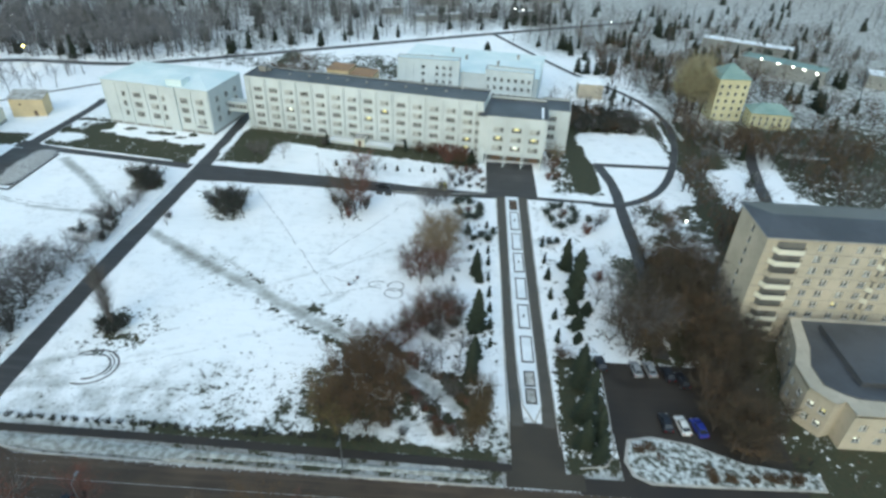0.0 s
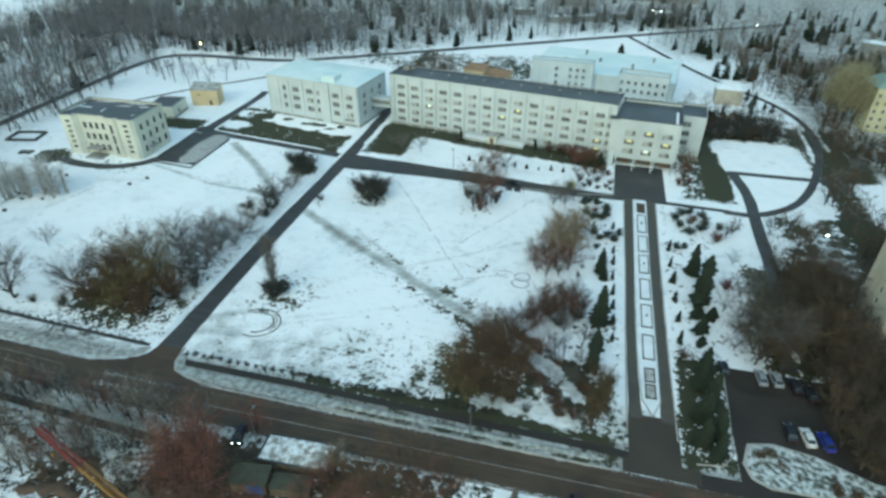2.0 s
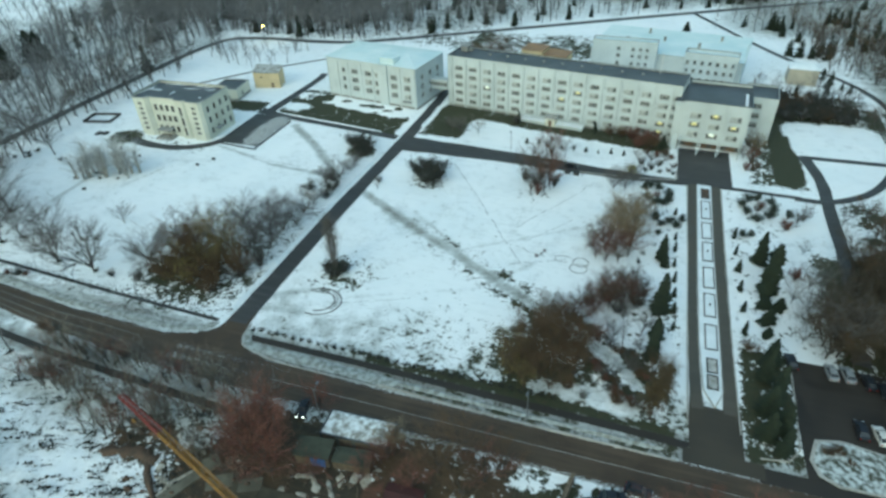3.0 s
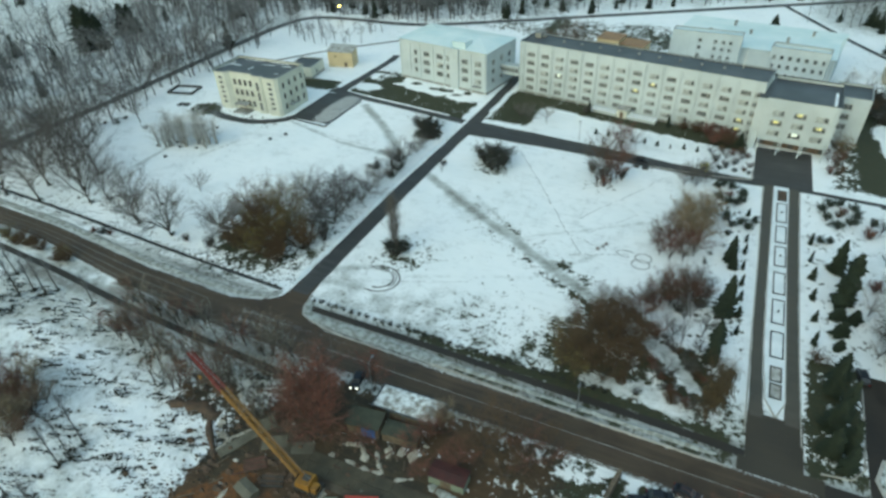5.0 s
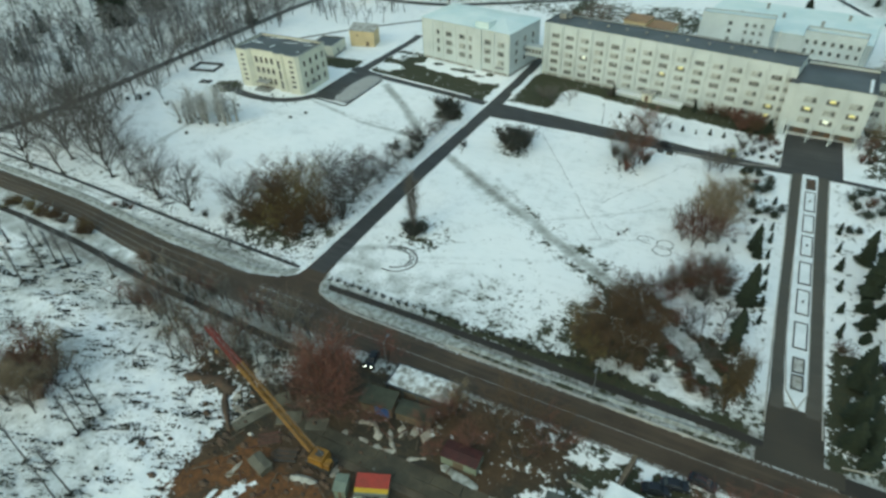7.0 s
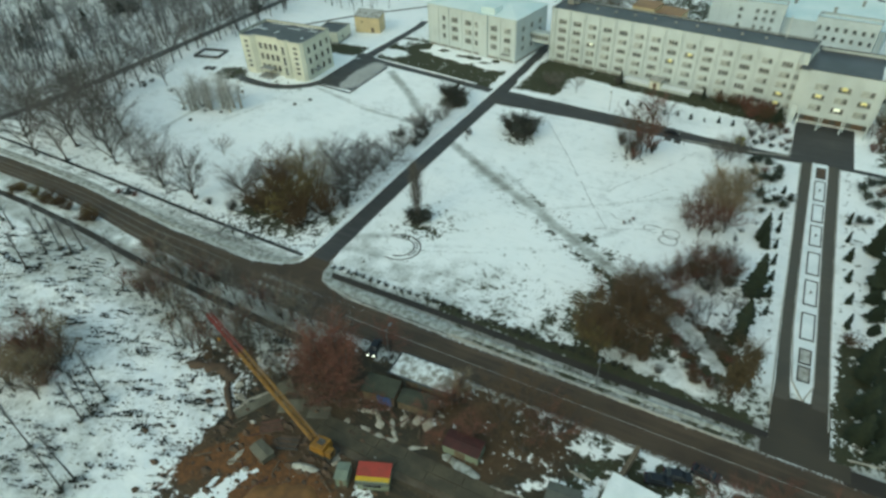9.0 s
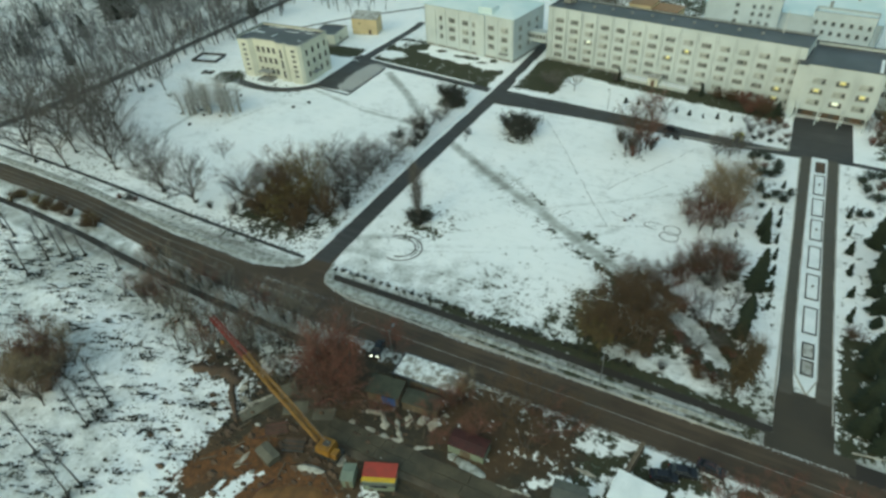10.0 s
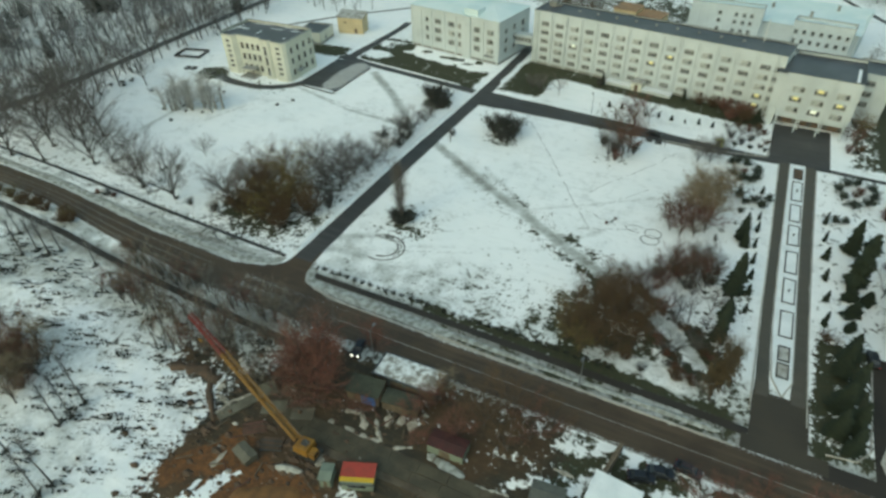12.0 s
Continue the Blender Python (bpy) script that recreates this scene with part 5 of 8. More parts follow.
k.prism([(2, 3), (27.5, 3), (27.5, 15), (2, 15)], 0, YH - 1.5)
part("interior", k, ROOMDARK, cream)
roof_snow = random.Random(41)
for cx, cy, rx, ry in ((4.5, 9.5, 3.2, 0.45), (12.6, 8.0, 0.4, 1.8), (17.5, 13.0, 3.2, 0.35), (24.8, 13.4, 2.2, 0.5), (25.5, 6.0, 1.0, 0.35), (8.5, 15.6, 4.6, 0.3), (20.5, 15.7, 5.0, 0.3), (7.0, 2.9, 4.0, 0.22), (1.2, 9.0, 0.35, 4.6)):
    k = Buf()
    tilt = roof_snow.uniform(-0.25, 0.25)
    rim = []
    for i in range(12):
        a, q = 6.283 * i / 12, roof_snow.uniform(0.55, 1.1)
        px, py = rx * q * math.cos(a), ry * q * math.sin(a)
        rim.append((cx + px - py * tilt, cy + py + px * tilt))
    k.prism(rim, YH - 0.6, YH - 0.53)
    part("snow_patch", k, SNOW, cream, "snow left on the roof")
k = Buf()
k.box(9.5, 15.0, -1.6, 1.5, 2.9, 3.15)
part("door_canopy", k, TRIM, cream)
for x in (10.0, 14.5):
    k = Buf()
    k.tube((x, -1.3, -0.1), (x, -1.3, 2.9), 0.1, 0.1, 6)
    part("post", k, FRAMEBROWN, cream)
k = Buf()
k.box(9.0, 15.5, -2.6, 1.4, -0.1, 0.35)
part("step", k, PLINTH, cream)
k = Buf()
k.box(29.6, 31.2, 5.0, 8.5, 2.8, 3.05)
part("door_canopy", k, TRIM, cream)

annex = house("annex", -166.0, 192.5, 8.0, 10.5, 11.5, 4.8, {"front": [(2.0, 1.2, 1.2, 1.5, 1, "dark"), (6.0, 0.1, 1.2, 2.1, 1, "dark")], "right": [(4, 1.2, 1.2, 1.5, 1, "dark")]}, CREAMWALL, ROOFFELT, "low cream annex with a dark flat roof", parapet=0.25, frame_mat=FRAMEBROWN)
pump = thing("pump_house", -157.2, 209.0, 0, 14.0, "ochre pump house with a shed roof", "house")
k = Buf()
k.v = [(0, 0, -0.1), (11, 0, -0.1), (11, 7, -0.1), (0, 7, -0.1), (0, 0, 6.6), (11, 0, 6.2), (11, 7, 7.0), (0, 7, 7.6)]
k.f = [(0, 3, 2, 1), (4, 5, 6, 7), (0, 1, 5, 4), (1, 2, 6, 5), (2, 3, 7, 6), (3, 0, 4, 7)]
part("wall", k, OCHREWALL, pump)
k = Buf()
k.v = [(-0.3, -0.3, 6.62), (11.3, -0.3, 6.2), (11.3, 7.3, 7.05), (-0.3, 7.3, 7.65), (-0.3, -0.3, 6.85), (11.3, -0.3, 6.45), (11.3, 7.3, 7.3), (-0.3, 7.3, 7.9)]
k.f = [(0, 3, 2, 1), (4, 5, 6, 7), (0, 1, 5, 4), (1, 2, 6, 5), (2, 3, 7, 6), (3, 0, 4, 7)]
part("roof", k, OLDSNOW, pump)
for x, z, w, h in ((3.0, 4.2, 0.8, 0.7), (7.2, 0.0, 1.2, 2.1)):
    k = Buf()
    k.box(x, x + w, -0.05, 0.02, z, z + h)
    part("door" if h > 1 else "vent", k, FRAMEBROWN, pump)

# walled court, slabs
court = thing("walled_court", -198.5, 165.0, 0, 12, "low dark wall round a snowy court", "wall")
for a in ((-5.6, 5.6, -3.9, -3.5), (-5.6, 5.6, 3.5, 3.9), (-5.6, -5.2, -3.5, 3.5), (5.2, 5.6, -3.5, 3.5)):
    k = Buf()
    k.box(*a, -0.2, 0.8)
    part("wall", k, DARKKERB, court)
for x, y, rz in ((-189, 153.2, 10), (-186.4, 153.8, 8), (-176.5, 153.2, 5)):
    k = Buf()
    k.box(-0.9, 0.9, -1.3, 1.3, -0.1, 0.35)
    o = solid("stone_slab", k, DARKKERB, "dark stone slab lying in the snow", "slab", "slabs by the cream building")
    o.matrix_basis = pose(x, y, 0, 0, 0, rz)

# nine-storey flats and the low wing before them
FL = 34.0
ops = []
for s in range(9):
    for cx in (10.2, 13.4, 17.6, 21.0, 25.0, 29.5):
        ops.append((cx, 1.5 + 2.75 * s, 1.5, 1.5, 2, "lit" if (s, cx) in ((1, 25.0), (3, 17.6)) else inside(0, 0.4)))
flats = house("block_of_flats", 66.6, 110.0, 0.0, FL, 13.0, 26.0, {"front": ops, "left": [(6.0, 1.5 + 2.75 * s, 1.2, 1.5, 1, "dark") for s in range(9)]}, PANELWALL, ROOFFELT, "beige panel block of flats with stacked balconies", parapet=0.5)
k = Buf()
k.box(-0.6, FL + 0.6, -0.8, 13.6, 26.0, 26.35)
part("cornice", k, TRIM, flats, "dark projecting eaves")
k = Buf()
k.v = [(-0.6, -0.8, 26.36), (FL + 0.6, -0.8, 26.36), (FL + 0.6, 13.6, 26.36), (-0.6, 13.6, 26.36), (3, 6.4, 27.6), (FL - 3, 6.4, 27.6)]
k.f = [(0, 1, 5, 4), (1, 2, 5), (2, 3, 4, 5), (3, 0, 4), (3, 2, 1, 0)]
part("roof", k, ROOFFELT, flats)
for s in range(9):
    z = 0.9 + 2.75 * s
    for x0, x1, out in ((1.6, 8.2, 1.3), (22.9, 24.6, 1.0)):
        k = Buf()
        prof = [(x0, 0), (x0 + 0.9, -out), (x1 - 0.9, -out), (x1, 0)]
        k.prism(prof, z - 0.15, z)
        slab = part("balcony", k, PLINTH, flats)
        k = Buf()
        for (ax, ay), (bx, by) in zip(prof, prof[1:]):
            k.quad((ax, ay, z), (bx, by, z), (bx, by, z + 1.05), (ax, ay, z + 1.05))
            k.quad((ax, ay + 0.06, z + 1.05), (bx, by + 0.06, z + 1.05), (bx, by + 0.06, z), (ax, ay + 0.06, z))
            k.tube((ax, ay, z + 1.08), (bx, by, z + 1.08), 0.06, 0.06, 4)
        part("balustrade", k, CREAMWALL if s % 3 else PANELWALL, slab)
        # opaque sheet; the dimness behind the glass is in its colour
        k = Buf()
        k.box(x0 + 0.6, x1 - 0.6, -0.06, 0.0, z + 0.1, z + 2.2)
        part("glazing", k, ROOMDARK, slab, "balcony glazing with the rooms' darkness in its colour")
    for x in np.arange(0, FL, 3.4):
        k = Buf()
        k.box(x + 0.0, x + 0.06, -0.02, 0.0, z - 0.6, z + 2.2)
        if s % 2 == 0:
            part("panel_joint", k, PLINTH, flats)
    k = Buf()
    k.box(0, FL, -0.025, 0.0, z - 0.35, z - 0.25)
    part("panel_joint", k, PLINTH, flats)
outline = [(0.5, 26), (-2.0, 17), (-4.4, 12), (-4.4, 6), (-1.6, 2.2), (0.6, 3.0), (0.8, 0), (26, 0), (26, 26)]
wing = thing("low_wing", 75.2, 81.8, 0, 0, "beige low wing with faceted bays and a dark roof", "building")
for i, p in enumerate(outline):
    q = outline[(i + 1) % len(outline)]
    d = Vector((q[0] - p[0], q[1] - p[1], 0))
    wall = Buf()
    w = []
    if d.length > 3.8 and i < 4:
        w = [(d.length * f, 1.8 + 3.0 * s, 1.3, 1.4, 2, "white" if (i + s + n) % 4 == 0 else "lit" if (i + s + n) % 4 == 1 else "curtain") for n, f in enumerate((0.12, 0.58)) for s in range(2)]
    if i == 6:
        w = [(1.6 + 3.7 * j, 1.8 + 3.0 * s, 1.4, 1.4, 2, "white" if (j + s) % 4 == 0 else "curtain") for j in range(6) for s in range(2)]
    facade(wall, (p[0], p[1], 0), d, d.length, -0.2, 8.6, w)
    part("wall", wall, PANELWALL, wing)
    for a in w:
        window(wing, (p[0], p[1], 0), d, *a)
k = Buf()
k.prism(outline, 8.0, 8.3)
part("terrace", k, PANELWALL, wing, "beige terrace round the roof")
k = Buf()
k.prism([(2.6, 25), (0.8, 17), (-1.4, 12), (-1.4, 7), (1.2, 5), (3.4, 4), (25.6, 3), (25.6, 25)], 8.3, 8.5)
part("roof", k, ROOFFELT, wing)
k = Buf()
k.prism([(5, 7), (25, 7), (25, 23), (5, 23)], 8.5, 9.6)
part("roof_deck", k, ROOFFELT, wing, "raised dark roof deck")
# filler block coloured as dark as unlit rooms
k = Buf()
k.prism([(1.6, 4), (25, 4), (25, 21), (1, 21)], 0, 7.6)
part("interior", k, ROOMDARK, wing)

# far houses
def far_house(x, y, rz, L, D, H, wall_mat, roof_mat, label, storeys, bays):
    ops = [(L / bays * (i + 0.3), 1.4 + (H - 2) / storeys * s, L / bays * 0.4, 1.4, 1, "dark") for i in range(bays) for s in range(storeys)]
    t = house("far_house", x, y, rz, L, D, H, {"front": ops, "left": [(D * 0.4, 1.4 + (H - 2) / storeys * s, 1.4, 1.4, 1, "dark") for s in range(storeys)]}, wall_mat, roof_mat, label, "house", parapet=0.3, plinth=0)
    return t


def hip_roof(t, L, D, H, up, mat, label):
    k = Buf()
    k.v = [(-0.5, -0.5, H), (L + 0.5, -0.5, H), (L + 0.5, D + 0.5, H), (-0.5, D + 0.5, H), (min(L, D) / 2 - 0.5, D / 2, H + up), (L - min(L, D) / 2 + 0.5, D / 2, H + up)]
    k.f = [(0, 1, 5, 4), (1, 2, 5), (2, 3, 4, 5), (3, 0, 4), (3, 2, 1, 0)]
    part("hipped_roof", k, mat, t, label)


hip_roof(far_house(105.0, 244.5, 2, 12.0, 13.0, 16.6, YELLOWWALL, None, "pale yellow five-storey house with a green hipped roof", 5, 4), 12.0, 13.0, 16.65, 4.5, GREENROOF, "weathered green sheet roof")
hip_roof(far_house(118.0, 238.0, -5, 15.0, 9.0, 6.0, YELLOWWALL, None, "low yellow house with a green hipped roof", 2, 6), 15.0, 9.0, 6.05, 3.0, GREENROOF, "weathered green sheet roof")
far_house(136.0, 358.0, -27, 46.0, 11.0, 6.0, GREYPANEL, SNOW, "long low hall with a snowy roof", 1, 14)
far_house(143.0, 322.0, -38, 40.0, 12.0, 6.5, GREYPANEL, GREENROOF, "long low hall with a grey-green roof", 1, 12)
far_house(196.0, 300.0, -25, 40.0, 14.0, 6.0, GREYPANEL, SNOW, "long low hall with a snowy roof", 1, 10)
far_house(20.0, 470.0, -5, 50.0, 14.0, 8.0, GREYPANEL, SNOW, "far long house with a snowy roof", 2, 12)
far_house(-60.0, 500.0, 4, 60.0, 14.0, 9.0, GREYPANEL, BLUEROOF, "far long house with a pale roof", 2, 12)
far_house(120.0, 520.0, -8, 70.0, 16.0, 9.0, GREYPANEL, SNOW, "far long house with a snowy roof", 2, 12)
far_house(230.0, 560.0, -15, 60.0, 18.0, 30.0, GREYPANEL, ROOFFELT, "far grey block of flats", 9, 12)
far_house(-30.0, 440.0, 0, 30.0, 12.0, 5.0, GREYPANEL, SNOW, "far low house with a snowy roof", 1, 8)
for x, y, rz in ((-8, 395, 25), (12, 405, 28), (-26, 388, 22), (36, 412, 30), (-50, 405, 15)):
    far_house(x, y, rz, 14.0, 7.0, 3.4, GREYPANEL, SNOW, "low garage row with a snowy roof", 1, 4)


# ---- trees and shrubs ----
def branch(buf, p, d, length, r, rnd, k, bend, segs=3, rise=0.25):
    """A bent tapered branch; returns points along it."""
    pts = [(Vector(p), Vector(d))]
    p, d = Vector(p), Vector(d).normalized()
    for i in range(segs):
        q = p + d * (length / segs)
        buf.tube(p, q, r * (1 - 0.8 * i / segs), r * (1 - 0.8 * (i + 1) / segs), k)
        d = (d + Vector((rnd.uniform(-1, 1), rnd.uniform(-1, 1), rnd.uniform(rise - 0.65, rise + 0.65))) * bend).normalized()
        p = q
        pts.append((p.copy(), d.copy()))
    return pts


def blade(buf, p, q, w, rnd):
    """A thin flat twig."""
    d = q - p
    s = d.cross(Vector((rnd.uniform(-1, 1), rnd.uniform(-1, 1), rnd.uniform(-1, 1))))
    if s.length < 1e-6:
        return
    s = s.normalized() * w
    buf.quad(p - s, p + s, q + s * 0.4, q - s * 0.4)


def grow(seed, spread=0.6, limbs=11, subs=7, twigs=11, leaves=0, stems=1, low=0.28, leaf=0.28, columnar=False, cheap=False):
    """A bare tree of height 1 in three bufs: trunk and limbs, twigs, leaves."""
    rnd = random.Random(seed)
    wood, twig, foliage = Buf(), Buf(), Buf()
    tips = []
    for s in range(stems):
        a0 = rnd.uniform(0, 6.28)
        base = Vector((0, 0, -0.02)) if stems == 1 else Vector((0.10 * math.cos(a0), 0.10 * math.sin(a0), -0.02)) * rnd.uniform(0.2, 1)
        lean = Vector((rnd.uniform(-0.12, 0.12), rnd.uniform(-0.12, 0.12), 1)) if stems == 1 else Vector((0.55 * math.cos(a0), 0.55 * math.sin(a0), 1))
        height = 0.92 if stems == 1 else rnd.uniform(0.55, 0.85)
        spine = branch(wood, base, Vector((0, 0, 1)) if columnar else lean, height, 0.021 if stems == 1 else 0.011, rnd, 3 if cheap else 6, 0.04 if columnar else 0.10, 6)
        for i in range(limbs):
            f = low + (0.97 - low) * (i + rnd.random()) / limbs
            j = min(int(f * 6), 5)
            p = spine[j][0].lerp(spine[j + 1][0], f * 6 - j)
            a = i * 2.4 + rnd.uniform(-0.5, 0.5)
            rise = 2.6 if columnar else rnd.uniform(0.7, 1.7)
            d = Vector((math.cos(a), math.sin(a), rise))
            ln = spread * (1.05 - 0.75 * f) * rnd.uniform(0.65, 1.1)
            limb = branch(Buf() if cheap else wood, p, d, ln, 0.0082 * (1.2 - f * 0.6), rnd, 4, 0.16, 3)
            if cheap:
                for m in range(3):
                    blade(wood, limb[m][0], limb[m + 1][0], 0.009 - 0.002 * m, rnd)
            for k in range(subs):
                g = 0.12 + 0.88 * (k + rnd.random()) / subs
                m = min(int(g * 3), 2)
                q = limb[m][0].lerp(limb[m + 1][0], g * 3 - m)
                e = limb[m][1] + Vector((rnd.uniform(-1, 1), rnd.uniform(-1, 1), rnd.uniform(-0.2, 0.9))) * 0.9
                sl = ln * rnd.uniform(0.40, 0.75)
                if cheap:
                    e = e.normalized()
                    sub = [(q, e), (q + e * sl * 0.5, e), (q + e * sl, e)]
                    blade(twig, q, q + e * sl, 0.0055, rnd)
                else:
                    sub = branch(twig, q, e, sl, 0.0027, rnd, 3, 0.22, 2)
                for w in range(twigs):
                    h = rnd.random()
                    m2 = 0 if h < 0.5 else 1
                    t0 = sub[m2][0].lerp(sub[m2 + 1][0], h * 2 - m2)
                    t1 = t0 + (sub[m2][1] + Vector((rnd.uniform(-1, 1), rnd.uniform(-1, 1), rnd.uniform(-0.4, 0.9)))) * rnd.uniform(0.05, 0.13)
                    blade(twig, t0, t1, 0.0017 if not cheap else 0.0030, rnd)
                    tips.append(t1)
    for i in range(leaves):
        c = rnd.choice(tips) + Vector((rnd.gauss(0, 0.022), rnd.gauss(0, 0.022), rnd.gauss(0, 0.022)))
        m = Euler((rnd.uniform(-1.2, 1.2), rnd.uniform(-1.2, 1.2), rnd.uniform(0, 6.28))).to_matrix()
        s = leaf * 0.1 * rnd.uniform(0.5, 1.1)
        foliage.quad(*(c + m @ Vector(v) * s for v in ((-0.5, 0, 0), (0, -0.4, 0.06), (0.55, 0, 0), (0, 0.4, 0.06))))
    return wood, twig, foliage


def fork(seed, leaders=7, sides=9, twigs=13, lean=0.42, low=0.16, stem=0.021, leaves=0, leaf=0.2, bend=0.22, reach=0.36):
    """A tree of height 1 that forks low into rising leaders: limbs, fine twigs, withered leaves."""
    rnd = random.Random(seed)
    wood, twig, foliage = Buf(), Buf(), Buf()
    tips = []
    trunk = branch(wood, (0, 0, -0.02), (rnd.uniform(-0.1, 0.1), rnd.uniform(-0.1, 0.1), 1), low * 1.5, stem, rnd, 6, 0.06, 3)
    for i in range(leaders):
        a = 6.283 * (i + rnd.uniform(-0.3, 0.3)) / leaders
        o = lean * rnd.uniform(0.15, 1.25)
        p = trunk[2][0].lerp(trunk[3][0], rnd.random()) if i % 2 else trunk[1][0].lerp(trunk[2][0], rnd.random())
        ln = rnd.uniform(0.58, 0.86)
        arm = branch(wood, p, (o * math.cos(a), o * math.sin(a), 1), ln, stem * 0.52, rnd, 5, bend, 5, 0.0)
        for k in range(sides):
            f = 0.18 + 0.80 * (k + rnd.random()) / sides
            j = min(int(f * 5), 4)
            q = arm[j][0].lerp(arm[j + 1][0], f * 5 - j)
            b2 = a + rnd.uniform(-1.9, 1.9)
            e = arm[j][1] * 0.8 + Vector((math.cos(b2), math.sin(b2), rnd.uniform(-0.1, 0.5))) * 0.8
            sl = reach * (1.05 - 0.62 * f) * rnd.uniform(0.7, 1.25)
            sub = branch(twig, q, e, sl, 0.0036 * (1.25 - 0.5 * f), rnd, 3, 0.2, 2)
            for w in range(twigs):
                h = rnd.random() ** 0.7
                m = 0 if h < 0.5 else 1
                t0 = sub[m][0].lerp(sub[m + 1][0], h * 2 - m)
                t1 = t0 + (sub[m][1] * 0.9 + Vector((rnd.uniform(-1, 1), rnd.uniform(-1, 1), rnd.uniform(-0.3, 0.8)))) * rnd.uniform(0.05, 0.13)
                blade(twig, t0, t1, 0.0016, rnd)
                tips.append(t1)
    for i in range(leaves):
        c = rnd.choice(tips) + Vector((rnd.gauss(0, 0.025), rnd.gauss(0, 0.025), rnd.gauss(0, 0.025)))
        m = Euler((rnd.uniform(-1.2, 1.2), rnd.uniform(-1.2, 1.2), rnd.uniform(0, 6.28))).to_matrix()
        z = leaf * 0.1 * rnd.uniform(0.5, 1.1)
        foliage.quad(*(c + m @ Vector(v) * z for v in ((-0.5, 0, 0), (0, -0.4, 0.06), (0.55, 0, 0), (0, 0.4, 0.06))))
    return wood, twig, foliage


def conifer(seed, tiers=26, width=0.22, frond=0.5):
    """A spruce of height 1: a trunk and drooping ragged fronds in tiers."""
    rnd = random.Random(seed)
    wood, green = Buf(), Buf()
    wood.tube((0, 0, -0.02), (0, 0, 0.97), 0.018, 0.003, 6)
    for t in range(tiers):
        z = 0.05 + 0.93 * t / tiers
        r = (width * (1 - t / tiers) ** 0.58 + 0.012) * (0.72 + 0.45 * rnd.random())
        n = max(6, int(17 * (1 - 0.55 * t / tiers)))
        for i in range(n):
            a = 6.283 * (i + rnd.random() * 0.8) / n + t
            rr = r * rnd.uniform(0.5, 1.3) * (1 + 0.25 * math.sin(2 * a + seed))
            d, s = Vector((math.cos(a), math.sin(a), 0)), Vector((-math.sin(a), math.cos(a), 0))
            base = Vector((0, 0, z + 0.035))
            tip = d * rr + Vector((0, 0, z - rr * frond * rnd.uniform(0.1, 0.5)))
            mid = base.lerp(tip, 0.6)
            w = rr * rnd.uniform(0.20, 0.34) + 0.006
            green.quad(base, mid - s * w + Vector((0, 0, -0.012)), tip, mid + s * w + Vector((0, 0, -0.012)))
            green.quad(base + Vector((0, 0, -0.03)), mid + Vector((0, 0, -0.05)) - s * w * 0.5, tip, mid + Vector((0, 0, 0.012)))
    return wood, green


def dense_shrub(seed, twig_n=780, leaf_n=500, leaf=0.05, stems=26):
    """A rounded shrub of height 1 with many stems from the ground."""
    rnd = random.Random(seed)
    wood, twig, foliage = Buf(), Buf(), Buf()
    tips = []
    for i in range(stems):
        a, o = rnd.uniform(0, 6.28), rnd.uniform(0.1, 0.75)
        pts = branch(wood, (0.12 * math.cos(a) * o, 0.12 * math.sin(a) * o, -0.03), (o * math.cos(a), o * math.sin(a), 1), rnd.uniform(0.6, 0.98), 0.013, rnd, 3, 0.12, 4)
        for j in range(twig_n // stems):
            f = rnd.uniform(0.8, 3.99)
            k = int(f)
            p = pts[k][0].lerp(pts[k + 1][0], f - k)
            q = p + (pts[k][1] + Vector((rnd.uniform(-1, 1), rnd.uniform(-1, 1), rnd.uniform(-0.2, 0.6)))) * rnd.uniform(0.08, 0.2)
            blade(twig, p, q, 0.0055, rnd)
            tips.append(q)
    for i in range(leaf_n):
        c = rnd.choice(tips) + Vector((rnd.gauss(0, 0.03), rnd.gauss(0, 0.03), rnd.gauss(0, 0.03)))
        m = Euler((rnd.uniform(-1.2, 1.2), rnd.uniform(-1.2, 1.2), rnd.uniform(0, 6.28))).to_matrix()
        s = leaf * rnd.uniform(0.5, 1.1)
        foliage.quad(*(c + m @ Vector(v) * s for v in ((-0.5, 0, 0), (0, -0.4, 0.06), (0.55, 0, 0), (0, 0.4, 0.06))))
    return wood, twig, foliage


KINDS = {}


def kind_of(name, makers, wood_mat, twig_mat, leaf_mat=None):
    KINDS[name] = []
    for bufs in makers:
        mats = (wood_mat, twig_mat, leaf_mat)
        names = ("trunk", "crown", "foliage")
        KINDS[name].append([(n, b.mesh(n, m)) for n, b, m in zip(names, bufs, mats) if b.v and m])


kind_of("bare", [fork(s, 6, 13, 11, o, l, 0.019, bend=0.40, reach=0.46) for s, o, l in ((1, 0.80, 0.22), (2, 0.66, 0.28), (3, 0.85, 0.24), (4, 0.62, 0.30), (5, 0.75, 0.26))], BARK, TWIG)
kind_of("sparse", [fork(s, 4, 6, 8, 0.34, 0.24) for s in (6, 7, 8)], BARK, TWIG)
kind_of("slimgrey", [fork(s, 7, 8, 10, 0.6) for s in (67, 68)], HAZEBARK, PALEGREYTWIG)
kind_of("red", [fork(s, 7, 9, 11, 0.5, leaves=900, leaf=0.22) for s in (8, 9, 10)], BARK, REDTWIG, REDLEAF)
kind_of("rust", [fork(s, 7, 8, 10, 0.5, leaves=1300, leaf=0.22) for s in (10, 11, 12)], BARK, REDTWIG, RUSTLEAF)
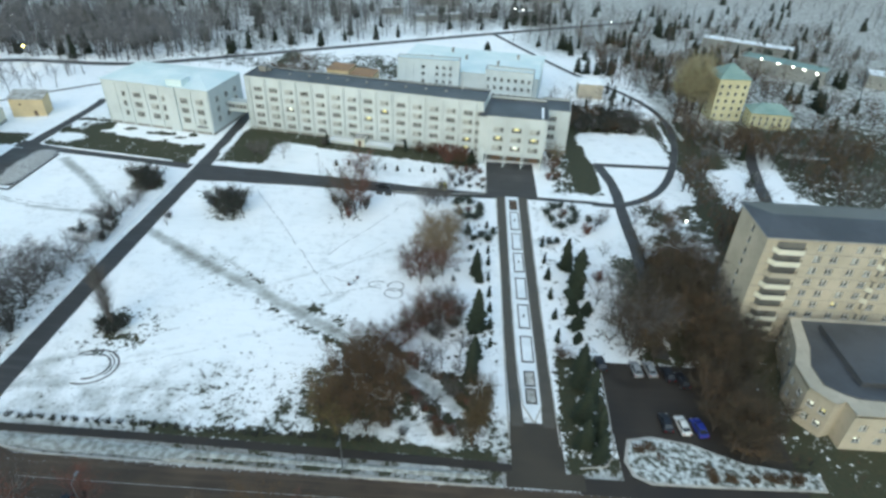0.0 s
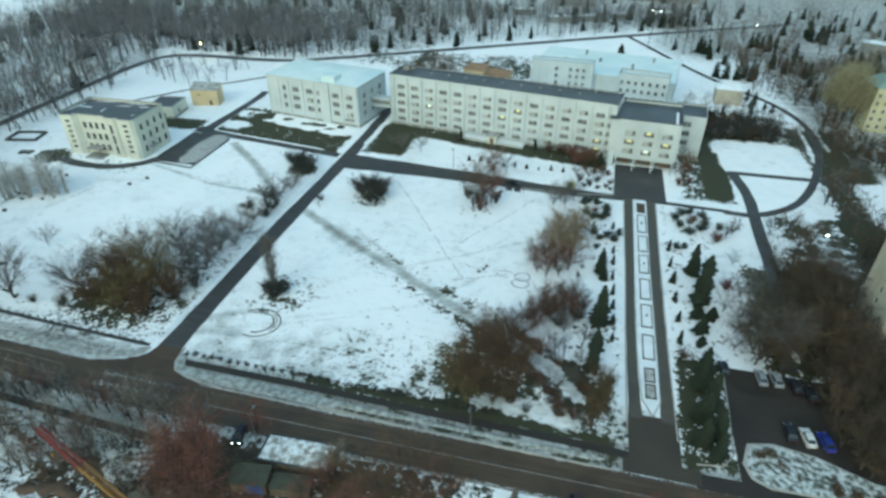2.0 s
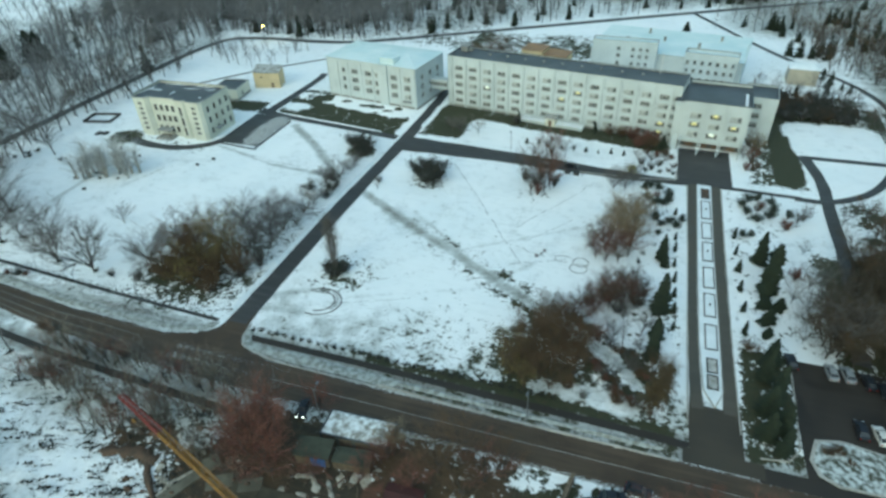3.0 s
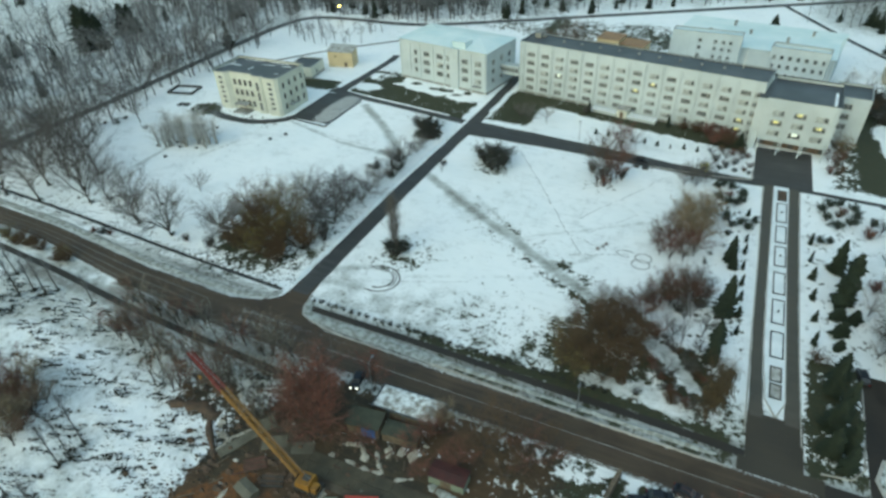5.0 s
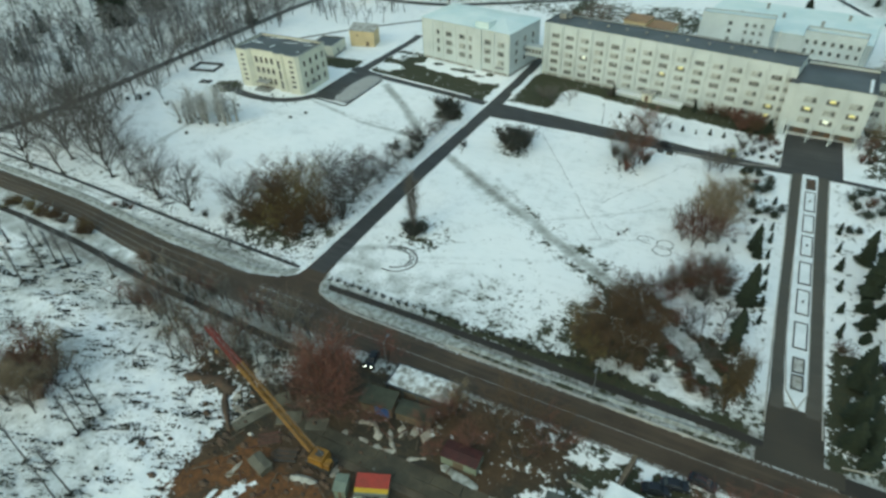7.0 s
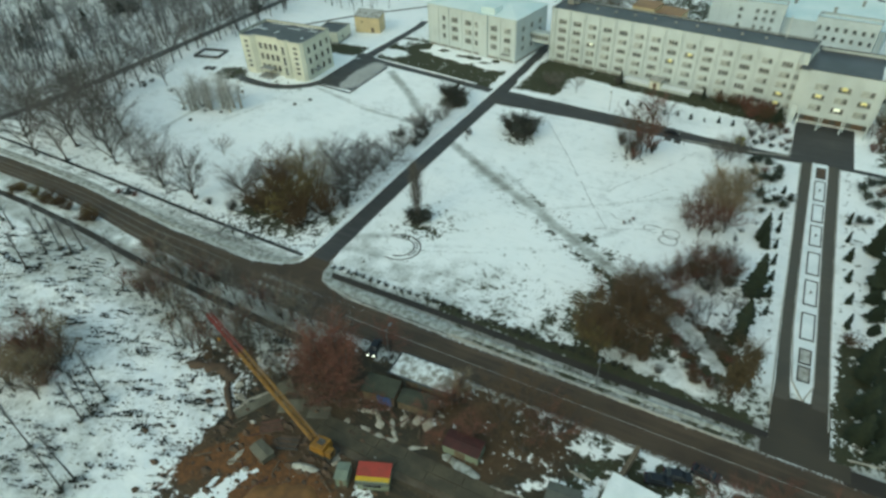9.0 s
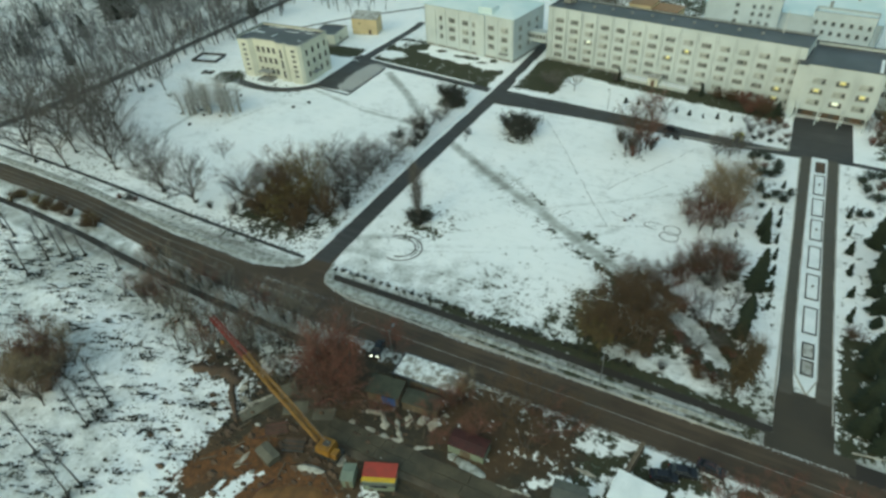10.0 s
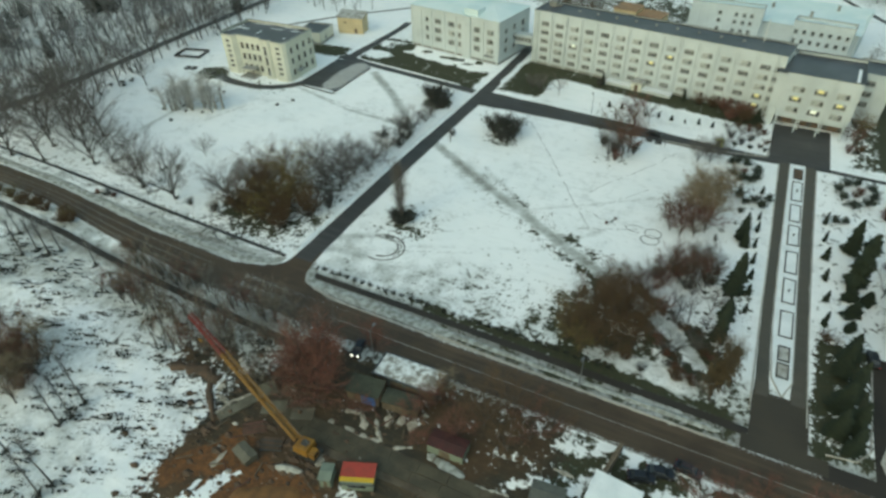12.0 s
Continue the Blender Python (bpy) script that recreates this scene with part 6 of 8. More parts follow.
kind_of("brown", [fork(s, 7, 9, 10, 0.52, leaves=1200, leaf=0.23) for s in (12, 13, 14)], BARK, BROWNTWIG, OLIVELEAF)
kind_of("darkbrown", [fork(s, 7, 9, 10, 0.52, leaves=1300, leaf=0.23) for s in (77, 78, 79)], BARK, DARKTWIG, DARKLEAF)
kind_of("ochre", [fork(s, 7, 8, 10, 0.5, leaves=1300, leaf=0.25) for s in (71, 72)], BARK, BROWNTWIG, OCHRELEAF)
kind_of("gold", [fork(s, 8, 9, 10, 0.36, leaves=4200, leaf=0.20) for s in (75, 76)], BARK, FAWNTWIG, GOLDLEAF)
kind_of("fawn", [fork(s, 8, 9, 12, 0.48) for s in (15, 16)], BARK, FAWNTWIG)
kind_of("fawnleaf", [fork(s, 8, 9, 10, 0.5, leaves=2600, leaf=0.26) for s in (73, 74)], BARK, FAWNTWIG, FAWNLEAF)
kind_of("slim", [grow(s, 0.20, 12, 3, 5, low=0.48, columnar=True) for s in (61, 62, 63)], HAZEBARK, HAZETWIG)
kind_of("birch", [grow(s, 0.24, 14, 4, 6, low=0.1, columnar=True) for s in (17, 18, 19)], PALEBARK, PALETWIG)
kind_of("larch", [grow(s, 0.24, 18, 5, 6, 1700, low=0.06, leaf=0.36, columnar=True) for s in (47, 48)], BARK, BROWNTWIG, OCHREBROWN)
kind_of("poplar", [grow(20, 0.26, 16, 5, 7, low=0.14, columnar=True)], BARK, TWIG)
kind_of("multistem", [fork(s, 9, 11, 12, 0.66, 0.09, 0.016, bend=0.34, reach=0.44) for s in (21, 22, 23)], BARK, TWIG)
kind_of("yellowtree", [grow(24, 0.5, 10, 6, 6, 2200, leaf=0.5)], BARK, BROWNTWIG, YELLOWLEAF)
kind_of("shrub", [dense_shrub(s, 620, 620, 0.055) for s in (30, 31)], BARK, TWIG, HEDGE)
kind_of("smallshrub", [dense_shrub(s, 130, 260, 0.10, 9) for s in (37, 38, 39)], BARK, TWIG, HEDGE)
kind_of("ochreshrub", [dense_shrub(s, 600, 1000, 0.055) for s in (45, 46)], BARK, BROWNTWIG, OCHRELEAF)
kind_of("darkshrub", [dense_shrub(s, 520, 1000, 0.07, 18) for s in (35, 36)], BARK, BARK, HEDGE)
kind_of("globe", [dense_shrub(s, 420, 1900, 0.075, 16) for s in (65, 66)], BARK, BARK, EVERGREEN)
kind_of("brownshrub", [dense_shrub(s, leaf_n=900) for s in (32, 33)], BARK, BROWNTWIG, OLIVELEAF)
kind_of("rustshrub", [dense_shrub(34, leaf_n=900)], BARK, REDTWIG, RUSTLEAF)
kind_of("spruce", [conifer(s, 30, 0.185) for s in (40, 41, 42)], BARK, NEEDLE)
kind_of("thuja", [conifer(s, 18, 0.17, 0.3) for s in (43, 44)], BARK, NEEDLE)
place_rnd = random.Random(77)


def plant(kind, x, y, h, label, category="tree", group="", wide=1.0, name=None):
    """One tree or shrub of height h with its parts, turned at random."""
    if kind == "shrub" and h < 1.7:
        kind = "smallshrub"
    nm = name or {"shrub": "shrub", "darkshrub": "shrub", "smallshrub": "shrub", "ochreshrub": "shrub", "brownshrub": "shrub", "globe": "shrub", "rustshrub": "shrub", "spruce": "spruce", "thuja": "thuja", "birch": "birch", "poplar": "poplar", "larch": "larch"}.get(kind, "tree")
    t = thing(nm, x, y, -0.05, 0, label, category, group)
    if nm in ("tree", "birch", "poplar"):
        h, wide = h * 1.12, wide * 1.15
    s = h * place_rnd.uniform(0.93, 1.07)
    t.matrix_basis = pose(x, y, -0.08, 0, 0, place_rnd.uniform(0, 360)) @ Matrix.Diagonal((s * wide, s * wide, s, 1))
    for n, me in place_rnd.choice(KINDS[kind]):
        part(n, me, None, t)
    return t


# row of old bare trees along the western pavement
for x, y, h, k in ((-188, 81, 12, "bare"), (-176, 83, 11, "bare"), (-181, 90, 12, "bare"), (-160, 88, 13, "bare"), (-156, 91, 10, "bare"), (-168, 92, 12, "bare"), (-148, 93, 9, "bare"), (-137, 85, 11, "multistem"), (-124.5, 84.5, 11.5, "multistem"), (-139, 95, 7, "sparse"), (-172, 101, 12, "bare"), (-186, 104, 13, "bare"), (-196, 97, 13, "bare"), (-193, 113, 12, "bare"), (-204, 108, 12, "bare"), (-200, 122, 11, "bare"), (-204, 88, 13, "bare"), (-212, 96, 13, "bare")):
    plant(k, x, y, h * 1.15, "bare dark tree with spreading branches by the road", "tree", "trees along the road")
    plant("darkshrub", x + 0.8, y - 0.2, 0.9, "dark tangle at the foot of a roadside tree", "shrub", "tangles under the roadside trees", 2.0)
plant("bare", -133.2, 105.0, 5.4, "small bare tree standing alone in the snow")
for x, y in ((-199, 135.2), (-202.6, 129.0), (-198, 130.8), (-184.6, 131.5), (-201, 132.5)):
    plant("darkshrub", x, y, 1.2, "low dark shrub in the snow by the wood", "shrub", "low shrubs by the wood", 1.8)
for x, y, h in ((-190.8, 134.9, 11), (-199.4, 130, 10), (-208, 142, 12), (-206, 152, 13), (-209, 168, 13), (-208, 180, 13), (-210, 192, 13), (-209, 206, 12), (-207, 222, 12)):
    plant("bare", x, y, h, "tall bare tree at the edge of the wood", "tree", "trees at the wood's edge")
for i in range(7):
    sx = place_rnd.uniform(-214, -176)
    plant("bare", sx, place_rnd.uniform(86, min(124, 92 - 0.8 * (sx + 166))), place_rnd.uniform(11, 15), "bare dark tree in a loose stand", "tree", "stand of bare trees by the road")
# pale birch group
for i in range(18):
    plant("birch", -168.5 + i * 0.98 + place_rnd.uniform(-0.8, 0.8), 124.0 + i * 0.3 + place_rnd.uniform(-2, 5), place_rnd.uniform(6.5, 10.0), "slender pale birch in a clump", "tree", "clump of birches", 2.1)
for x, y in ((-161, 124.5), (-155, 126), (-164.5, 127)):
    plant("darkshrub", x, y, 0.9, "dark tangle at the foot of the birches", "shrub", "tangles under the birches", 1.5)
# dark thicket west of the drive
for x, y, h, k in ((-112, 91, 8.2, "multistem"), (-108.5, 88, 8.5, "multistem"), (-108.5, 96, 7.5, "multistem"), (-103, 87, 7, "brownshrub"), (-97, 87, 6.5, "ochreshrub"), (-92, 89, 6.5, "brownshrub"), (-100, 92, 7.5, "ochreshrub"), (-94, 94, 7.5, "ochreshrub"), (-87, 93, 6.5, "brownshrub"), (-90, 86, 5, "brownshrub"), (-105, 96, 9, "brown"), (-98, 101, 9.5, "ochre"), (-94, 98, 9, "ochre"), (-101, 97, 9, "brown"), (-96, 92, 7, "brown"), (-90, 95, 7, "ochre"), (-102, 91, 7, "brown"), (-90, 101, 9, "multistem"), (-86, 106, 8.5, "multistem"), (-93, 109, 8.5, "multistem"), (-104, 104, 7, "multistem"), (-87, 114, 6.5, "multistem"), (-100, 114, 7.5, "multistem"), (-92, 119, 7, "multistem"), (-88, 110, 8, "multistem"), (-84.5, 117, 7, "multistem"), (-85.5, 123, 6.5, "multistem"), (-107, 100, 5, "brownshrub"), (-84, 98, 5, "shrub"), (-110, 84, 3, "shrub"), (-118, 84, 2, "shrub")):
    plant(k, x, y, h * 1.2, "dark tangled shrub in a thicket" if "shrub" in k else "bare tree in a dark thicket", "shrub" if "shrub" in k else "tree", "thicket by the drive")
for x, y, h, k in ((-86, 130, 5, "multistem"), (-88, 141, 6, "multistem"), (-85, 145, 6, "multistem"), (-91, 136, 3, "darkshrub"), (-84, 150, 5, "multistem"), (-84, 138, 4, "darkshrub"), (-86.5, 143, 4, "darkshrub"), (-83.5, 133, 3, "darkshrub"), (-85, 155, 4, "multistem"), (-87.5, 164.5, 6, "darkshrub"), (-84.5, 162, 5, "darkshrub"), (-90, 167, 5, "darkshrub"), (-86, 168, 4.5, "darkshrub"), (-72, 146, 2.2, "shrub"), (-71, 142, 3, "sparse")):
    plant(k, x, y, h, "bare scrub beside the drive", "shrub", "scrub beside the drive", 1.3)
# lone poplar on the lawn
plant("poplar", -64.0, 101.0, 14.5, "narrow bare poplar with a tangle round its foot", "tree", "", 0.75)
plant("poplar", -65.4, 102.0, 13.5, "narrow bare poplar with a tangle round its foot", "tree", "", 0.75)
for x, y in ((-63, 100), (-65.6, 100.6), (-62.5, 101.6), (-64.2, 99.4), (-66.8, 101.8), (-63.5, 102.5)):
    plant("darkshrub", x, y, 2.6, "low tangle of shrubs at a tree's foot", "shrub", "tangle at the poplar", 1.3)
# shrubs along the cross drive
for x, y, h, k in ((-58, 149.5, 6.5, "darkshrub"), (-61, 153, 5, "darkshrub"), (-55, 153, 5, "darkshrub"), (-60, 157, 4.5, "darkshrub"), (-57.5, 156, 5, "darkshrub")):
    plant(k, x, y, h, "dense dark bare shrub in the snow", "shrub", "dark shrubs on the lawn", 1.45)
for x, y, h, k in ((-26, 152, 11, "darkbrown"), (-22.5, 153.5, 11, "rust"), (-24, 157, 12.5, "brown"), (-21.5, 157, 11, "rust"), (-24, 151.5, 4, "rustshrub"), (-25, 155, 4.5, "darkshrub"), (-20, 157, 4, "darkshrub"), (-29, 158, 4, "darkshrub"), (-3, 160, 7.5, "multistem"), (0.2, 160.4, 8, "multistem"), (2.4, 165.0, 7, "multistem"), (-1.2, 162.4, 6.5, "bare"), (-12.8, 165.2, 3, "sparse")):
    plant(k, x, y, h, "reddish bare tree beside the drive" if k in ("red", "rust") else "bare tree beside the drive", "tree", "trees beside the drive", 0.8)
plant("yellowtree", 1.6, 167.0, 3.6, "small tree still in yellow leaf", wide=0.9)
for x, y, h, k in ((-58, 185, 6, "bare"), (-52, 187, 5, "bare"), (-62, 188, 5, "multistem"), (-24, 176, 8, "red"), (-27, 180, 6, "bare"), (-20, 178, 6, "bare"), (-41, 199.5, 3.0, "shrub")):
    plant(k, x, y, h, "bare tree in the strip before the building", "tree", "trees before the building")
plant("spruce", -40.5, 200.5, 5, "small dark spruce by the wall", "tree")
plant("spruce", -13, 198, 4.5, "small dark spruce by the wall", "tree")
plant("spruce", 9.6, 190.0, 5.5, "small dark spruce by the portico", "tree")
for i in range(9):
    plant("thuja", -34 + i * 4.0, 184.2 - 0.25 * i + place_rnd.uniform(-1.2, 1.2), place_rnd.uniform(1.2, 2.4), "small dark conifer in the snow", "shrub", "small conifers before the building", 1.4)
for x, y, h, k in ((0, 196, 4.5, "rustshrub"), (4, 194.5, 4.5, "rustshrub"), (7, 195, 4, "rustshrub"), (-4, 197.5, 3.5, "brownshrub"), (-8, 198.2, 3, "brownshrub"), (6.5, 181, 3.5, "multistem"), (9, 178, 2.5, "shrub"), (4, 178, 3, "shrub"), (11, 182, 3, "multistem"), (2, 183, 2.6, "multistem"), (7, 175, 2.4, "shrub"), (12, 175, 1.6, "brownshrub"), (13.5, 178, 1.8, "brownshrub"), (10.5, 186, 2.4, "brownshrub"), (8, 184.5, 2.2, "rustshrub"), (5, 186, 2.0, "brownshrub"), (12.5, 184, 2.0, "rustshrub"), (9.5, 173.5, 1.4, "globe"), (5.2, 173.8, 1.4, "globe"), (13.4, 173.4, 1.3, "globe"), (2, 190.5, 4, "rustshrub"), (6, 191, 4, "brownshrub")):
    plant(k, x, y, h, "russet shrub by the wall" if k == "rustshrub" else "tangled shrub in the planted corner", "shrub", "shrubs by the portico", 1.2)
for i in range(26):
    plant(place_rnd.choice(("darkshrub", "darkshrub", "brownshrub")), place_rnd.uniform(47, 72), place_rnd.uniform(221, 244), place_rnd.uniform(3, 5.5), "dark tangled shrub behind a snowy clearing", "shrub", "shrubs by the curving drive", 1.5)
for x, y, h, k in ((36, 187, 5, "rust"), (34.5, 182, 3, "rustshrub"), (38, 193, 6, "ochre"), (34, 190, 4, "brown"), (36, 197, 6, "fawn"), (37, 183, 3, "brownshrub"), (44.5, 153, 4.5, "darkbrown"), (46.5, 155, 4, "brown"), (43, 156, 2.5, "globe"), (56, 156, 6, "bare"), (62, 160, 6, "brown"), (66, 154, 7, "brown"), (62, 150, 7, "brown")):
    plant(k, x, y, h, "rusty brown tree beside the portico", "tree", "trees beside the portico")
for i in range(12):
    plant(place_rnd.choice(("brown", "bare", "brown")), place_rnd.uniform(-72, -52), place_rnd.uniform(240, 256), place_rnd.uniform(9, 13), "dark bare tree behind the long building", "tree", "trees behind the long building")

# avenue: clipped thujas, tall spruces, shrubs
for i in range(9):
    plant("thuja", 14.6 + place_rnd.uniform(-0.2, 0.2), 102.6 + i * 5.9 + place_rnd.uniform(-0.6, 0.6), place_rnd.uniform(2.4, 3.4), "narrow dark conifer in the avenue's row", "tree", "conifers along the avenue", 1.1)
for i in range(6):
    plant("thuja", 29.0 + place_rnd.uniform(-0.2, 0.2), 105.5 + i * 7.4, place_rnd.uniform(3.2, 4.2), "narrow dark conifer in the avenue's row", "tree", "conifers along the avenue", 1.1)
for x, y, h in ((11.8, 107.5, 12.0), (11.4, 99.0, 6.0), (10.8, 93.0, 10.0), (11.6, 128.5, 7.5), (12.4, 125.0, 4.5), (34.6, 121.0, 13.0), (35.6, 127.0, 9.0), (33.8, 132.5, 9.5), (31.6, 93.0, 9.0), (33.4, 88.5, 9.0), (31.4, 84.0, 8.0), (33.5, 80.5, 8.5), (30.8, 78.5, 7.5), (33.2, 76.2, 6.5), (33.0, 97.5, 7.5)):
    plant("spruce", x, y, h, "tall dark spruce beside the avenue", "tree", "spruces beside the avenue", 0.92 if h > 8 else 1.15)
for x, y, h in ((33.6, 115.5, 3.4), (36.6, 115.8, 3.4), (33.8, 110.5, 3.8), (33.4, 106, 2.6), (38.5, 136, 3.4), (39.2, 139, 2.6)):
    plant("thuja", x, y, h, "rounded dark conifer in the snow", "shrub", "rounded conifers", 2.6)
for x, y, h, k in ((5.6, 162.4, 2.3, "globe"), (7.2, 164.0, 2.2, "globe"), (9.6, 163.0, 2.3, "globe"), (12.2, 159.4, 2.4, "globe"), (11.4, 154.8, 2.5, "globe"), (8.8, 154.6, 2.4, "globe"), (6.6, 157.0, 2.2, "globe"), (12.6, 156.8, 2.0, "globe"), (9.3, 158.8, 1.9, "rustshrub"), (12.8, 145.4, 2.0, "globe"), (14.8, 143.8, 2.0, "globe"), (16.0, 147.0, 1.9, "globe"), (9.0, 146.0, 2.4, "globe"), (10.8, 143.6, 2.0, "globe"), (10.4, 139.0, 1.5, "globe"), (31.8, 159.8, 2.4, "globe"), (33.6, 162.6, 2.3, "globe"), (35.8, 164.0, 2.2, "globe"), (39.4, 162.6, 2.4, "globe"), (39.6, 158.4, 2.2, "globe"), (38.2, 155.0, 2.4, "globe"), (35.1, 152.0, 2.4, "globe"), (32.6, 155.6, 2.2, "globe"), (35.6, 158.0, 2.2, "brownshrub"), (36.8, 160.2, 1.9, "rustshrub"), (28.9, 144.6, 1.6, "multistem"), (31.0, 143.8, 1.7, "globe"), (32.9, 144.4, 1.6, "globe"), (29.4, 101.0, 2.4, "brownshrub"), (31.0, 100.5, 2.0, "fawn"), (41.5, 128.0, 3.0, "rustshrub"), (42.0, 150.0, 3.0, "rustshrub"), (-16.6, 123.4, 0.8, "rustshrub"), (-18.2, 120.6, 0.8, "rustshrub"), (-17.2, 122.2, 0.6, "brownshrub")):
    plant(k, x, y, h, "dark rounded evergreen shrub in the snow" if k == "globe" else "low brown shrub in the snow", "shrub", "shrubs beside the avenue", 1.3)
for i in range(16):
    plant("shrub", 8.5 + place_rnd.uniform(-3, 4.5), 112 + place_rnd.uniform(0, 40), place_rnd.uniform(0.7, 1.4), "small dark shrub in the snow", "shrub", "small shrubs beside the avenue", 1.3)
# big brown trees in the corner of the lawn
for x, y, h, k in ((-14, 82, 8, "brown"), (-10, 81, 8, "brown"), (-6, 82.5, 8, "brown"), (-13, 87.5, 8.5, "brown"), (-8, 87, 9, "brown"), (-3.5, 87, 8, "brown"), (-10.5, 93.5, 7.5, "brown"), (-6.5, 93, 9, "brown"), (-2.5, 92.5, 7, "rust"), (-8.5, 99, 6, "brown"), (-4, 99, 6, "rust"), (-15.5, 79.5, 6, "ochre"), (-12, 77.5, 5.5, "ochre"), (-16, 84, 7, "ochre"), (-13.5, 80, 6.5, "brown"), (-11, 84.5, 8, "brown"), (-9, 90.5, 8, "brown"), (-12.5, 91, 7.5, "brown"), (-4.5, 90, 8, "brown"), (-11, 96.5, 6.5, "brown"), (-6, 96.5, 7, "brown"), (-7.5, 79, 6, "brown"), (-3.5, 83, 6.5, "brown"), (-5, 104, 5, "brown"), (-2, 103, 5, "rust"), (1, 106, 5.5, "darkbrown"), (4, 109.5, 6, "rust"), (6.5, 111, 5.5, "darkbrown"), (0, 110.5, 5, "rust"), (6.5, 107, 5, "darkbrown"), (-3, 108, 4.5, "rust"), (3.5, 114, 5.5, "brown"), (-1, 113, 4.5, "rust"), (2.5, 107.5, 5.5, "rust"), (-1, 105.5, 5, "rust"), (0, 108, 6, "brown"), (3.5, 111.5, 6, "brown"), (6, 109, 5.5, "rust"), (-2.5, 106, 5.5, "brown"), (4.5, 106, 5, "darkbrown"), (1.5, 109, 5, "rust"), (5.5, 112.5, 5.5, "darkbrown"), (3, 105, 3.0, "darkshrub"), (7, 108, 3.0, "darkshrub"), (0, 108, 3.5, "brownshrub"), (-3.5, 105.5, 3, "brownshrub"), (8, 112, 2.8, "darkshrub"), (2, 84, 5, "sparse"), (5, 95.5, 5.5, "sparse"), (1.5, 98.5, 5, "sparse"), (8.5, 99, 5, "sparse"), (3, 97, 4, "multistem"), (8.5, 94, 3.5, "multistem"), (4, 85.5, 3.5, "multistem"), (9, 102, 3.5, "multistem"), (7, 88, 3, "multistem"), (4.5, 103, 4, "multistem"), (11.3, 77.0, 11.5, "larch"), (12.6, 80.5, 9.5, "larch"), (13.8, 85.5, 6, "larch"), (11.5, 87.5, 5, "brown"), (14.2, 90, 4, "fawn"), (-4, 80, 2.5, "brownshrub"), (3.5, 82, 1.8, "shrub"), (6.5, 93, 1.6, "shrub"), (9, 89, 1.4, "shrub"), (-1, 78.5, 2, "shrub"), (8, 79, 1.8, "brownshrub")):
    plant(k, x, y, h, "brown shrub under the trees" if "shrub" in k else "narrow brown larch beside the avenue" if k == "larch" else "thick brown tree with withered leaves", "shrub" if "shrub" in k else "tree", "brown trees in the lawn's corner")
for x, y, h, k in ((-4.0, 124.5, 5.5, "rust"), (-1.5, 123, 5.5, "rust"), (1.5, 124, 5.5, "brown"), (-5, 127.5, 6.5, "brown"), (-2, 127, 7, "rust"), (0.5, 128, 7.5, "rust"), (3.5, 127, 6.5, "rust"), (-3, 131, 7, "brown"), (1.5, 131.5, 8, "fawnleaf"), (-1, 134.5, 8, "fawnleaf"), (4, 131.5, 7.5, "fawnleaf"), (2, 137, 8.5, "fawnleaf"), (4.5, 141, 8.5, "fawnleaf"), (0.5, 141, 8, "fawnleaf"), (4, 144, 6.5, "fawn")):
    plant(k, x, y, h, "brown tree with withered leaves by the lawn" if k in ("brown", "rust") else "fawn-brown tree by the lawn", "tree", "brown trees by the lawn")
scrub_rnd = random.Random(58)
for i in range(34):
    f = i / 33
    side = (2.3 + abs(scrub_rnd.gauss(0, 1.6))) * (1 if i % 2 else -1)
    x, y = -4 + 16 * f + 0.6 * side, 95.5 - 15 * f + 0.8 * side
    plant(scrub_rnd.choice(("brownshrub", "multistem", "rustshrub", "multistem")), x, y, scrub_rnd.uniform(0.9, 2.4), "low brown scrub beside the beaten path", "shrub", "scrub beside the path", 1.4)
# dark grove between the avenue and the flats
for i in range(105):
    x, y = place_rnd.uniform(43, 66), place_rnd.uniform(99, 140)
    if 48.5 < x < 57 and 97 < y < 114 or y > 114 and x < 49.5 or y > 122 and x < 54:
        continue
    plant(place_rnd.choice(("darkbrown", "darkbrown", "darkbrown", "brown", "darkbrown", "bare")), x, y, place_rnd.uniform(7, 11), "dark brown tree in a dense grove", "tree", "grove by the flats")
for i in range(46):
    x, y = place_rnd.uniform(54, 70), place_rnd.uniform(77.5, 108)
    if x > 66 and y < 104:
        x -= 9
    plant(place_rnd.choice(("darkbrown", "darkbrown", "brown", "darkbrown", "darkbrown")), x, y, place_rnd.uniform(5, 9), "dark brown tree beside the low wing", "tree", "grove by the flats")
for x, y, h in ((39.5, 119, 5.5), (41, 112, 6), (40, 106, 5), (42.5, 116.5, 6), (44, 125.5, 6), (45.5, 121, 6), (43, 111, 6), (46, 116, 6), (47, 129, 6.5), (44.5, 139.5, 4)):
    plant("slimgrey", x, y, h, "pale grey bare tree at the grove's edge", "tree", "grove by the flats")
for x, y, h, k in ((95.5, 247, 20, "gold"), (98.5, 249, 22, "gold"), (101.0, 246, 17, "gold"), (97.0, 252, 21, "gold"), (100.5, 253, 19, "gold"), (94.0, 251, 17, "gold")):
    plant(k, x, y, h, "tall tree in pale gold leaf beside a yellow house", "tree", "trees by the yellow house", 0.6)
for x, y, h in ((-109, 25, 4), (-105, 28, 4), (-112, 28, 4), (-107, 32, 3.5), (-111, 31, 4), (-102, 26, 3.5), (-115, 29, 3.5)):
    plant("rustshrub", x, y, h, "russet shrub on the weedy field", "shrub", "bushes on the field", 1.4)
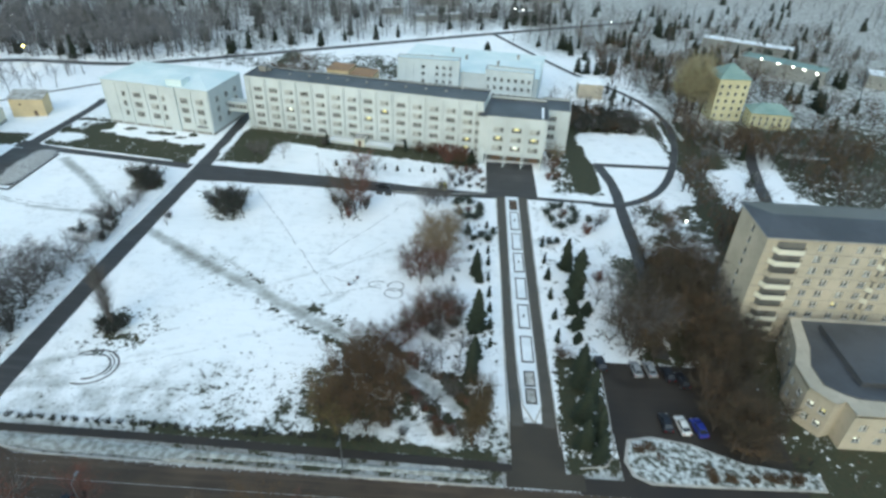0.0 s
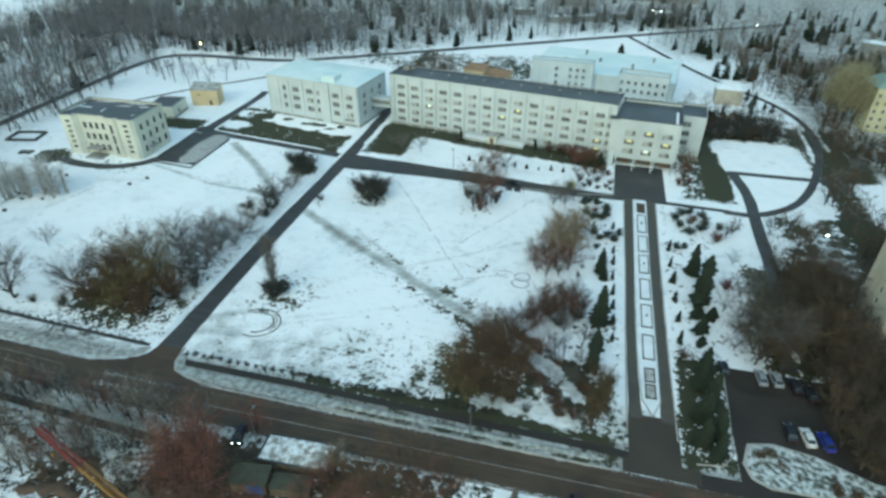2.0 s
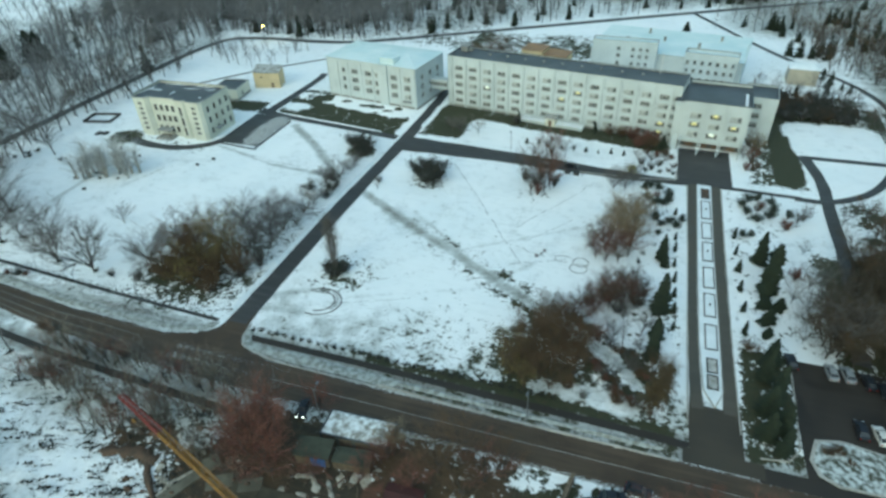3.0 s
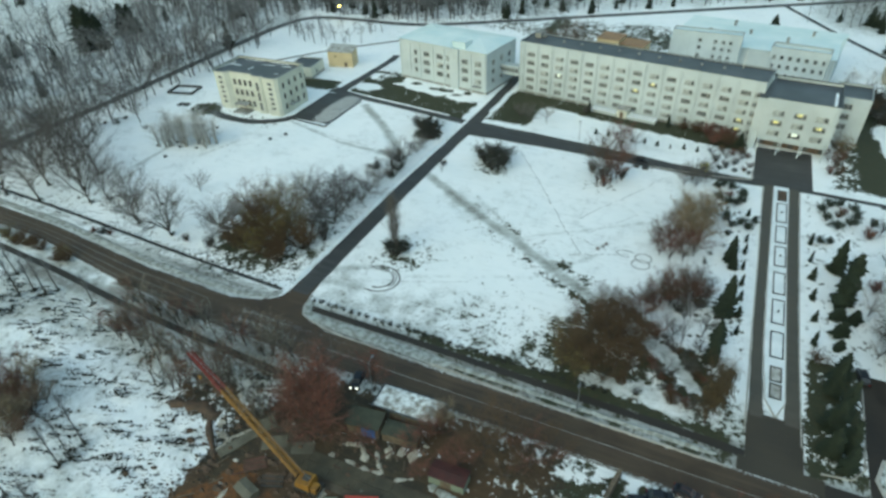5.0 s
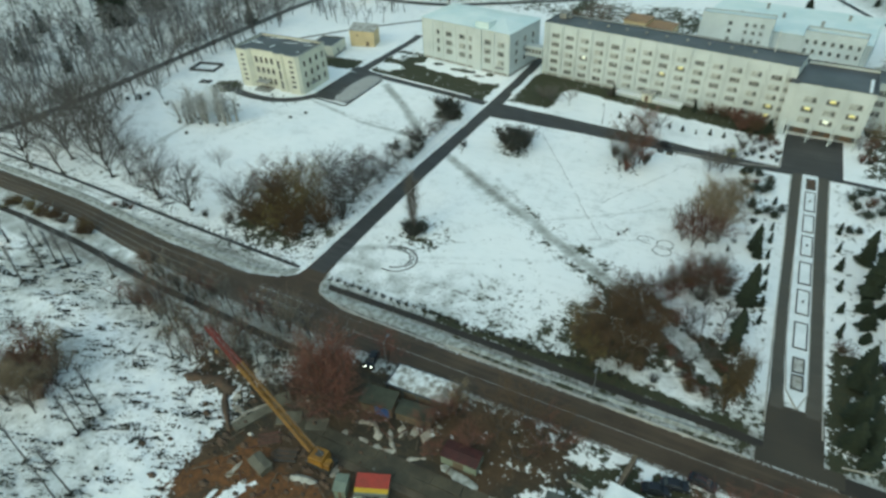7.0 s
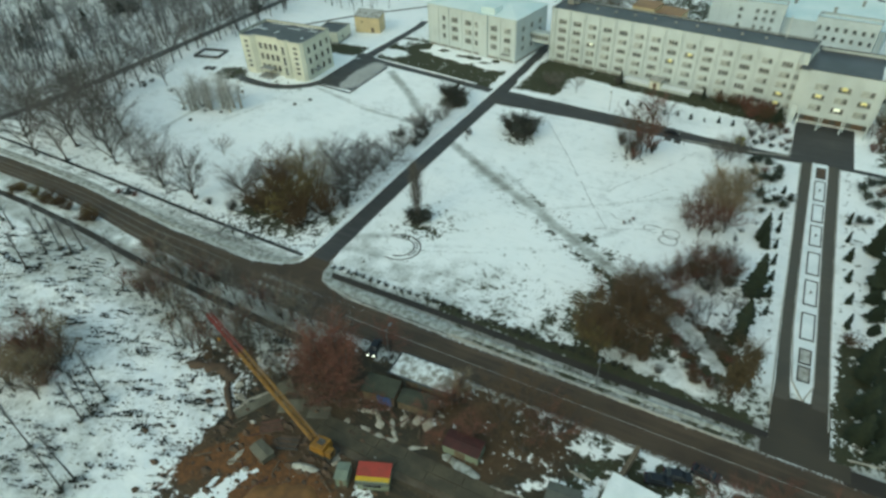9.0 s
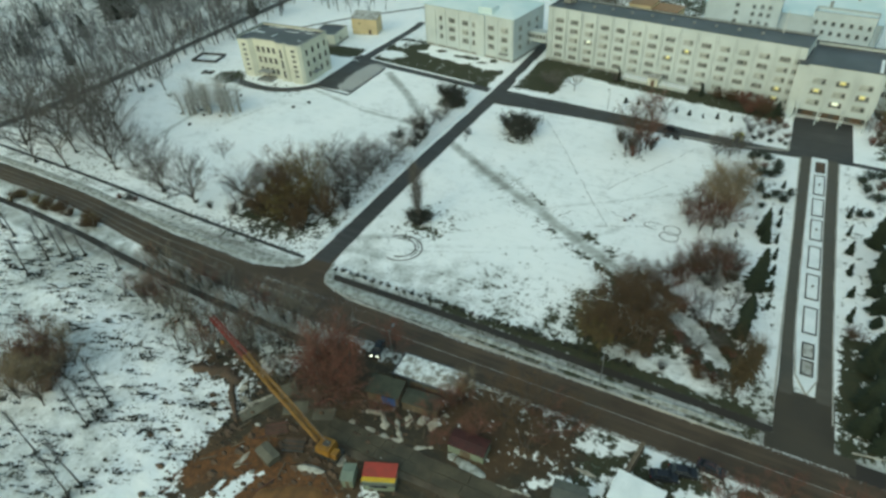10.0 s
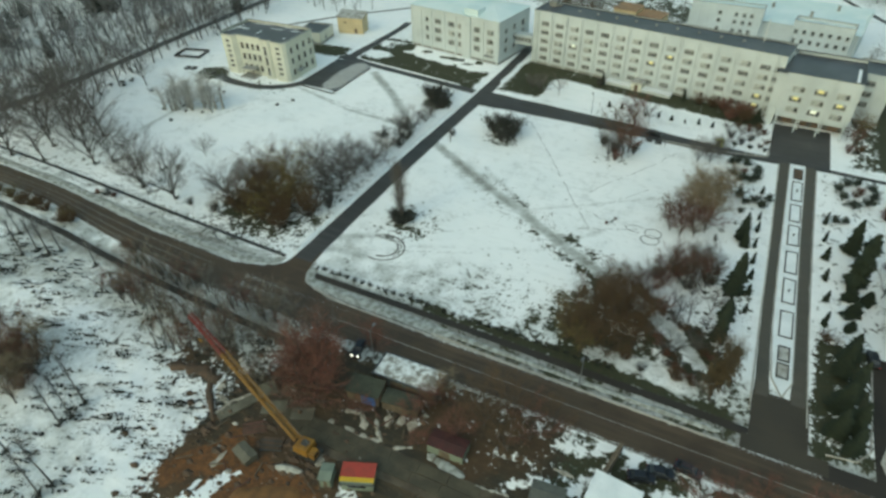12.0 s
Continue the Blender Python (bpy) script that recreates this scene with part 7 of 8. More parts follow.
# roadside and building-site trees
for x, y, h, k in ((-53, 51.5, 13, "red"), (-50, 49.5, 12, "red"), (-56, 49, 11, "red"), (-55.5, 52.5, 11, "rust"), (-50.5, 47, 11, "red"), (-49, 46.5, 8, "rust"), (-30.8, 57.6, 5, "fawnleaf"), (-30.2, 56, 5, "rust"), (-32, 54, 5, "red"), (-34, 51, 5, "red"), (-47.6, 61.2, 8, "red"), (-18, 57.5, 9, "brown"), (-14, 56, 8, "rust"), (-22, 55, 8, "brown"), (-17, 52, 8, "brown"), (-11, 59, 6, "brown"), (-25, 51, 6, "red"), (13, 56, 6, "red"), (17, 58, 6, "rust"), (21, 61, 5, "rust"), (28, 62, 5, "red"), (-78, 53, 6, "rust"), (-30, 46.5, 4, "red"), (-42, 48, 5, "red")):
    plant(k, x, y, h, "reddish bare tree by the building site", "tree", "trees by the building site")
for x, y, h in ((-156.8, 53.9, 9), (-139.4, 51.3, 10), (-137.5, 53.8, 9), (-133.5, 54.0, 10), (-132.3, 56.2, 9), (-119.9, 56.1, 8), (-138.3, 45.5, 10), (-163, 55, 9), (-170, 58, 10), (-148, 56.5, 8)):
    plant("slim", x, y, h, "slender bare tree in the snow by the road", "tree", "slender trees by the road", 0.9)
    plant("darkshrub", x + 0.5, y - 0.3, 0.9, "dark tangle at the foot of a slender tree", "shrub", "tangles by the road", 1.6)
for i in range(20):
    x = place_rnd.uniform(-176, -140)
    plant(place_rnd.choice(("brownshrub", "ochreshrub", "brownshrub")), x, 65.6 + 0.1 * (x + 158) * 0.4 + place_rnd.uniform(-1.6, 1.6), place_rnd.uniform(1.4, 3.0), "brown leafy shrub on the road's verge", "shrub", "shrubs on the road's verge", 1.4)
for x, y, h, k in ((-145.0, 77.2, 1.6, "rustshrub"), (-142.2, 77.7, 1.8, "darkshrub"), (-140.2, 78.1, 1.4, "rustshrub"), (-118.5, 64.0, 2.4, "brownshrub"), (-115.8, 63.4, 2.0, "darkshrub")):
    plant(k, x, y, h, "dark russet shrub in the verge's snow", "shrub", "shrubs on the road's verge", 1.5)
for x, y, h in ((-88.6, 28.5, 10), (-88.1, 25.4, 9.5), (-88.8, 23.6, 9), (-79.5, 15.4, 10), (-79.8, 13.4, 10), (-92, 16, 10)):
    plant("slim", x, y, h * 1.15, "slender bare tree on the weedy field", "tree", "slender trees on the field", 0.6)
    plant("darkshrub", x + 0.4, y - 0.3, 1.1, "dark tangle at the foot of a slender tree", "shrub", "tangles on the field", 1.4)
for x, y, h, k in ((-108, 28, 8, "rust"), (-104, 26, 7, "fawnleaf"), (-112, 30, 7, "rust"), (-112, 25, 8, "brown"), (-106, 22, 8, "fawnleaf"), (-102, 29, 7, "fawn"), (-114, 33, 7, "rust"), (-109, 34, 6, "fawnleaf"), (-109, 23, 6, "fawn"), (-100, 23, 7, "fawn"), (-107, 31, 6, "rust"), (-103, 32, 5, "fawn")):
    plant(k, x, y, h, "brown bush on the weedy field", "tree", "bushes on the field")


def woods(name, spots, protos, mats, label):
    """Many far trees in one mesh, kind stuff."""
    V, F, M, n = [], [], [], 0
    for x, y, h, wide, a, k in spots:
        vs, fs, mi = protos[k]
        c, s = math.cos(a), math.sin(a)
        R = np.array(((c, -s, 0), (s, c, 0), (0, 0, 1))) * np.array((wide, wide, 1.0))[:, None]
        V.append(vs @ R.T * h + np.array((x, y, -0.1)))
        F.append(fs + n)
        M.append(mi)
        n += len(vs)
    V, F, M = np.concatenate(V), np.concatenate(F), np.concatenate(M)
    me = bpy.data.meshes.new(name)
    me.vertices.add(len(V))
    me.vertices.foreach_set("co", V.astype(np.float32).reshape(-1))
    me.loops.add(F.size)
    me.loops.foreach_set("vertex_index", F.reshape(-1).astype(np.int32))
    me.polygons.add(len(F))
    me.polygons.foreach_set("loop_start", (np.arange(len(F)) * 4).astype(np.int32))
    for m in mats:
        me.materials.append(m)
    me.polygons.foreach_set("material_index", M.astype(np.int32))
    me.update(calc_edges=True)
    return tagged(new(name, me), label, "trees", kind="stuff")


def proto(bufs):
    vs, fs, mi = [], [], []
    for i, b in enumerate(bufs):
        n = len(vs)
        vs.extend(b.v)
        for f in b.f:
            if len(f) == 4:
                fs.append(tuple(n + j for j in f))
                mi.append(i)
    return np.array(vs), np.array(fs), np.array(mi)


far_protos = [proto(grow(s, 0.54, 6, 4, 4, low=0.28, cheap=True)) for s in (50, 51, 52, 53)]
spots = []
wr = random.Random(9)


def scatter(n, x0, x1, y0, y1, h0, h1, test=None, spruce=0.0):
    for _ in range(n):
        x, y = wr.uniform(x0, x1), wr.uniform(y0, y1)
        if test and not test(x, y):
            continue
        spots.append((x, y, wr.uniform(h0, h1), wr.uniform(0.9, 1.3), wr.uniform(0, 6.28), 4 if wr.random() < spruce else wr.randrange(4)))


def clear(x, y):
    d = min((Vector((x, y, 0)) - (Vector((*a, 0)).lerp(Vector((*c, 0)), t / 6))).length for a, c in zip(FOREST_ROAD + RING_ROAD, FOREST_ROAD[1:] + RING_ROAD[1:]) for t in range(7) if (a, c) != (FOREST_ROAD[-1], RING_ROAD[0]))
    return d > 5 and ((x + 306) / 20) ** 2 + ((y - 183) / 14) ** 2 > 1


scatter(640, -330, -223, 60, 280, 10.5, 15.5, clear, 0.03)
scatter(280, -520, -330, 80, 420, 11, 16, None, 0.05)
scatter(60, -216, -203, 96, 262, 10, 14, clear)
scatter(950, -330, -120, 281, 350, 10, 15, clear, 0.06)
scatter(520, -380, -60, 345, 470, 10, 15, clear, 0.12)
scatter(170, -60, 60, 385, 480, 7, 12, clear, 0.2)
scatter(650, -125, 70, 300, 420, 8, 12, lambda x, y: clear(x, y) and y > 330 + 0.56 * (x + 60), 0.08)
scatter(420, -600, 500, 480, 700, 9, 15, None, 0.25)
scatter(330, -1000, 1200, 690, 1100, 10, 16, None, 0.25)
scatter(70, 66, 140, 264, 330, 6, 10, lambda x, y: clear(x, y) and not (100 < x < 145 and 228 < y < 290), 0.2)
scatter(230, 30, 220, 335, 450, 6, 11, clear, 0.25)
scatter(200, 180, 420, 200, 480, 7, 12, None, 0.2)
scatter(80, 88, 230, 175, 300, 6, 11, lambda x, y: clear(x, y) and not (100 < x < 145 and 228 < y < 290), 0.2)
scatter(60, 40, 82, 216, 262, 4, 7, lambda x, y: clear(x, y) and y > 222 and not (46 < x < 63 and 226 < y < 244), 0.1)
scatter(70, 104, 220, 80, 180, 7, 11, None, 0.1)
scatter(36, -205, -160, 232, 262, 5, 9, clear, 0.0)
scatter(30, 76, 99, 120, 238, 6, 10, clear, 0.1)
scatter(30, 42, 76, 224, 254, 3, 5.5, lambda x, y: clear(x, y) and not (46 < x < 63 and 226 < y < 244), 0.0)
for cx, cy, n in ((70, 300, 7), (92, 318, 8), (112, 300, 6), (130, 330, 9), (60, 345, 6), (88, 360, 8), (160, 340, 7), (120, 380, 9), (40, 395, 6), (180, 300, 6), (100, 280, 5), (150, 265, 6)):
    for _ in range(n):
        spots.append((cx + wr.gauss(0, 6), cy + wr.gauss(0, 5), wr.uniform(7, 12), 1.1, wr.uniform(0, 6.28), 4))
scrub = [[], [], []]
for i in range(190):
    x = wr.uniform(-112, -56)
    y = wr.uniform(44, 60.4) if x > -92 else wr.uniform(50, 60.6)
    if 55 < y < 58.6:
        y += 3.4
    scrub[(0, 1, 1, 2, 2)[i % 5]].append((x, y, wr.uniform(4.0, 8.5), wr.uniform(0.8, 1.1), wr.uniform(0, 6.28), wr.randrange(3)))
for nm, sp, mat, lab in zip(("red_scrub", "fawn_scrub", "grey_scrub"), scrub, (REDTWIG, FAWNTWIG, PALEGREYTWIG), ("reddish bare roadside scrub", "fawn bare roadside scrub", "grey bare roadside scrub")):
    woods(nm, sp, [proto(fork(q, 5, 6, 7, 0.42, 0.2)) for q in (91, 92, 93)], (BARK, mat), lab)
brown_spots = []
for n, x0, x1, y0, y1, h0, h1 in ((150, 66, 150, 262, 335, 6, 10), (110, 89, 200, 196, 262, 6, 10), (80, 88, 150, 178, 226, 5, 9), (30, 42, 78, 226, 252, 3, 6), (110, 76, 92, 116, 240, 7, 11), (60, 100, 116, 205, 236, 5, 9), (120, 114, 200, 110, 235, 6, 10), (110, 66, 220, 300, 400, 6, 10)):
    for _ in range(n):
        x, y = wr.uniform(x0, x1), wr.uniform(y0, y1)
        if clear(x, y) and not (50 < x < 70 and 250 < y < 268) and not (102 < x < 136 and 226 < y < 262) and not (86 < x < 116 and 165 < y < 205):
            brown_spots.append((x, y, wr.uniform(h0, h1), wr.uniform(0.9, 1.3), wr.uniform(0, 6.28), wr.randrange(3)))
woods("brown_woods", brown_spots, [proto(fork(q, 4, 5, 3, 0.5, leaves=90, leaf=0.58)) for q in (81, 82, 83)], (BARK, DARKTWIG, OLIVELEAF), "brown winter trees with withered leaves")
far_spots = [q for q in spots if q[1] > 340 or q[0] < -300]
spots = [q for q in spots if q[1] <= 340 and q[0] >= -300]
# the woods' haze lies in the grey of bark and twigs
woods("far_woods", [(*q[:5], q[5] % 2) for q in far_spots if q[5] < 4], [proto(grow(s, 0.5, 6, 3, 3, low=0.25, cheap=True)) for s in (60, 61)], (HAZEBARK, HAZETWIG), "far winter woods with haze grey in their colour")
woods("woodland", [q for q in spots if q[5] < 4], far_protos, (HAZEBARK, HAZETWIG), "bare dark winter woodland on snow")
conif = [s for s in spots + far_spots if s[5] == 4]
woods("far_conifers", [(x + 2, y, h * 0.8, 1.1, a, i % 2) for i, (x, y, h, w, a, k) in enumerate(conif)], [proto(conifer(s, 12, 0.22, 0.9)) for s in (55, 56)], (BARK, NEEDLE), "dark conifers among the bare woods")
for x, y, h in ((-283.5, 191.5, 20), (-287.5, 191.0, 21), (-280.5, 194.0, 18), (-288.5, 215, 17), (-285.5, 217, 15)):
    plant("spruce", x, y, h, "broad dark spruce standing over the wood", "tree", "", 1.5)
for x, y, h in ((16, 318, 8), (60, 330, 6), (66, 322, 5)):
    plant("spruce", x, y, h, "dark spruce in a snowy field", "tree", "spruces in the field", 1.5)


# weeds and tufts on the field, clipped hedge along the pavement
def tufts(name, spots, mat, label, category):
    b = Buf()
    tr = random.Random(3)
    for x, y, r, h in spots:
        for i in range(12):
            a = tr.uniform(0, 6.28)
            u, v = tr.gauss(0, r * 1.35), tr.gauss(0, r * 0.16)
            p = Vector((x + u * 0.94 - v * 0.34, y + u * 0.34 + v * 0.94, -0.12))
            q = p + Vector((math.cos(a) * r * 0.5, math.sin(a) * r * 0.5, h * tr.uniform(0.4, 1.0)))
            s = Vector((-math.sin(a), math.cos(a), 0)) * r * tr.uniform(0.14, 0.32)
            b.quad(p - s, p + s, q + s * 0.5, q - s * 0.5)
    return solid(name, b, mat, label, category, kind="stuff")


ws = []
for _ in range(6400):
    x, y = wr.uniform(-170, -62), wr.uniform(-15, 56)
    n = noise.noise((x * 0.16, y * 0.16, 4.0)) + 0.6 * noise.noise((x * 0.5, y * 0.5, 9.0))
    if n > -0.16 and x < -66 + 0.1 * y:
        r = 0.14 + 0.8 * wr.random() ** 3
        ws.append((x, y, r, 0.12 + r * 0.3))
tufts("weeds", ws, WEED, "dark clumps of dead weeds in the snow", "weeds")
ws = []
for _ in range(1500):
    x, y = wr.uniform(-72, 14), 76 + abs(wr.gauss(0, 8))
    if wr.random() < 0.25 + 0.5 * (x + 72) / 86:
        r = wr.uniform(0.08, 0.24)
        ws.append((x, y, r, r * 0.6))
for _ in range(420):
    f = wr.uniform(0.2, 1.0) * (len(WORN_PATH) - 2)
    a, c = WORN_PATH[int(f)], WORN_PATH[int(f) + 1]
    f -= int(f)
    side = wr.choice((-1, 1)) * (2.0 + abs(wr.gauss(0, 1.8)))
    r = wr.uniform(0.1, 0.3)
    ws.append((a[0] + (c[0] - a[0]) * f + 0.5 * side, a[1] + (c[1] - a[1]) * f + 0.85 * side, r, r * 0.7))
for _ in range(700):
    r = wr.uniform(0.12, 0.4)
    ws.append((wr.uniform(-112, -81), wr.uniform(79, 128), r, r))
for _ in range(1300):
    x, r = wr.uniform(-205, -84), wr.uniform(0.1, 0.32)
    ws.append((x, 80.5 - 0.052 * (x + 168) * 0.95 + wr.gauss(0, 2.6), r, r * 0.7))
for _ in range(500):
    r = wr.uniform(0.15, 0.4)
    ws.append((wr.uniform(38, 70), wr.uniform(72, 80.5), r, r))
tufts("grass_tufts", ws, WEED, "tufts of withered grass in the snow", "grass")


def hedge_bush(x, y, h, w, kind="shrub"):
    return plant(kind, x, y, h, "small clipped dark hedge bush in a row", "shrub", "hedge along the pavement", w)


for i in range(34):
    hedge_bush(-72.4 + i * 2.0, 76.9 - 0.012 * i + place_rnd.uniform(-0.2, 0.2), place_rnd.uniform(0.8, 1.1), 1.3 if i < 12 else 1.4, "darkshrub")
for i in range(42):
    hedge_bush(-168 + i * 2.05, 81.9 - 0.052 * i * 1.9 + place_rnd.uniform(-0.2, 0.2), place_rnd.uniform(0.6, 0.9), 1.1)


# ---- vehicles ----
def paint(name, c, rough=0.3):
    return surface(name, c, tuple(v * 0.85 for v in c), 0.8, rough, fine=3, bumpy=0, grime=0.3)


TYRE = surface("black_tyre", (0.02, 0.02, 0.02), (0.03, 0.03, 0.03), 4, 0.8)
RIM = surface("grey_rim", (0.35, 0.35, 0.36), (0.25, 0.25, 0.26), 4, 0.4, metal=0.8)
CARGLASS = surface("dark_car_glass", (0.02, 0.024, 0.03), (0.03, 0.034, 0.04), 1, 0.08, bumpy=0)
HEADLIGHT = surface("clear_headlight", (0.6, 0.62, 0.62), (0.5, 0.5, 0.5), 3, 0.15, bumpy=0)
HEADLIT = glow("headlight_on", (1.0, 0.97, 0.88), 4.5)
TAIL = surface("red_tail_light", (0.30, 0.02, 0.015), (0.25, 0.02, 0.015), 3, 0.2, bumpy=0)


def car(x, y, rz, mat, label, lights_on=False, estate=False):
    """A parked car, nose towards its own +x."""
    t = thing("car", x, y, 0.02, rz, label, "car", "parked cars")
    low = [(-2.15, 0.30), (-2.2, 0.62), (-2.1, 0.88), (-1.2, 0.93), (1.0, 0.92), (1.75, 0.82), (2.1, 0.66), (2.15, 0.34), (1.75, 0.24), (-1.8, 0.24)]
    b = Buf()
    k = len(low)
    for w in (-0.86, -0.80, 0.80, 0.86):
        inner = abs(w) < 0.85
        b.v.extend((px * (1 if inner else 0.985), w, pz + (0.02 if inner and pz > 0.6 else 0) + (0.03 if not inner and pz < 0.3 else 0)) for px, pz in low)
    for r in range(3):
        for i in range(k):
            j = (i + 1) % k
            b.f.append((r * k + i, r * k + j, (r + 1) * k + j, (r + 1) * k + i))
    b.f.append(tuple(range(k)))
    b.f.append(tuple(range(4 * k - 1, 3 * k - 1, -1)))
    rounded(part("body", b, mat, t), 0.04)
    top = [(-2.0 if estate else -1.75, 0.9), (-1.75 if estate else -1.15, 1.42), (0.35, 1.45), (1.15, 0.9)]
    g = Buf()
    g.v = [(p[0], sgn * (0.78 if p[1] < 1 else 0.62), p[1]) for sgn in (-1, 1) for p in top]
    g.f = [(0, 3, 2, 1), (4, 5, 6, 7), (0, 1, 5, 4), (1, 2, 6, 5), (2, 3, 7, 6), (0, 4, 7, 3)]
    part("glasshouse", g, CARGLASS, t, "dark glazing")
    r = Buf()
    r.box(top[1][0] - 0.05, 0.42, -0.63, 0.63, 1.42, 1.49)
    rounded(part("car_roof", r, mat, t), 0.03)
    for sgn in (-1, 1):
        for a, c in ((top[0], top[1]), (top[2], top[3]), ((-0.4, 0.9), (-0.45, 1.44))):
            p = Buf()
            p.tube((a[0], sgn * (0.79 if a[1] < 1 else 0.63), a[1]), (c[0], sgn * (0.79 if c[1] < 1 else 0.63), c[1]), 0.045, 0.045, 4)
            part("pillar", p, mat, t)
    for wx in (-1.35, 1.35):
        for sgn in (-1, 1):
            w = Buf()
            w.tube((wx, sgn * 0.68, 0.31), (wx, sgn * 0.88, 0.31), 0.31, 0.31, 14)
            wheel = part("wheel", w, TYRE, t, "black tyre")
            w = Buf()
            w.tube((wx, sgn * 0.87, 0.31), (wx, sgn * 0.90, 0.31), 0.19, 0.17, 10)
            part("rim", w, RIM, wheel)
    for sgn in (-1, 1):
        h = Buf()
        h.box(2.02, 2.16, sgn * 0.62 - 0.16, sgn * 0.62 + 0.16, 0.58, 0.74)
        part("headlight", h, HEADLIT if lights_on else HEADLIGHT, t)
        h = Buf()
        h.box(-2.2, -2.1, sgn * 0.66 - 0.13, sgn * 0.66 + 0.13, 0.62, 0.84)
        part("tail_light", h, TAIL, t)
    return t


WHITEPAINT, DARKPAINT, BLUEPAINT, SILVER = paint("white_paint", (0.72, 0.73, 0.72)), paint("black_paint", (0.018, 0.02, 0.026)), paint("blue_paint", (0.03, 0.05, 0.32)), paint("silver_paint", (0.30, 0.32, 0.34))
car(49.3, 84.2, 97, WHITEPAINT, "white parked car with dark windows")
car(46.4, 84.6, 92, DARKPAINT, "black parked car beside a white one")
car(52.2, 83.9, 100, BLUEPAINT, "bright blue parked car")
car(43.9, 98.0, 95, SILVER, "snow-dusted grey parked car")
car(46.7, 98.2, 98, SILVER, "snow-dusted grey parked car")
car(50.0, 97.2, 100, DARKPAINT, "dark parked car with snow on it")
car(52.4, 95.6, 100, DARKPAINT, "dark parked car at the row's end")
car(37.0, 99.0, 95, DARKPAINT, "dark parked car by the hedge")
car(4.0, 56.9, 15, DARKPAINT, "black car parked by the road")
car(10.3, 61.2, -8, DARKPAINT, "black car parked by the road")
car(6.5, 58.9, 12, DARKPAINT, "black car parked by the road")
car(-50.6, 60.3, -78, DARKPAINT, "dark car with its headlights on", True)
car(-25.0, 171.2, -6, SILVER, "small grey car on the drive", False)
car(-17.0, 170.6, -5, DARKPAINT, "small dark car on the drive", False)
for x, y in ((-17.5, 166.6), (-14.8, 166.2)):
    k = Buf()
    k.box(-0.9, 0.9, -0.5, 0.5, -0.1, 0.7)
    o = solid("concrete_block", k, DARKKERB, "dark block standing in the snow", "block", "blocks by the drive")
    o.matrix_basis = pose(x, y, 0, 0, 0, -4)

# planted island in the car park
isl = thing("traffic_island", 0, 0, 0, 0, "kerbed island of patchy snow and weeds", "island")
outline = [(37.2, 76.0), (38.2, 73.0), (41.0, 71.6), (52, 71.8), (70, 72.4), (70, 75.5), (58, 77.0), (50, 80.4), (43, 81.6), (38.6, 80.6)]
k = Buf()
k.prism(outline, -0.05, 0.16)
part("kerb", k, KERB, isl)
k = Buf()
k.prism([(53 + (p[0] - 53) * 0.965, 76 + (p[1] - 76) * 0.9) for p in outline], 0.1, 0.22)
isl_top = part("planting", k, None, isl)
isl_top.data.materials[0] = ISLANDTOP
for i in range(16):
    x = place_rnd.uniform(40, 66)
    plant("brownshrub", x, place_rnd.uniform(73.2, 79.4 if x < 50 else 75.4), place_rnd.uniform(0.8, 1.6), "low brown shrub on the island", "shrub", "shrubs on the island", 1.5)

# ---- lamps ----
LAMPWHITE, LAMPAMBER = glow("street_lamp_white", (1.0, 0.96, 0.85), 8.0), glow("street_lamp_amber", (1.0, 0.62, 0.12), 16.0)
STEEL = surface("galvanised_steel", (0.25, 0.26, 0.27), (0.18, 0.19, 0.20), 2.0, 0.5, metal=0.6)


def street_lamp(x, y, h, rz, head, label, size=0.5):
    t = thing("street_lamp", x, y, 0, rz, label, "street lamp", "street lamps")
    k = Buf()
    k.tube((0, 0, -0.2), (0, 0, h), 0.11, 0.06, 8)
    part("pole", k, STEEL, t)
    k = Buf()
    k.tube((0, 0, h - 0.05), (1.3, 0, h + 0.3), 0.05, 0.04, 6)
    part("arm", k, STEEL, t)
    k = Buf()
    k.box(1.1, 1.1 + size * 1.6, -size * 0.4, size * 0.4, h + 0.25, h + 0.42)
    part("lamp_head", k, head or STEEL, t, "lit lamp head" if head else "")
    return t


street_lamp(-190.5, 270, 8, -60, LAMPAMBER, "street lamp lit amber by the wood", 1.2)
street_lamp(-231.6, 325.3, 8, -60, LAMPWHITE, "street lamp lit white in the wood", 1.6)
street_lamp(66.9, 146.0, 8, 200, LAMPWHITE, "street lamp lit white by the walk", 0.4)
street_lamp(-46.6, 59.4, 8, 90, None, "street lamp by the road, unlit")
street_lamp(-100, 74.6, 8, -90, None, "street lamp by the road, unlit")
street_lamp(-10, 70.6, 8, -90, None, "street lamp by the road, unlit")
street_lamp(-38, 177.5, 7, -90, None, "street lamp by the drive, unlit")
for x, y, s in ((33.3, 394, 0.8), (38.0, 393, 0.8), (87.0, 371, 0.8), (147, 308, 0.9), (152, 301, 0.9), (157, 296.5, 0.9), (160, 292, 0.9), (163.5, 287, 0.9), (-20, 520, 1.2), (-160, 520, 1.2)):
    street_lamp(x, y, 9, -90, LAMPWHITE, "far street lamp lit white", s)

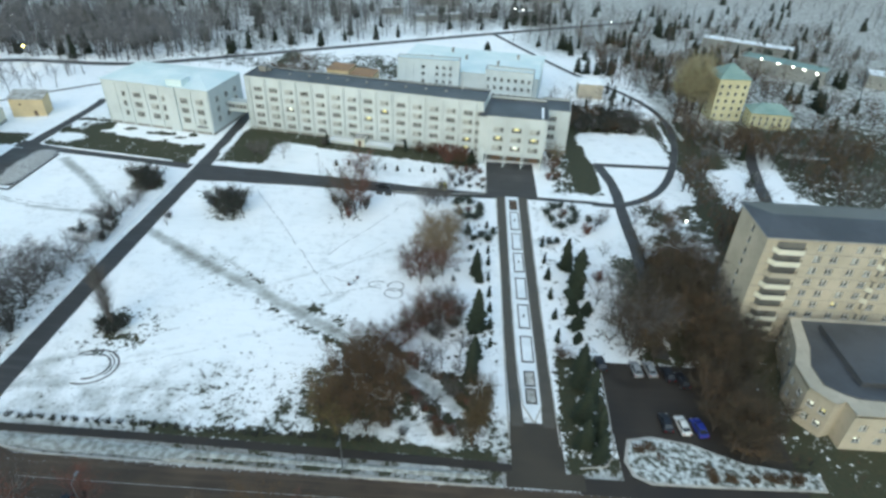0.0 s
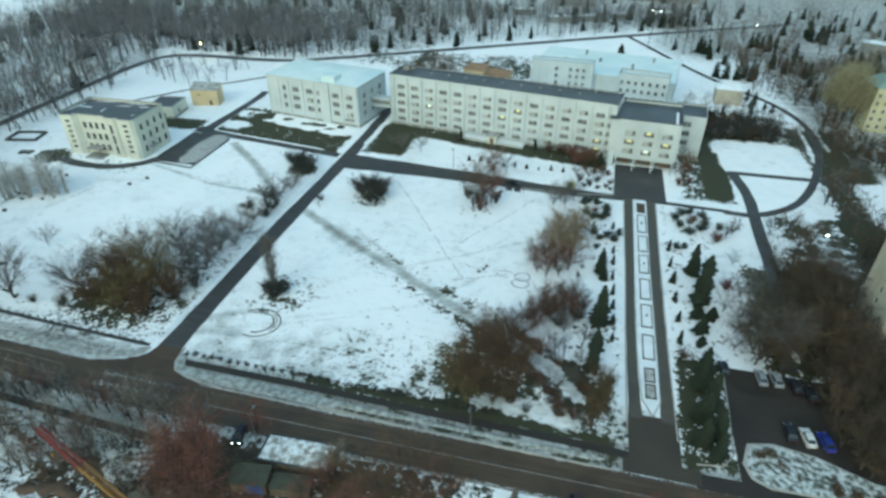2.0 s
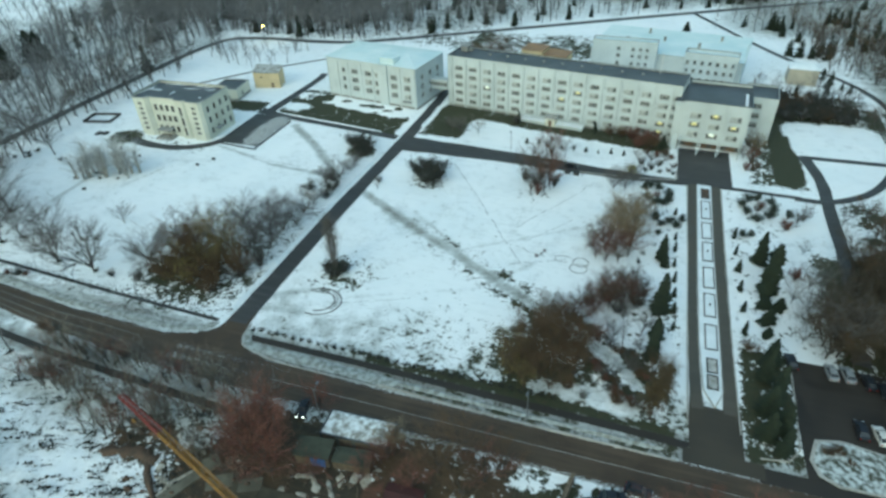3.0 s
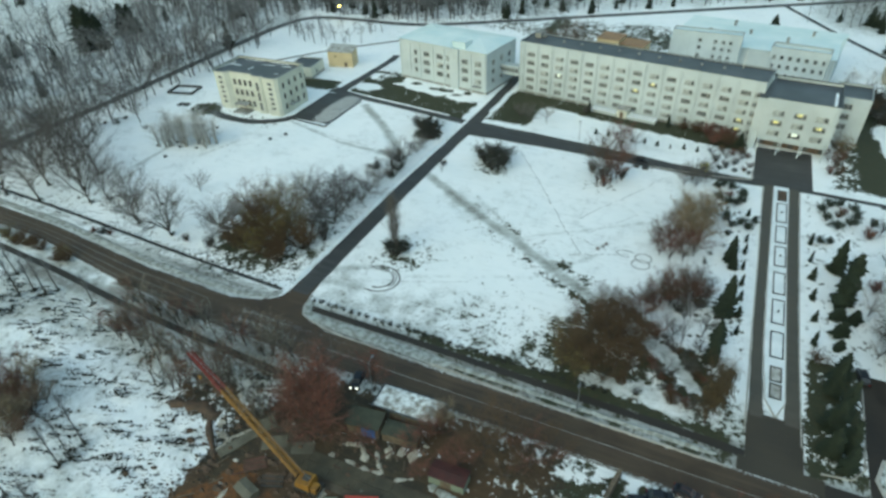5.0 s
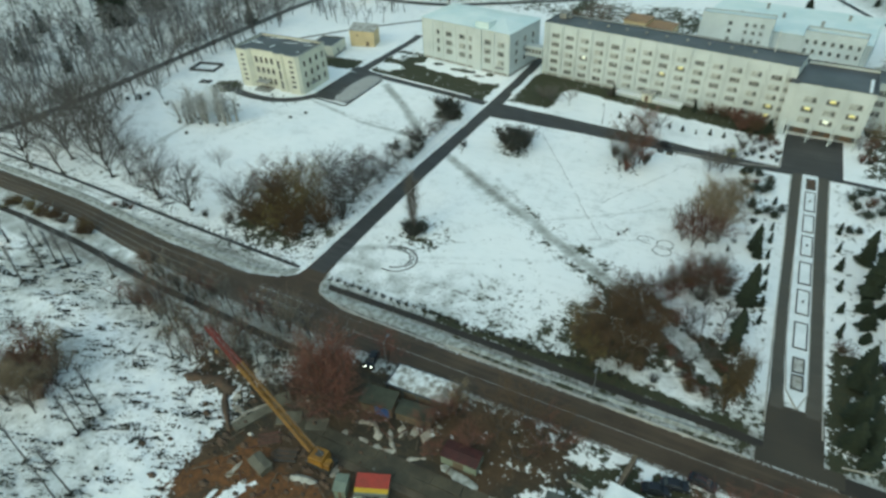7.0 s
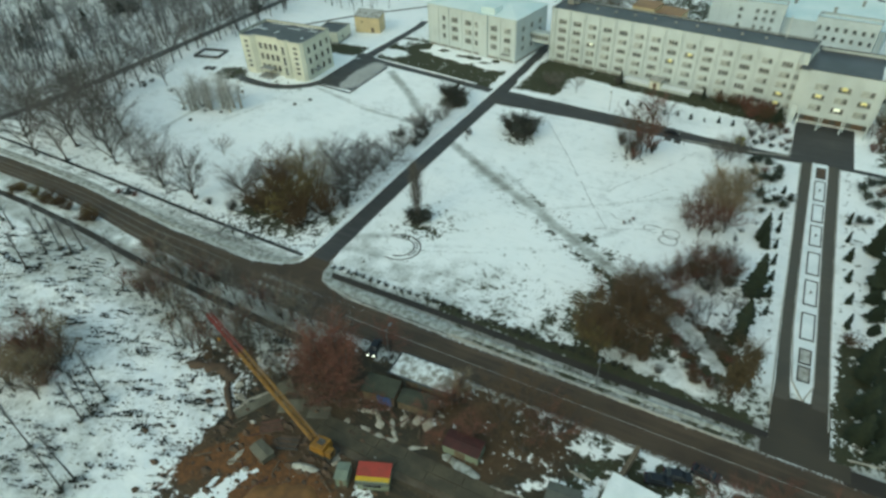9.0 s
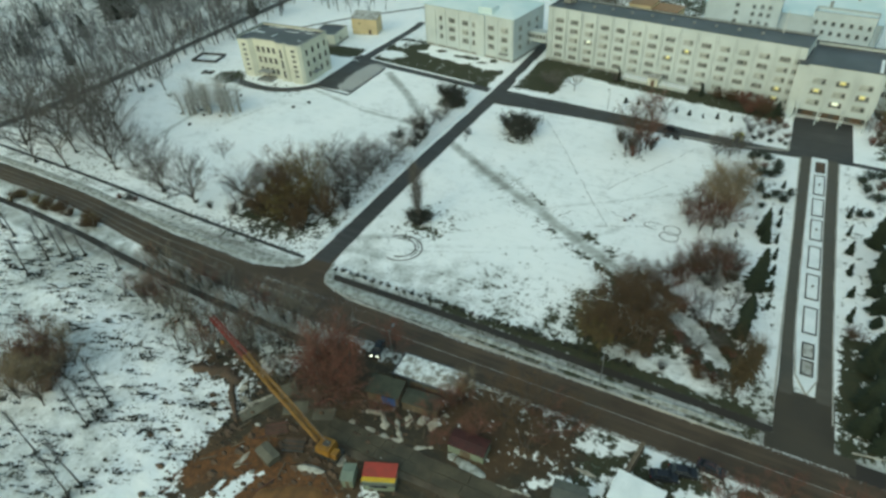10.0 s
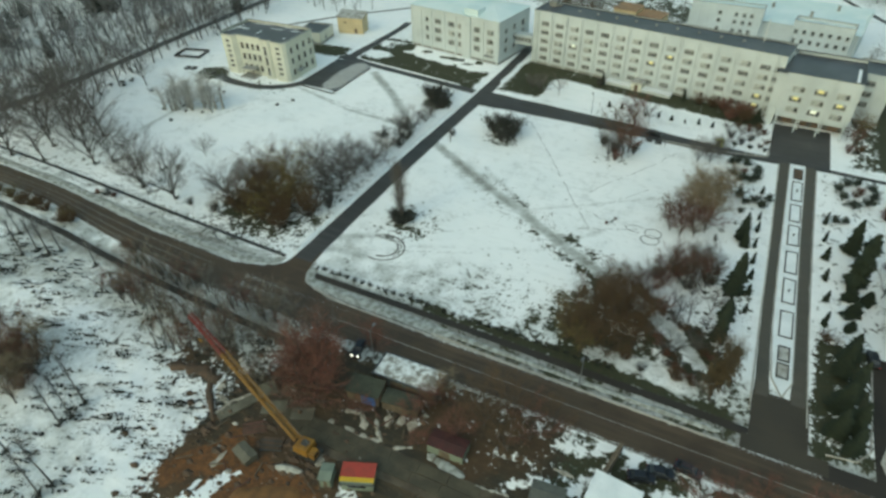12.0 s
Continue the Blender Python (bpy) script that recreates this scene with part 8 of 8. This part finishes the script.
# ---- building site ----
YELLOWPAINT = surface("faded_yellow_paint", (0.29, 0.15, 0.020), (0.20, 0.10, 0.020), 0.8, 0.5, fine=3, grime=0.5)
REDPAINT = surface("faded_red_paint", (0.34, 0.045, 0.03), (0.26, 0.045, 0.03), 0.8, 0.5, fine=3, grime=0.4)
GREENPAINT = surface("grey_green_paint", (0.20, 0.24, 0.19), (0.16, 0.19, 0.15), 0.8, 0.6, fine=3, grime=0.4)
BLUEDOOR = surface("blue_paint_door", (0.05, 0.14, 0.40), (0.04, 0.11, 0.32), 0.8, 0.5, fine=3)
SLATE = surface("grey_slate_sheet", (0.115, 0.12, 0.105), (0.085, 0.09, 0.08), 0.6, 0.8, fine=2, grime=0.4)
OLIVEROOF = surface("olive_roofing_felt", (0.064, 0.070, 0.047), (0.046, 0.048, 0.034), 0.6, 0.85, fine=2, grime=0.5)
DARKRED = surface("dull_red_paint", (0.21, 0.032, 0.026), (0.14, 0.032, 0.024), 0.8, 0.6, fine=3, grime=0.5)
GRIMYWHITE = surface("grimy_white_paint", (0.46, 0.46, 0.43), (0.30, 0.30, 0.27), 0.7, 0.6, fine=3, grime=0.6)
SLABTOP = surface("olive_grey_slab_concrete", (0.088, 0.076, 0.049), (0.056, 0.048, 0.032), 0.35, 0.8, fine=2.2, grime=0.6)
REDWOOD = surface("wet_reddish_timber", (0.125, 0.062, 0.045), (0.085, 0.045, 0.034), 1.0, 0.85, fine=6, grime=0.5)
TIMBER = surface("weathered_timber", (0.15, 0.118, 0.082), (0.105, 0.080, 0.056), 1.0, 0.85, fine=6, grime=0.5)

crane = thing("mobile_crane", -46.9, 37.7, 0, 0, "yellow mobile crane with a raised lattice boom", "crane")
tip = Vector((-72.6, 44.0, 15.0)) - Vector((-46.9, 37.7, 0))
foot = Vector((-0.8, 0.3, 2.6))
k = Buf()
k.box(-1.4, 3.4, -1.2, 1.2, 0.7, 1.2)
part("chassis", k, DARKKERB, crane)
for wx in (-0.8, 0.4, 1.6, 2.8):
    for sy in (-1, 1):
        k = Buf()
        k.tube((wx, sy * 0.85, 0.5), (wx, sy * 1.25, 0.5), 0.5, 0.5, 14)
        part("wheel", k, TYRE, crane)
k = Buf()
k.v = [(-0.9, -1.3, 1.3), (2.2, -1.3, 1.3), (2.2, 1.3, 1.3), (-0.9, 1.3, 1.3), (-0.6, -1.2, 2.6), (2.1, -1.2, 3.0), (2.1, 1.2, 3.0), (-0.6, 1.2, 2.6)]
k.f = [(0, 3, 2, 1), (4, 5, 6, 7), (0, 1, 5, 4), (1, 2, 6, 5), (2, 3, 7, 6), (3, 0, 4, 7)]
rounded(part("engine_house", k, YELLOWPAINT, crane), 0.08)
k = Buf()
k.box(2.25, 3.4, -1.15, 0.3, 1.2, 2.5)
rounded(part("cab", k, YELLOWPAINT, crane), 0.12)
k = Buf()
k.box(3.39, 3.43, -0.95, 0.1, 1.7, 2.3)
part("windscreen", k, CARGLASS, crane)
k = Buf()
k.box(0.4, 1.6, -0.5, 0.6, 3.0, 3.1)
part("hatch", k, DARKKERB, crane)
d = (tip - foot)
L = d.length
u = d.normalized()
s = Vector((0, 0, 1)).cross(u).normalized()
v = u.cross(s)
for name, f0, f1, mat, lab in (("boom", 0.0, 0.68, YELLOWPAINT, ""), ("boom_head", 0.68, 1.0, DARKRED, "red-painted upper boom")):
    k = Buf()
    n = int((f1 - f0) * 36)
    for a in (-1, 1):
        for c in (-1, 1):
            k.tube(foot + d * f0 + (s * a + v * c) * 0.5, foot + d * f1 + (s * a + v * c) * (0.5 if f1 < 1 else 0.22), 0.13, 0.11, 5)
    for i in range(n):
        p, q = foot + d * (f0 + (f1 - f0) * i / n), foot + d * (f0 + (f1 - f0) * (i + 1) / n)
        for a in (-1, 1):
            k.tube(p + (s * a - v) * 0.48, q + (s * a + v) * 0.48, 0.09, 0.09, 3)
            k.tube(p + (v * a - s) * 0.48, q + (v * a + s) * 0.48, 0.09, 0.09, 3)
    part(name, k, mat, crane, lab)
k = Buf()
k.tube(Vector((1.8, 0, 3.0)), tip * 0.98 + Vector((0, 0, 0.6)), 0.035, 0.035, 4)
part("stay_cable", k, STEEL, crane)
k = Buf()
k.tube(tip, tip - Vector((0, 0, 6)), 0.03, 0.03, 4)
part("hoist_cable", k, STEEL, crane)
k = Buf()
k.box(tip.x - 0.25, tip.x + 0.25, tip.y - 0.15, tip.y + 0.15, tip.z - 6.8, tip.z - 6)
part("hook_block", k, YELLOWPAINT, crane)

kiosk = thing("site_kiosk", -35.6, 37.3, 0, 22, "small kiosk with a red and yellow roof", "kiosk")
kiosk.matrix_basis = pose(-35.6, 37.3, 0, 0, 0, 22) @ Matrix.Diagonal((1, 1, 0.8, 1))
k = Buf()
k.box(-2.5, 2.5, -1.6, 1.6, -0.1, 2.5)
part("body", k, GREENPAINT, kiosk)
k = Buf()
k.v = [(-2.7, -0.6, 2.62), (2.7, -0.6, 2.62), (2.7, 1.8, 2.95), (-2.7, 1.8, 2.95), (-2.7, -0.6, 2.5), (2.7, -0.6, 2.5), (2.7, 1.8, 2.5), (-2.7, 1.8, 2.5)]
k.f = [(0, 1, 2, 3), (4, 7, 6, 5), (4, 5, 1, 0), (5, 6, 2, 1), (6, 7, 3, 2), (7, 4, 0, 3)]
part("roof", k, REDPAINT, kiosk, "red sheet roof")
k = Buf()
k.box(-2.7, 2.7, -1.35, -0.6, 2.4, 2.58)
part("fascia", k, surface("bright_yellow_paint", (0.62, 0.42, 0.03), (0.55, 0.36, 0.03), 0.8, 0.5, fine=3), kiosk, "yellow roof edge")
k = Buf()
k.box(-2.72, 2.72, -1.85, -1.35, 2.2, 2.42)
part("awning", k, SLATE, kiosk)
k = Buf()
k.box(-1.4, 1.4, -1.66, -1.6, 1.0, 2.0)
part("hatch", k, CARGLASS, kiosk)


def site_box(name, x, y, rz, w, l, h, mat, top, label, category, group=""):
    t = thing(name, x, y, 0, rz, label, category, group)
    k = Buf()
    k.box(-w / 2, w / 2, -l / 2, l / 2, -0.1, h)
    part("body", k, mat, t)
    k = Buf()
    k.v = [(-w / 2 - 0.15, -l / 2 - 0.15, h), (w / 2 + 0.15, -l / 2 - 0.15, h), (w / 2 + 0.15, l / 2 + 0.15, h), (-w / 2 - 0.15, l / 2 + 0.15, h), (-w / 2 - 0.15, 0, h + 0.25), (w / 2 + 0.15, 0, h + 0.25)]
    k.f = [(0, 1, 5, 4), (4, 5, 2, 3), (1, 2, 5), (0, 4, 3), (3, 2, 1, 0)]
    part("roof", k, top, t)
    k = Buf()
    k.box(-w * 0.15, w * 0.15, -l / 2 - 0.05, -l / 2, 0, min(2.0, h * 0.8))
    part("door", k, TIMBER, t)
    return t


site_box("site_cabin", -40.2, 35.4, 20, 1.8, 2.8, 2.2, GREENPAINT, GREENPAINT, "narrow pale green cabin beside a kiosk", "cabin")
site_box("site_cabin", -54.9, 32.9, -16, 3.6, 2.2, 1.2, CONCRETE, CONCRETE, "low grey concrete cabin in the mud", "cabin")
site_box("red_hut", -25.4, 48.4, 2, 6.2, 3.2, 2.0, GREENPAINT, surface("dark_red_roof", (0.065, 0.018, 0.016), (0.045, 0.016, 0.014), 0.8, 0.7, fine=3, grime=0.5), "low pale-walled hut with a dark red roof", "hut")
site_box("garage", -8.0, 47.0, 6, 5.0, 3.0, 2.3, TIMBER, SLATE, "small timber shed by the site road", "shed")
shed = thing("shed", -43.5, 52.6, 0, 8, "dark olive-roofed shed with a blue door", "shed")
k = Buf()
k.box(-3.0, 3.0, -2.4, 0.9, -0.1, 2.5)
part("body", k, TIMBER, shed)
k = Buf()
k.v = [(-3.2, -2.7, 2.5), (3.2, -2.7, 2.5), (3.2, 1.2, 2.9), (-3.2, 1.2, 2.9), (-3.2, -2.7, 2.62), (3.2, -2.7, 2.62), (3.2, 1.2, 3.02), (-3.2, 1.2, 3.02)]
k.f = [(0, 3, 2, 1), (4, 5, 6, 7), (0, 1, 5, 4), (1, 2, 6, 5), (2, 3, 7, 6), (3, 0, 4, 7)]
part("roof", k, OLIVEROOF, shed, "dark olive felt roof")
k = Buf()
k.box(-0.2, 2.4, -2.46, -2.4, 0.0, 2.3)
part("door", k, BLUEDOOR, shed, "bright blue door")
row = thing("garage_row", -38.0, 58.3, 0, 2, "flat-roofed garages under patchy snow", "garage")
k = Buf()
k.box(-6.0, 6.6, -3.0, 2.1, -0.1, 2.5)
part("body", k, SLATE, row)
k = Buf()
k.box(-6.2, 6.8, -3.2, 2.3, 2.5, 2.7)
part("roof", k, ROOFFELT, row)
k = Buf()
for i in range(13):
    for j in range(7):
        k.v.append((-5.8 + 12.2 * i / 12 + 0.3 * noise.noise((i, j, 1)), -2.9 + 4.9 * j / 6, 2.715 + (0.0 if i in (0, 12) or j in (0, 6) else 0.12 + 0.1 * noise.noise((i * 0.7, j * 0.7, 5)))))
k.f = [(i * 7 + j, (i + 1) * 7 + j, (i + 1) * 7 + j + 1, i * 7 + j + 1) for i in range(12) for j in range(6)]
part("snow_cover", k, PATCHYSNOW, row, "patchy snow on the roof")
for i in range(4):
    k = Buf()
    k.box(-5.6 + i * 3.1, -3.2 + i * 3.1, -3.06, -3.0, 0, 2.1)
    part("door", k, TIMBER, row)
lean = site_box("lean_to", -36.4, 52.6, 6, 6.6, 3.0, 2.0, TIMBER, OLIVEROOF, "low sheet-roofed lean-to beside a shed", "shed")
whiteshed = thing("pale_roofed_shed", 0.9, 50.9, 0, -6, "shed with a clean pale blue-white roof", "shed")
k = Buf()
k.box(-3.4, 3.4, -2.4, 2.4, -0.1, 2.4)
part("body", k, SLATE, whiteshed)
k = Buf()
k.box(-3.7, 3.7, -2.7, 2.7, 2.4, 2.55)
part("roof", k, SNOW, whiteshed, "smooth snowy roof")
k = Buf()
k.box(-0.35, 0.35, -3.4, 3.4, -0.1, 2.0)
o = solid("yard_wall", k, TIMBER, "brown plank wall beside parked cars", "wall")
o.matrix_basis = pose(-0.8, 57.2, 0, 0, 0, -11)

boat = thing("boat_hull", -47.1, 34.0, 0, 14, "upturned grimy white boat hull beside a crane", "boat")
k = Buf()
n = 10
for i in range(n + 1):
    f = -1 + 2 * i / n
    w = 0.75 * (1 - abs(f) ** 2.4) ** 0.7 if abs(f) < 1 else 0.0
    for a in (-1, -0.5, 0, 0.5, 1):
        k.v.append((2.6 * f, w * a, 0.05 + (0.75 * (1 - abs(f) ** 3)) * (1 - a * a * 0.95)))
k.f = [(i * 5 + j, (i + 1) * 5 + j, (i + 1) * 5 + j + 1, i * 5 + j + 1) for i in range(n) for j in range(4)]
part("hull", k, GRIMYWHITE, boat)
k = Buf()
k.tube((-2.4, 0, 0.2), (2.4, 0, 0.82), 0.05, 0.05, 4)
part("keel", k, TIMBER, boat)

# slabs of the site road
slab = Buf()
slab.box(-2.58, 2.58, -0.97, 0.97, 0, 0.14)
slab_me = slab.mesh("slab", SLABTOP)
deck = thing("slab_roadway", -51.2, 40.9, 0.0, 1, "worn concrete slabs laid as a roadway", "roadway")
for i in range(7):
    for j in range(2):
        o = part("slab", slab_me, None, deck)
        o.matrix_basis = pose(i * 5.25 - 1.2 + 0.6 * j, j * 2.0 + place_rnd.uniform(-0.05, 0.05), 0.02 + place_rnd.uniform(0, 0.05), 0, 0, place_rnd.uniform(-1.2, 1.2))
for x, y, rz, l, w in ((-60.6, 45.1, 50, 3.4, 3.0), (-62.8, 39.7, 64, 7.0, 2.0), (-56.8, 42.6, 30, 4.6, 2.6), (-51.4, 43.6, 24, 4.0, 2.4)):
    k = Buf()
    k.box(-l / 2, l / 2, -w / 2, w / 2, -0.05, 0.24)
    o = solid("precast_plank", k, CONCRETE, "precast concrete plank lying in the mud", "plank", "planks on the site")
    o.matrix_basis = pose(x, y, 0, 0, 0, rz)
    rounded(o, 0.03)
for x, y, rz, mats, lab in ((-57.0, 37.6, 37, (REDWOOD, SOIL), "low stack of reddish planks in the mud"), (-52.4, 36.4, 20, (SOIL, DARKKERB), "low stack of dark wet planks beside the crane")):
    stack = thing("plank_stack", x, y, 0, rz, lab, "planks", "plank stacks")
    for i in range(9):
        k = Buf()
        k.box(-1.9, 1.9, -1.25 + i * 0.29, -1.25 + i * 0.29 + 0.22, 0.0, 0.3)
        o = part("plank", k, mats[0 if i % 3 else 1], stack)
        o.matrix_basis = pose(place_rnd.uniform(-0.25, 0.25), 0, 0.0, 0, 0, place_rnd.uniform(-2, 2))
for i, (half, pts) in enumerate(((0.45, [(-45.3, 47.5), (-42.3, 48.4), (-39.9, 45.7)]), (0.4, [(-43.5, 44.8), (-40.7, 44.2), (-36.3, 44.9)]), (0.4, [(-39.5, 48.5), (-37.7, 46.2), (-36.1, 45.0)]), (0.85, [(-46.6, 44.3), (-45.2, 44.9)]), (0.4, [(-43.5, 39.2), (-43.3, 36.4)]), (0.5, [(-37.7, 50.3), (-36.9, 47.7)]), (0.9, [(-35.8, 49.6), (-32.2, 50.4)]), (0.5, [(-33.9, 44.7), (-31.0, 46.2)]), (0.5, [(-69.2, 43.7), (-68.0, 40.3), (-64.7, 39.7)]), (0.6, [(-79.7, 41.9), (-78.6, 43.5)]), (0.6, [(-75.3, 43.0), (-74.0, 44.2)]), (0.4, [(-58.5, 32.2), (-58.8, 28.8)]), (0.35, [(-19.1, 44.5), (-13.4, 45.1)]), (0.45, [(-8.9, 52.7), (-5.4, 52.6)]), (0.4, [(-65.6, 36.3), (-64.7, 40.4), (-62.4, 43.2)]))):
    mound("snow_patch", pts, half, 0.10, TANSNOW, "strip of muddy old snow on the site", "snow", 80 + i, step=0.22, ragged=1.3)
mound("snow_bank_12", [(-28.2, 46.2), (-24.9, 45.6), (-21.0, 45.0)], 0.8, 0.2, BANKSNOW, "low bank of old snow before a hut", "snow bank", 72, step=0.3, ragged=0.7)
for i in range(20):
    k = Buf()
    l = place_rnd.uniform(1.5, 4.5)
    k.box(-l / 2, l / 2, -0.1, 0.1, 0, 0.18)
    o = solid("timber_beam", k, TIMBER if i % 3 else REDWOOD, "weathered beam lying on the site", "beam", "beams on the site")
    o.matrix_basis = pose(place_rnd.uniform(-64, -38), place_rnd.uniform(28, 36), 0.05, 0, 0, place_rnd.uniform(0, 180)) if i < 9 else pose(place_rnd.uniform(-42, -24), place_rnd.uniform(46, 50.5), 0.05, 0, 0, place_rnd.uniform(0, 180))
def clods(name, spots, mat, label, category):
    """Loose lumps of many sizes in one mesh."""
    b = Buf()
    cr = random.Random(12)
    for x, y, r in spots:
        n = len(b.v)
        a0 = cr.uniform(0, 6.28)
        for i in range(5):
            a = a0 + 6.283 * i / 5
            q = r * cr.uniform(0.6, 1.2)
            b.v.append((x + 1.5 * q * math.cos(a), y + q * math.sin(a), -0.15))
        b.v.append((x + r * cr.uniform(-0.3, 0.3), y, -0.05 + r * cr.uniform(0.5, 0.9)))
        b.f.extend((n + i, n + (i + 1) % 5, n + 5) for i in range(5))
    return solid(name, b, mat, label, category, kind="stuff")


cl = random.Random(31)
spots = [(cl.gauss(-54, 12), cl.gauss(37, 9), 0.08 + 0.3 * cl.random() ** 3) for _ in range(300)]
clods("rubble", [q for q in spots if q[1] < 56 and -75 < q[0] < -10], PAVING, "grey-brown rubble strewn over the mud", "rubble")
spots = [(cl.gauss(-50, 14), cl.gauss(38, 10), 0.15 + 0.7 * cl.random() ** 3) for _ in range(700)]
clods("earth_clods", [q for q in spots if q[1] < 56 and -78 < q[0] < -8], SOIL, "clods of dark wet earth", "earth")
spots = [(cl.gauss(-48, 13), cl.gauss(40, 9), 0.12 + 0.5 * cl.random() ** 3) for _ in range(60)]
clods("snow_lumps", [q for q in spots if q[1] < 56 and -72 < q[0] < -8], OLDSNOW, "dirty lumps of old snow on the site", "snow")
mound("clay_heap", [(-52, 24), (-46, 27.5), (-41, 29.5)], 3.4, 1.4, ORANGESOIL, "heap of orange clay on the site", "heap", 21)
mound("soil_heap_1", [(-82, 41.5), (-75, 43.5), (-70, 42.5)], 1.3, 0.6, SOIL, "dark heap of earth and rubble", "heap", 22, step=0.4, ragged=0.8)
mound("soil_heap_2", [(-73.4, 44.8), (-70.2, 40.3), (-64.7, 35.8)], 0.55, 0.5, SOIL, "dark ridge of earth", "heap", 23, step=0.4, ragged=0.8)
mound("soil_heap_3", [(-81, 48.5), (-77, 50), (-73, 47)], 1.4, 0.6, SOIL, "dark heap of earth and rubble", "heap", 24, step=0.4, ragged=0.8)
mound("snow_corner_2", [(13.5, 84.5), (14.6, 89.0)], 1.2, 0.4, OLDSNOW, "patch of old snow under the trees", "snow", 61)

for x, y in ((-160.3, 141.7), (-136.0, 141.2), (-133.2, 146.2), (-160.9, 117.8), (-169.6, 123.1)):
    k = Buf()
    k.prism([(-0.9, -0.4), (0.3, -0.7), (1.0, 0.1), (0.4, 0.6), (-0.6, 0.5)], -0.15, 0.3)
    o = solid("boulder", k, DARKKERB, "dark stone lying in the snow", "stone", "stones in the snow")
    o.matrix_basis = pose(x, y, 0, 0, 0, x * 7 % 180)
    rounded(o, 0.15, 2)
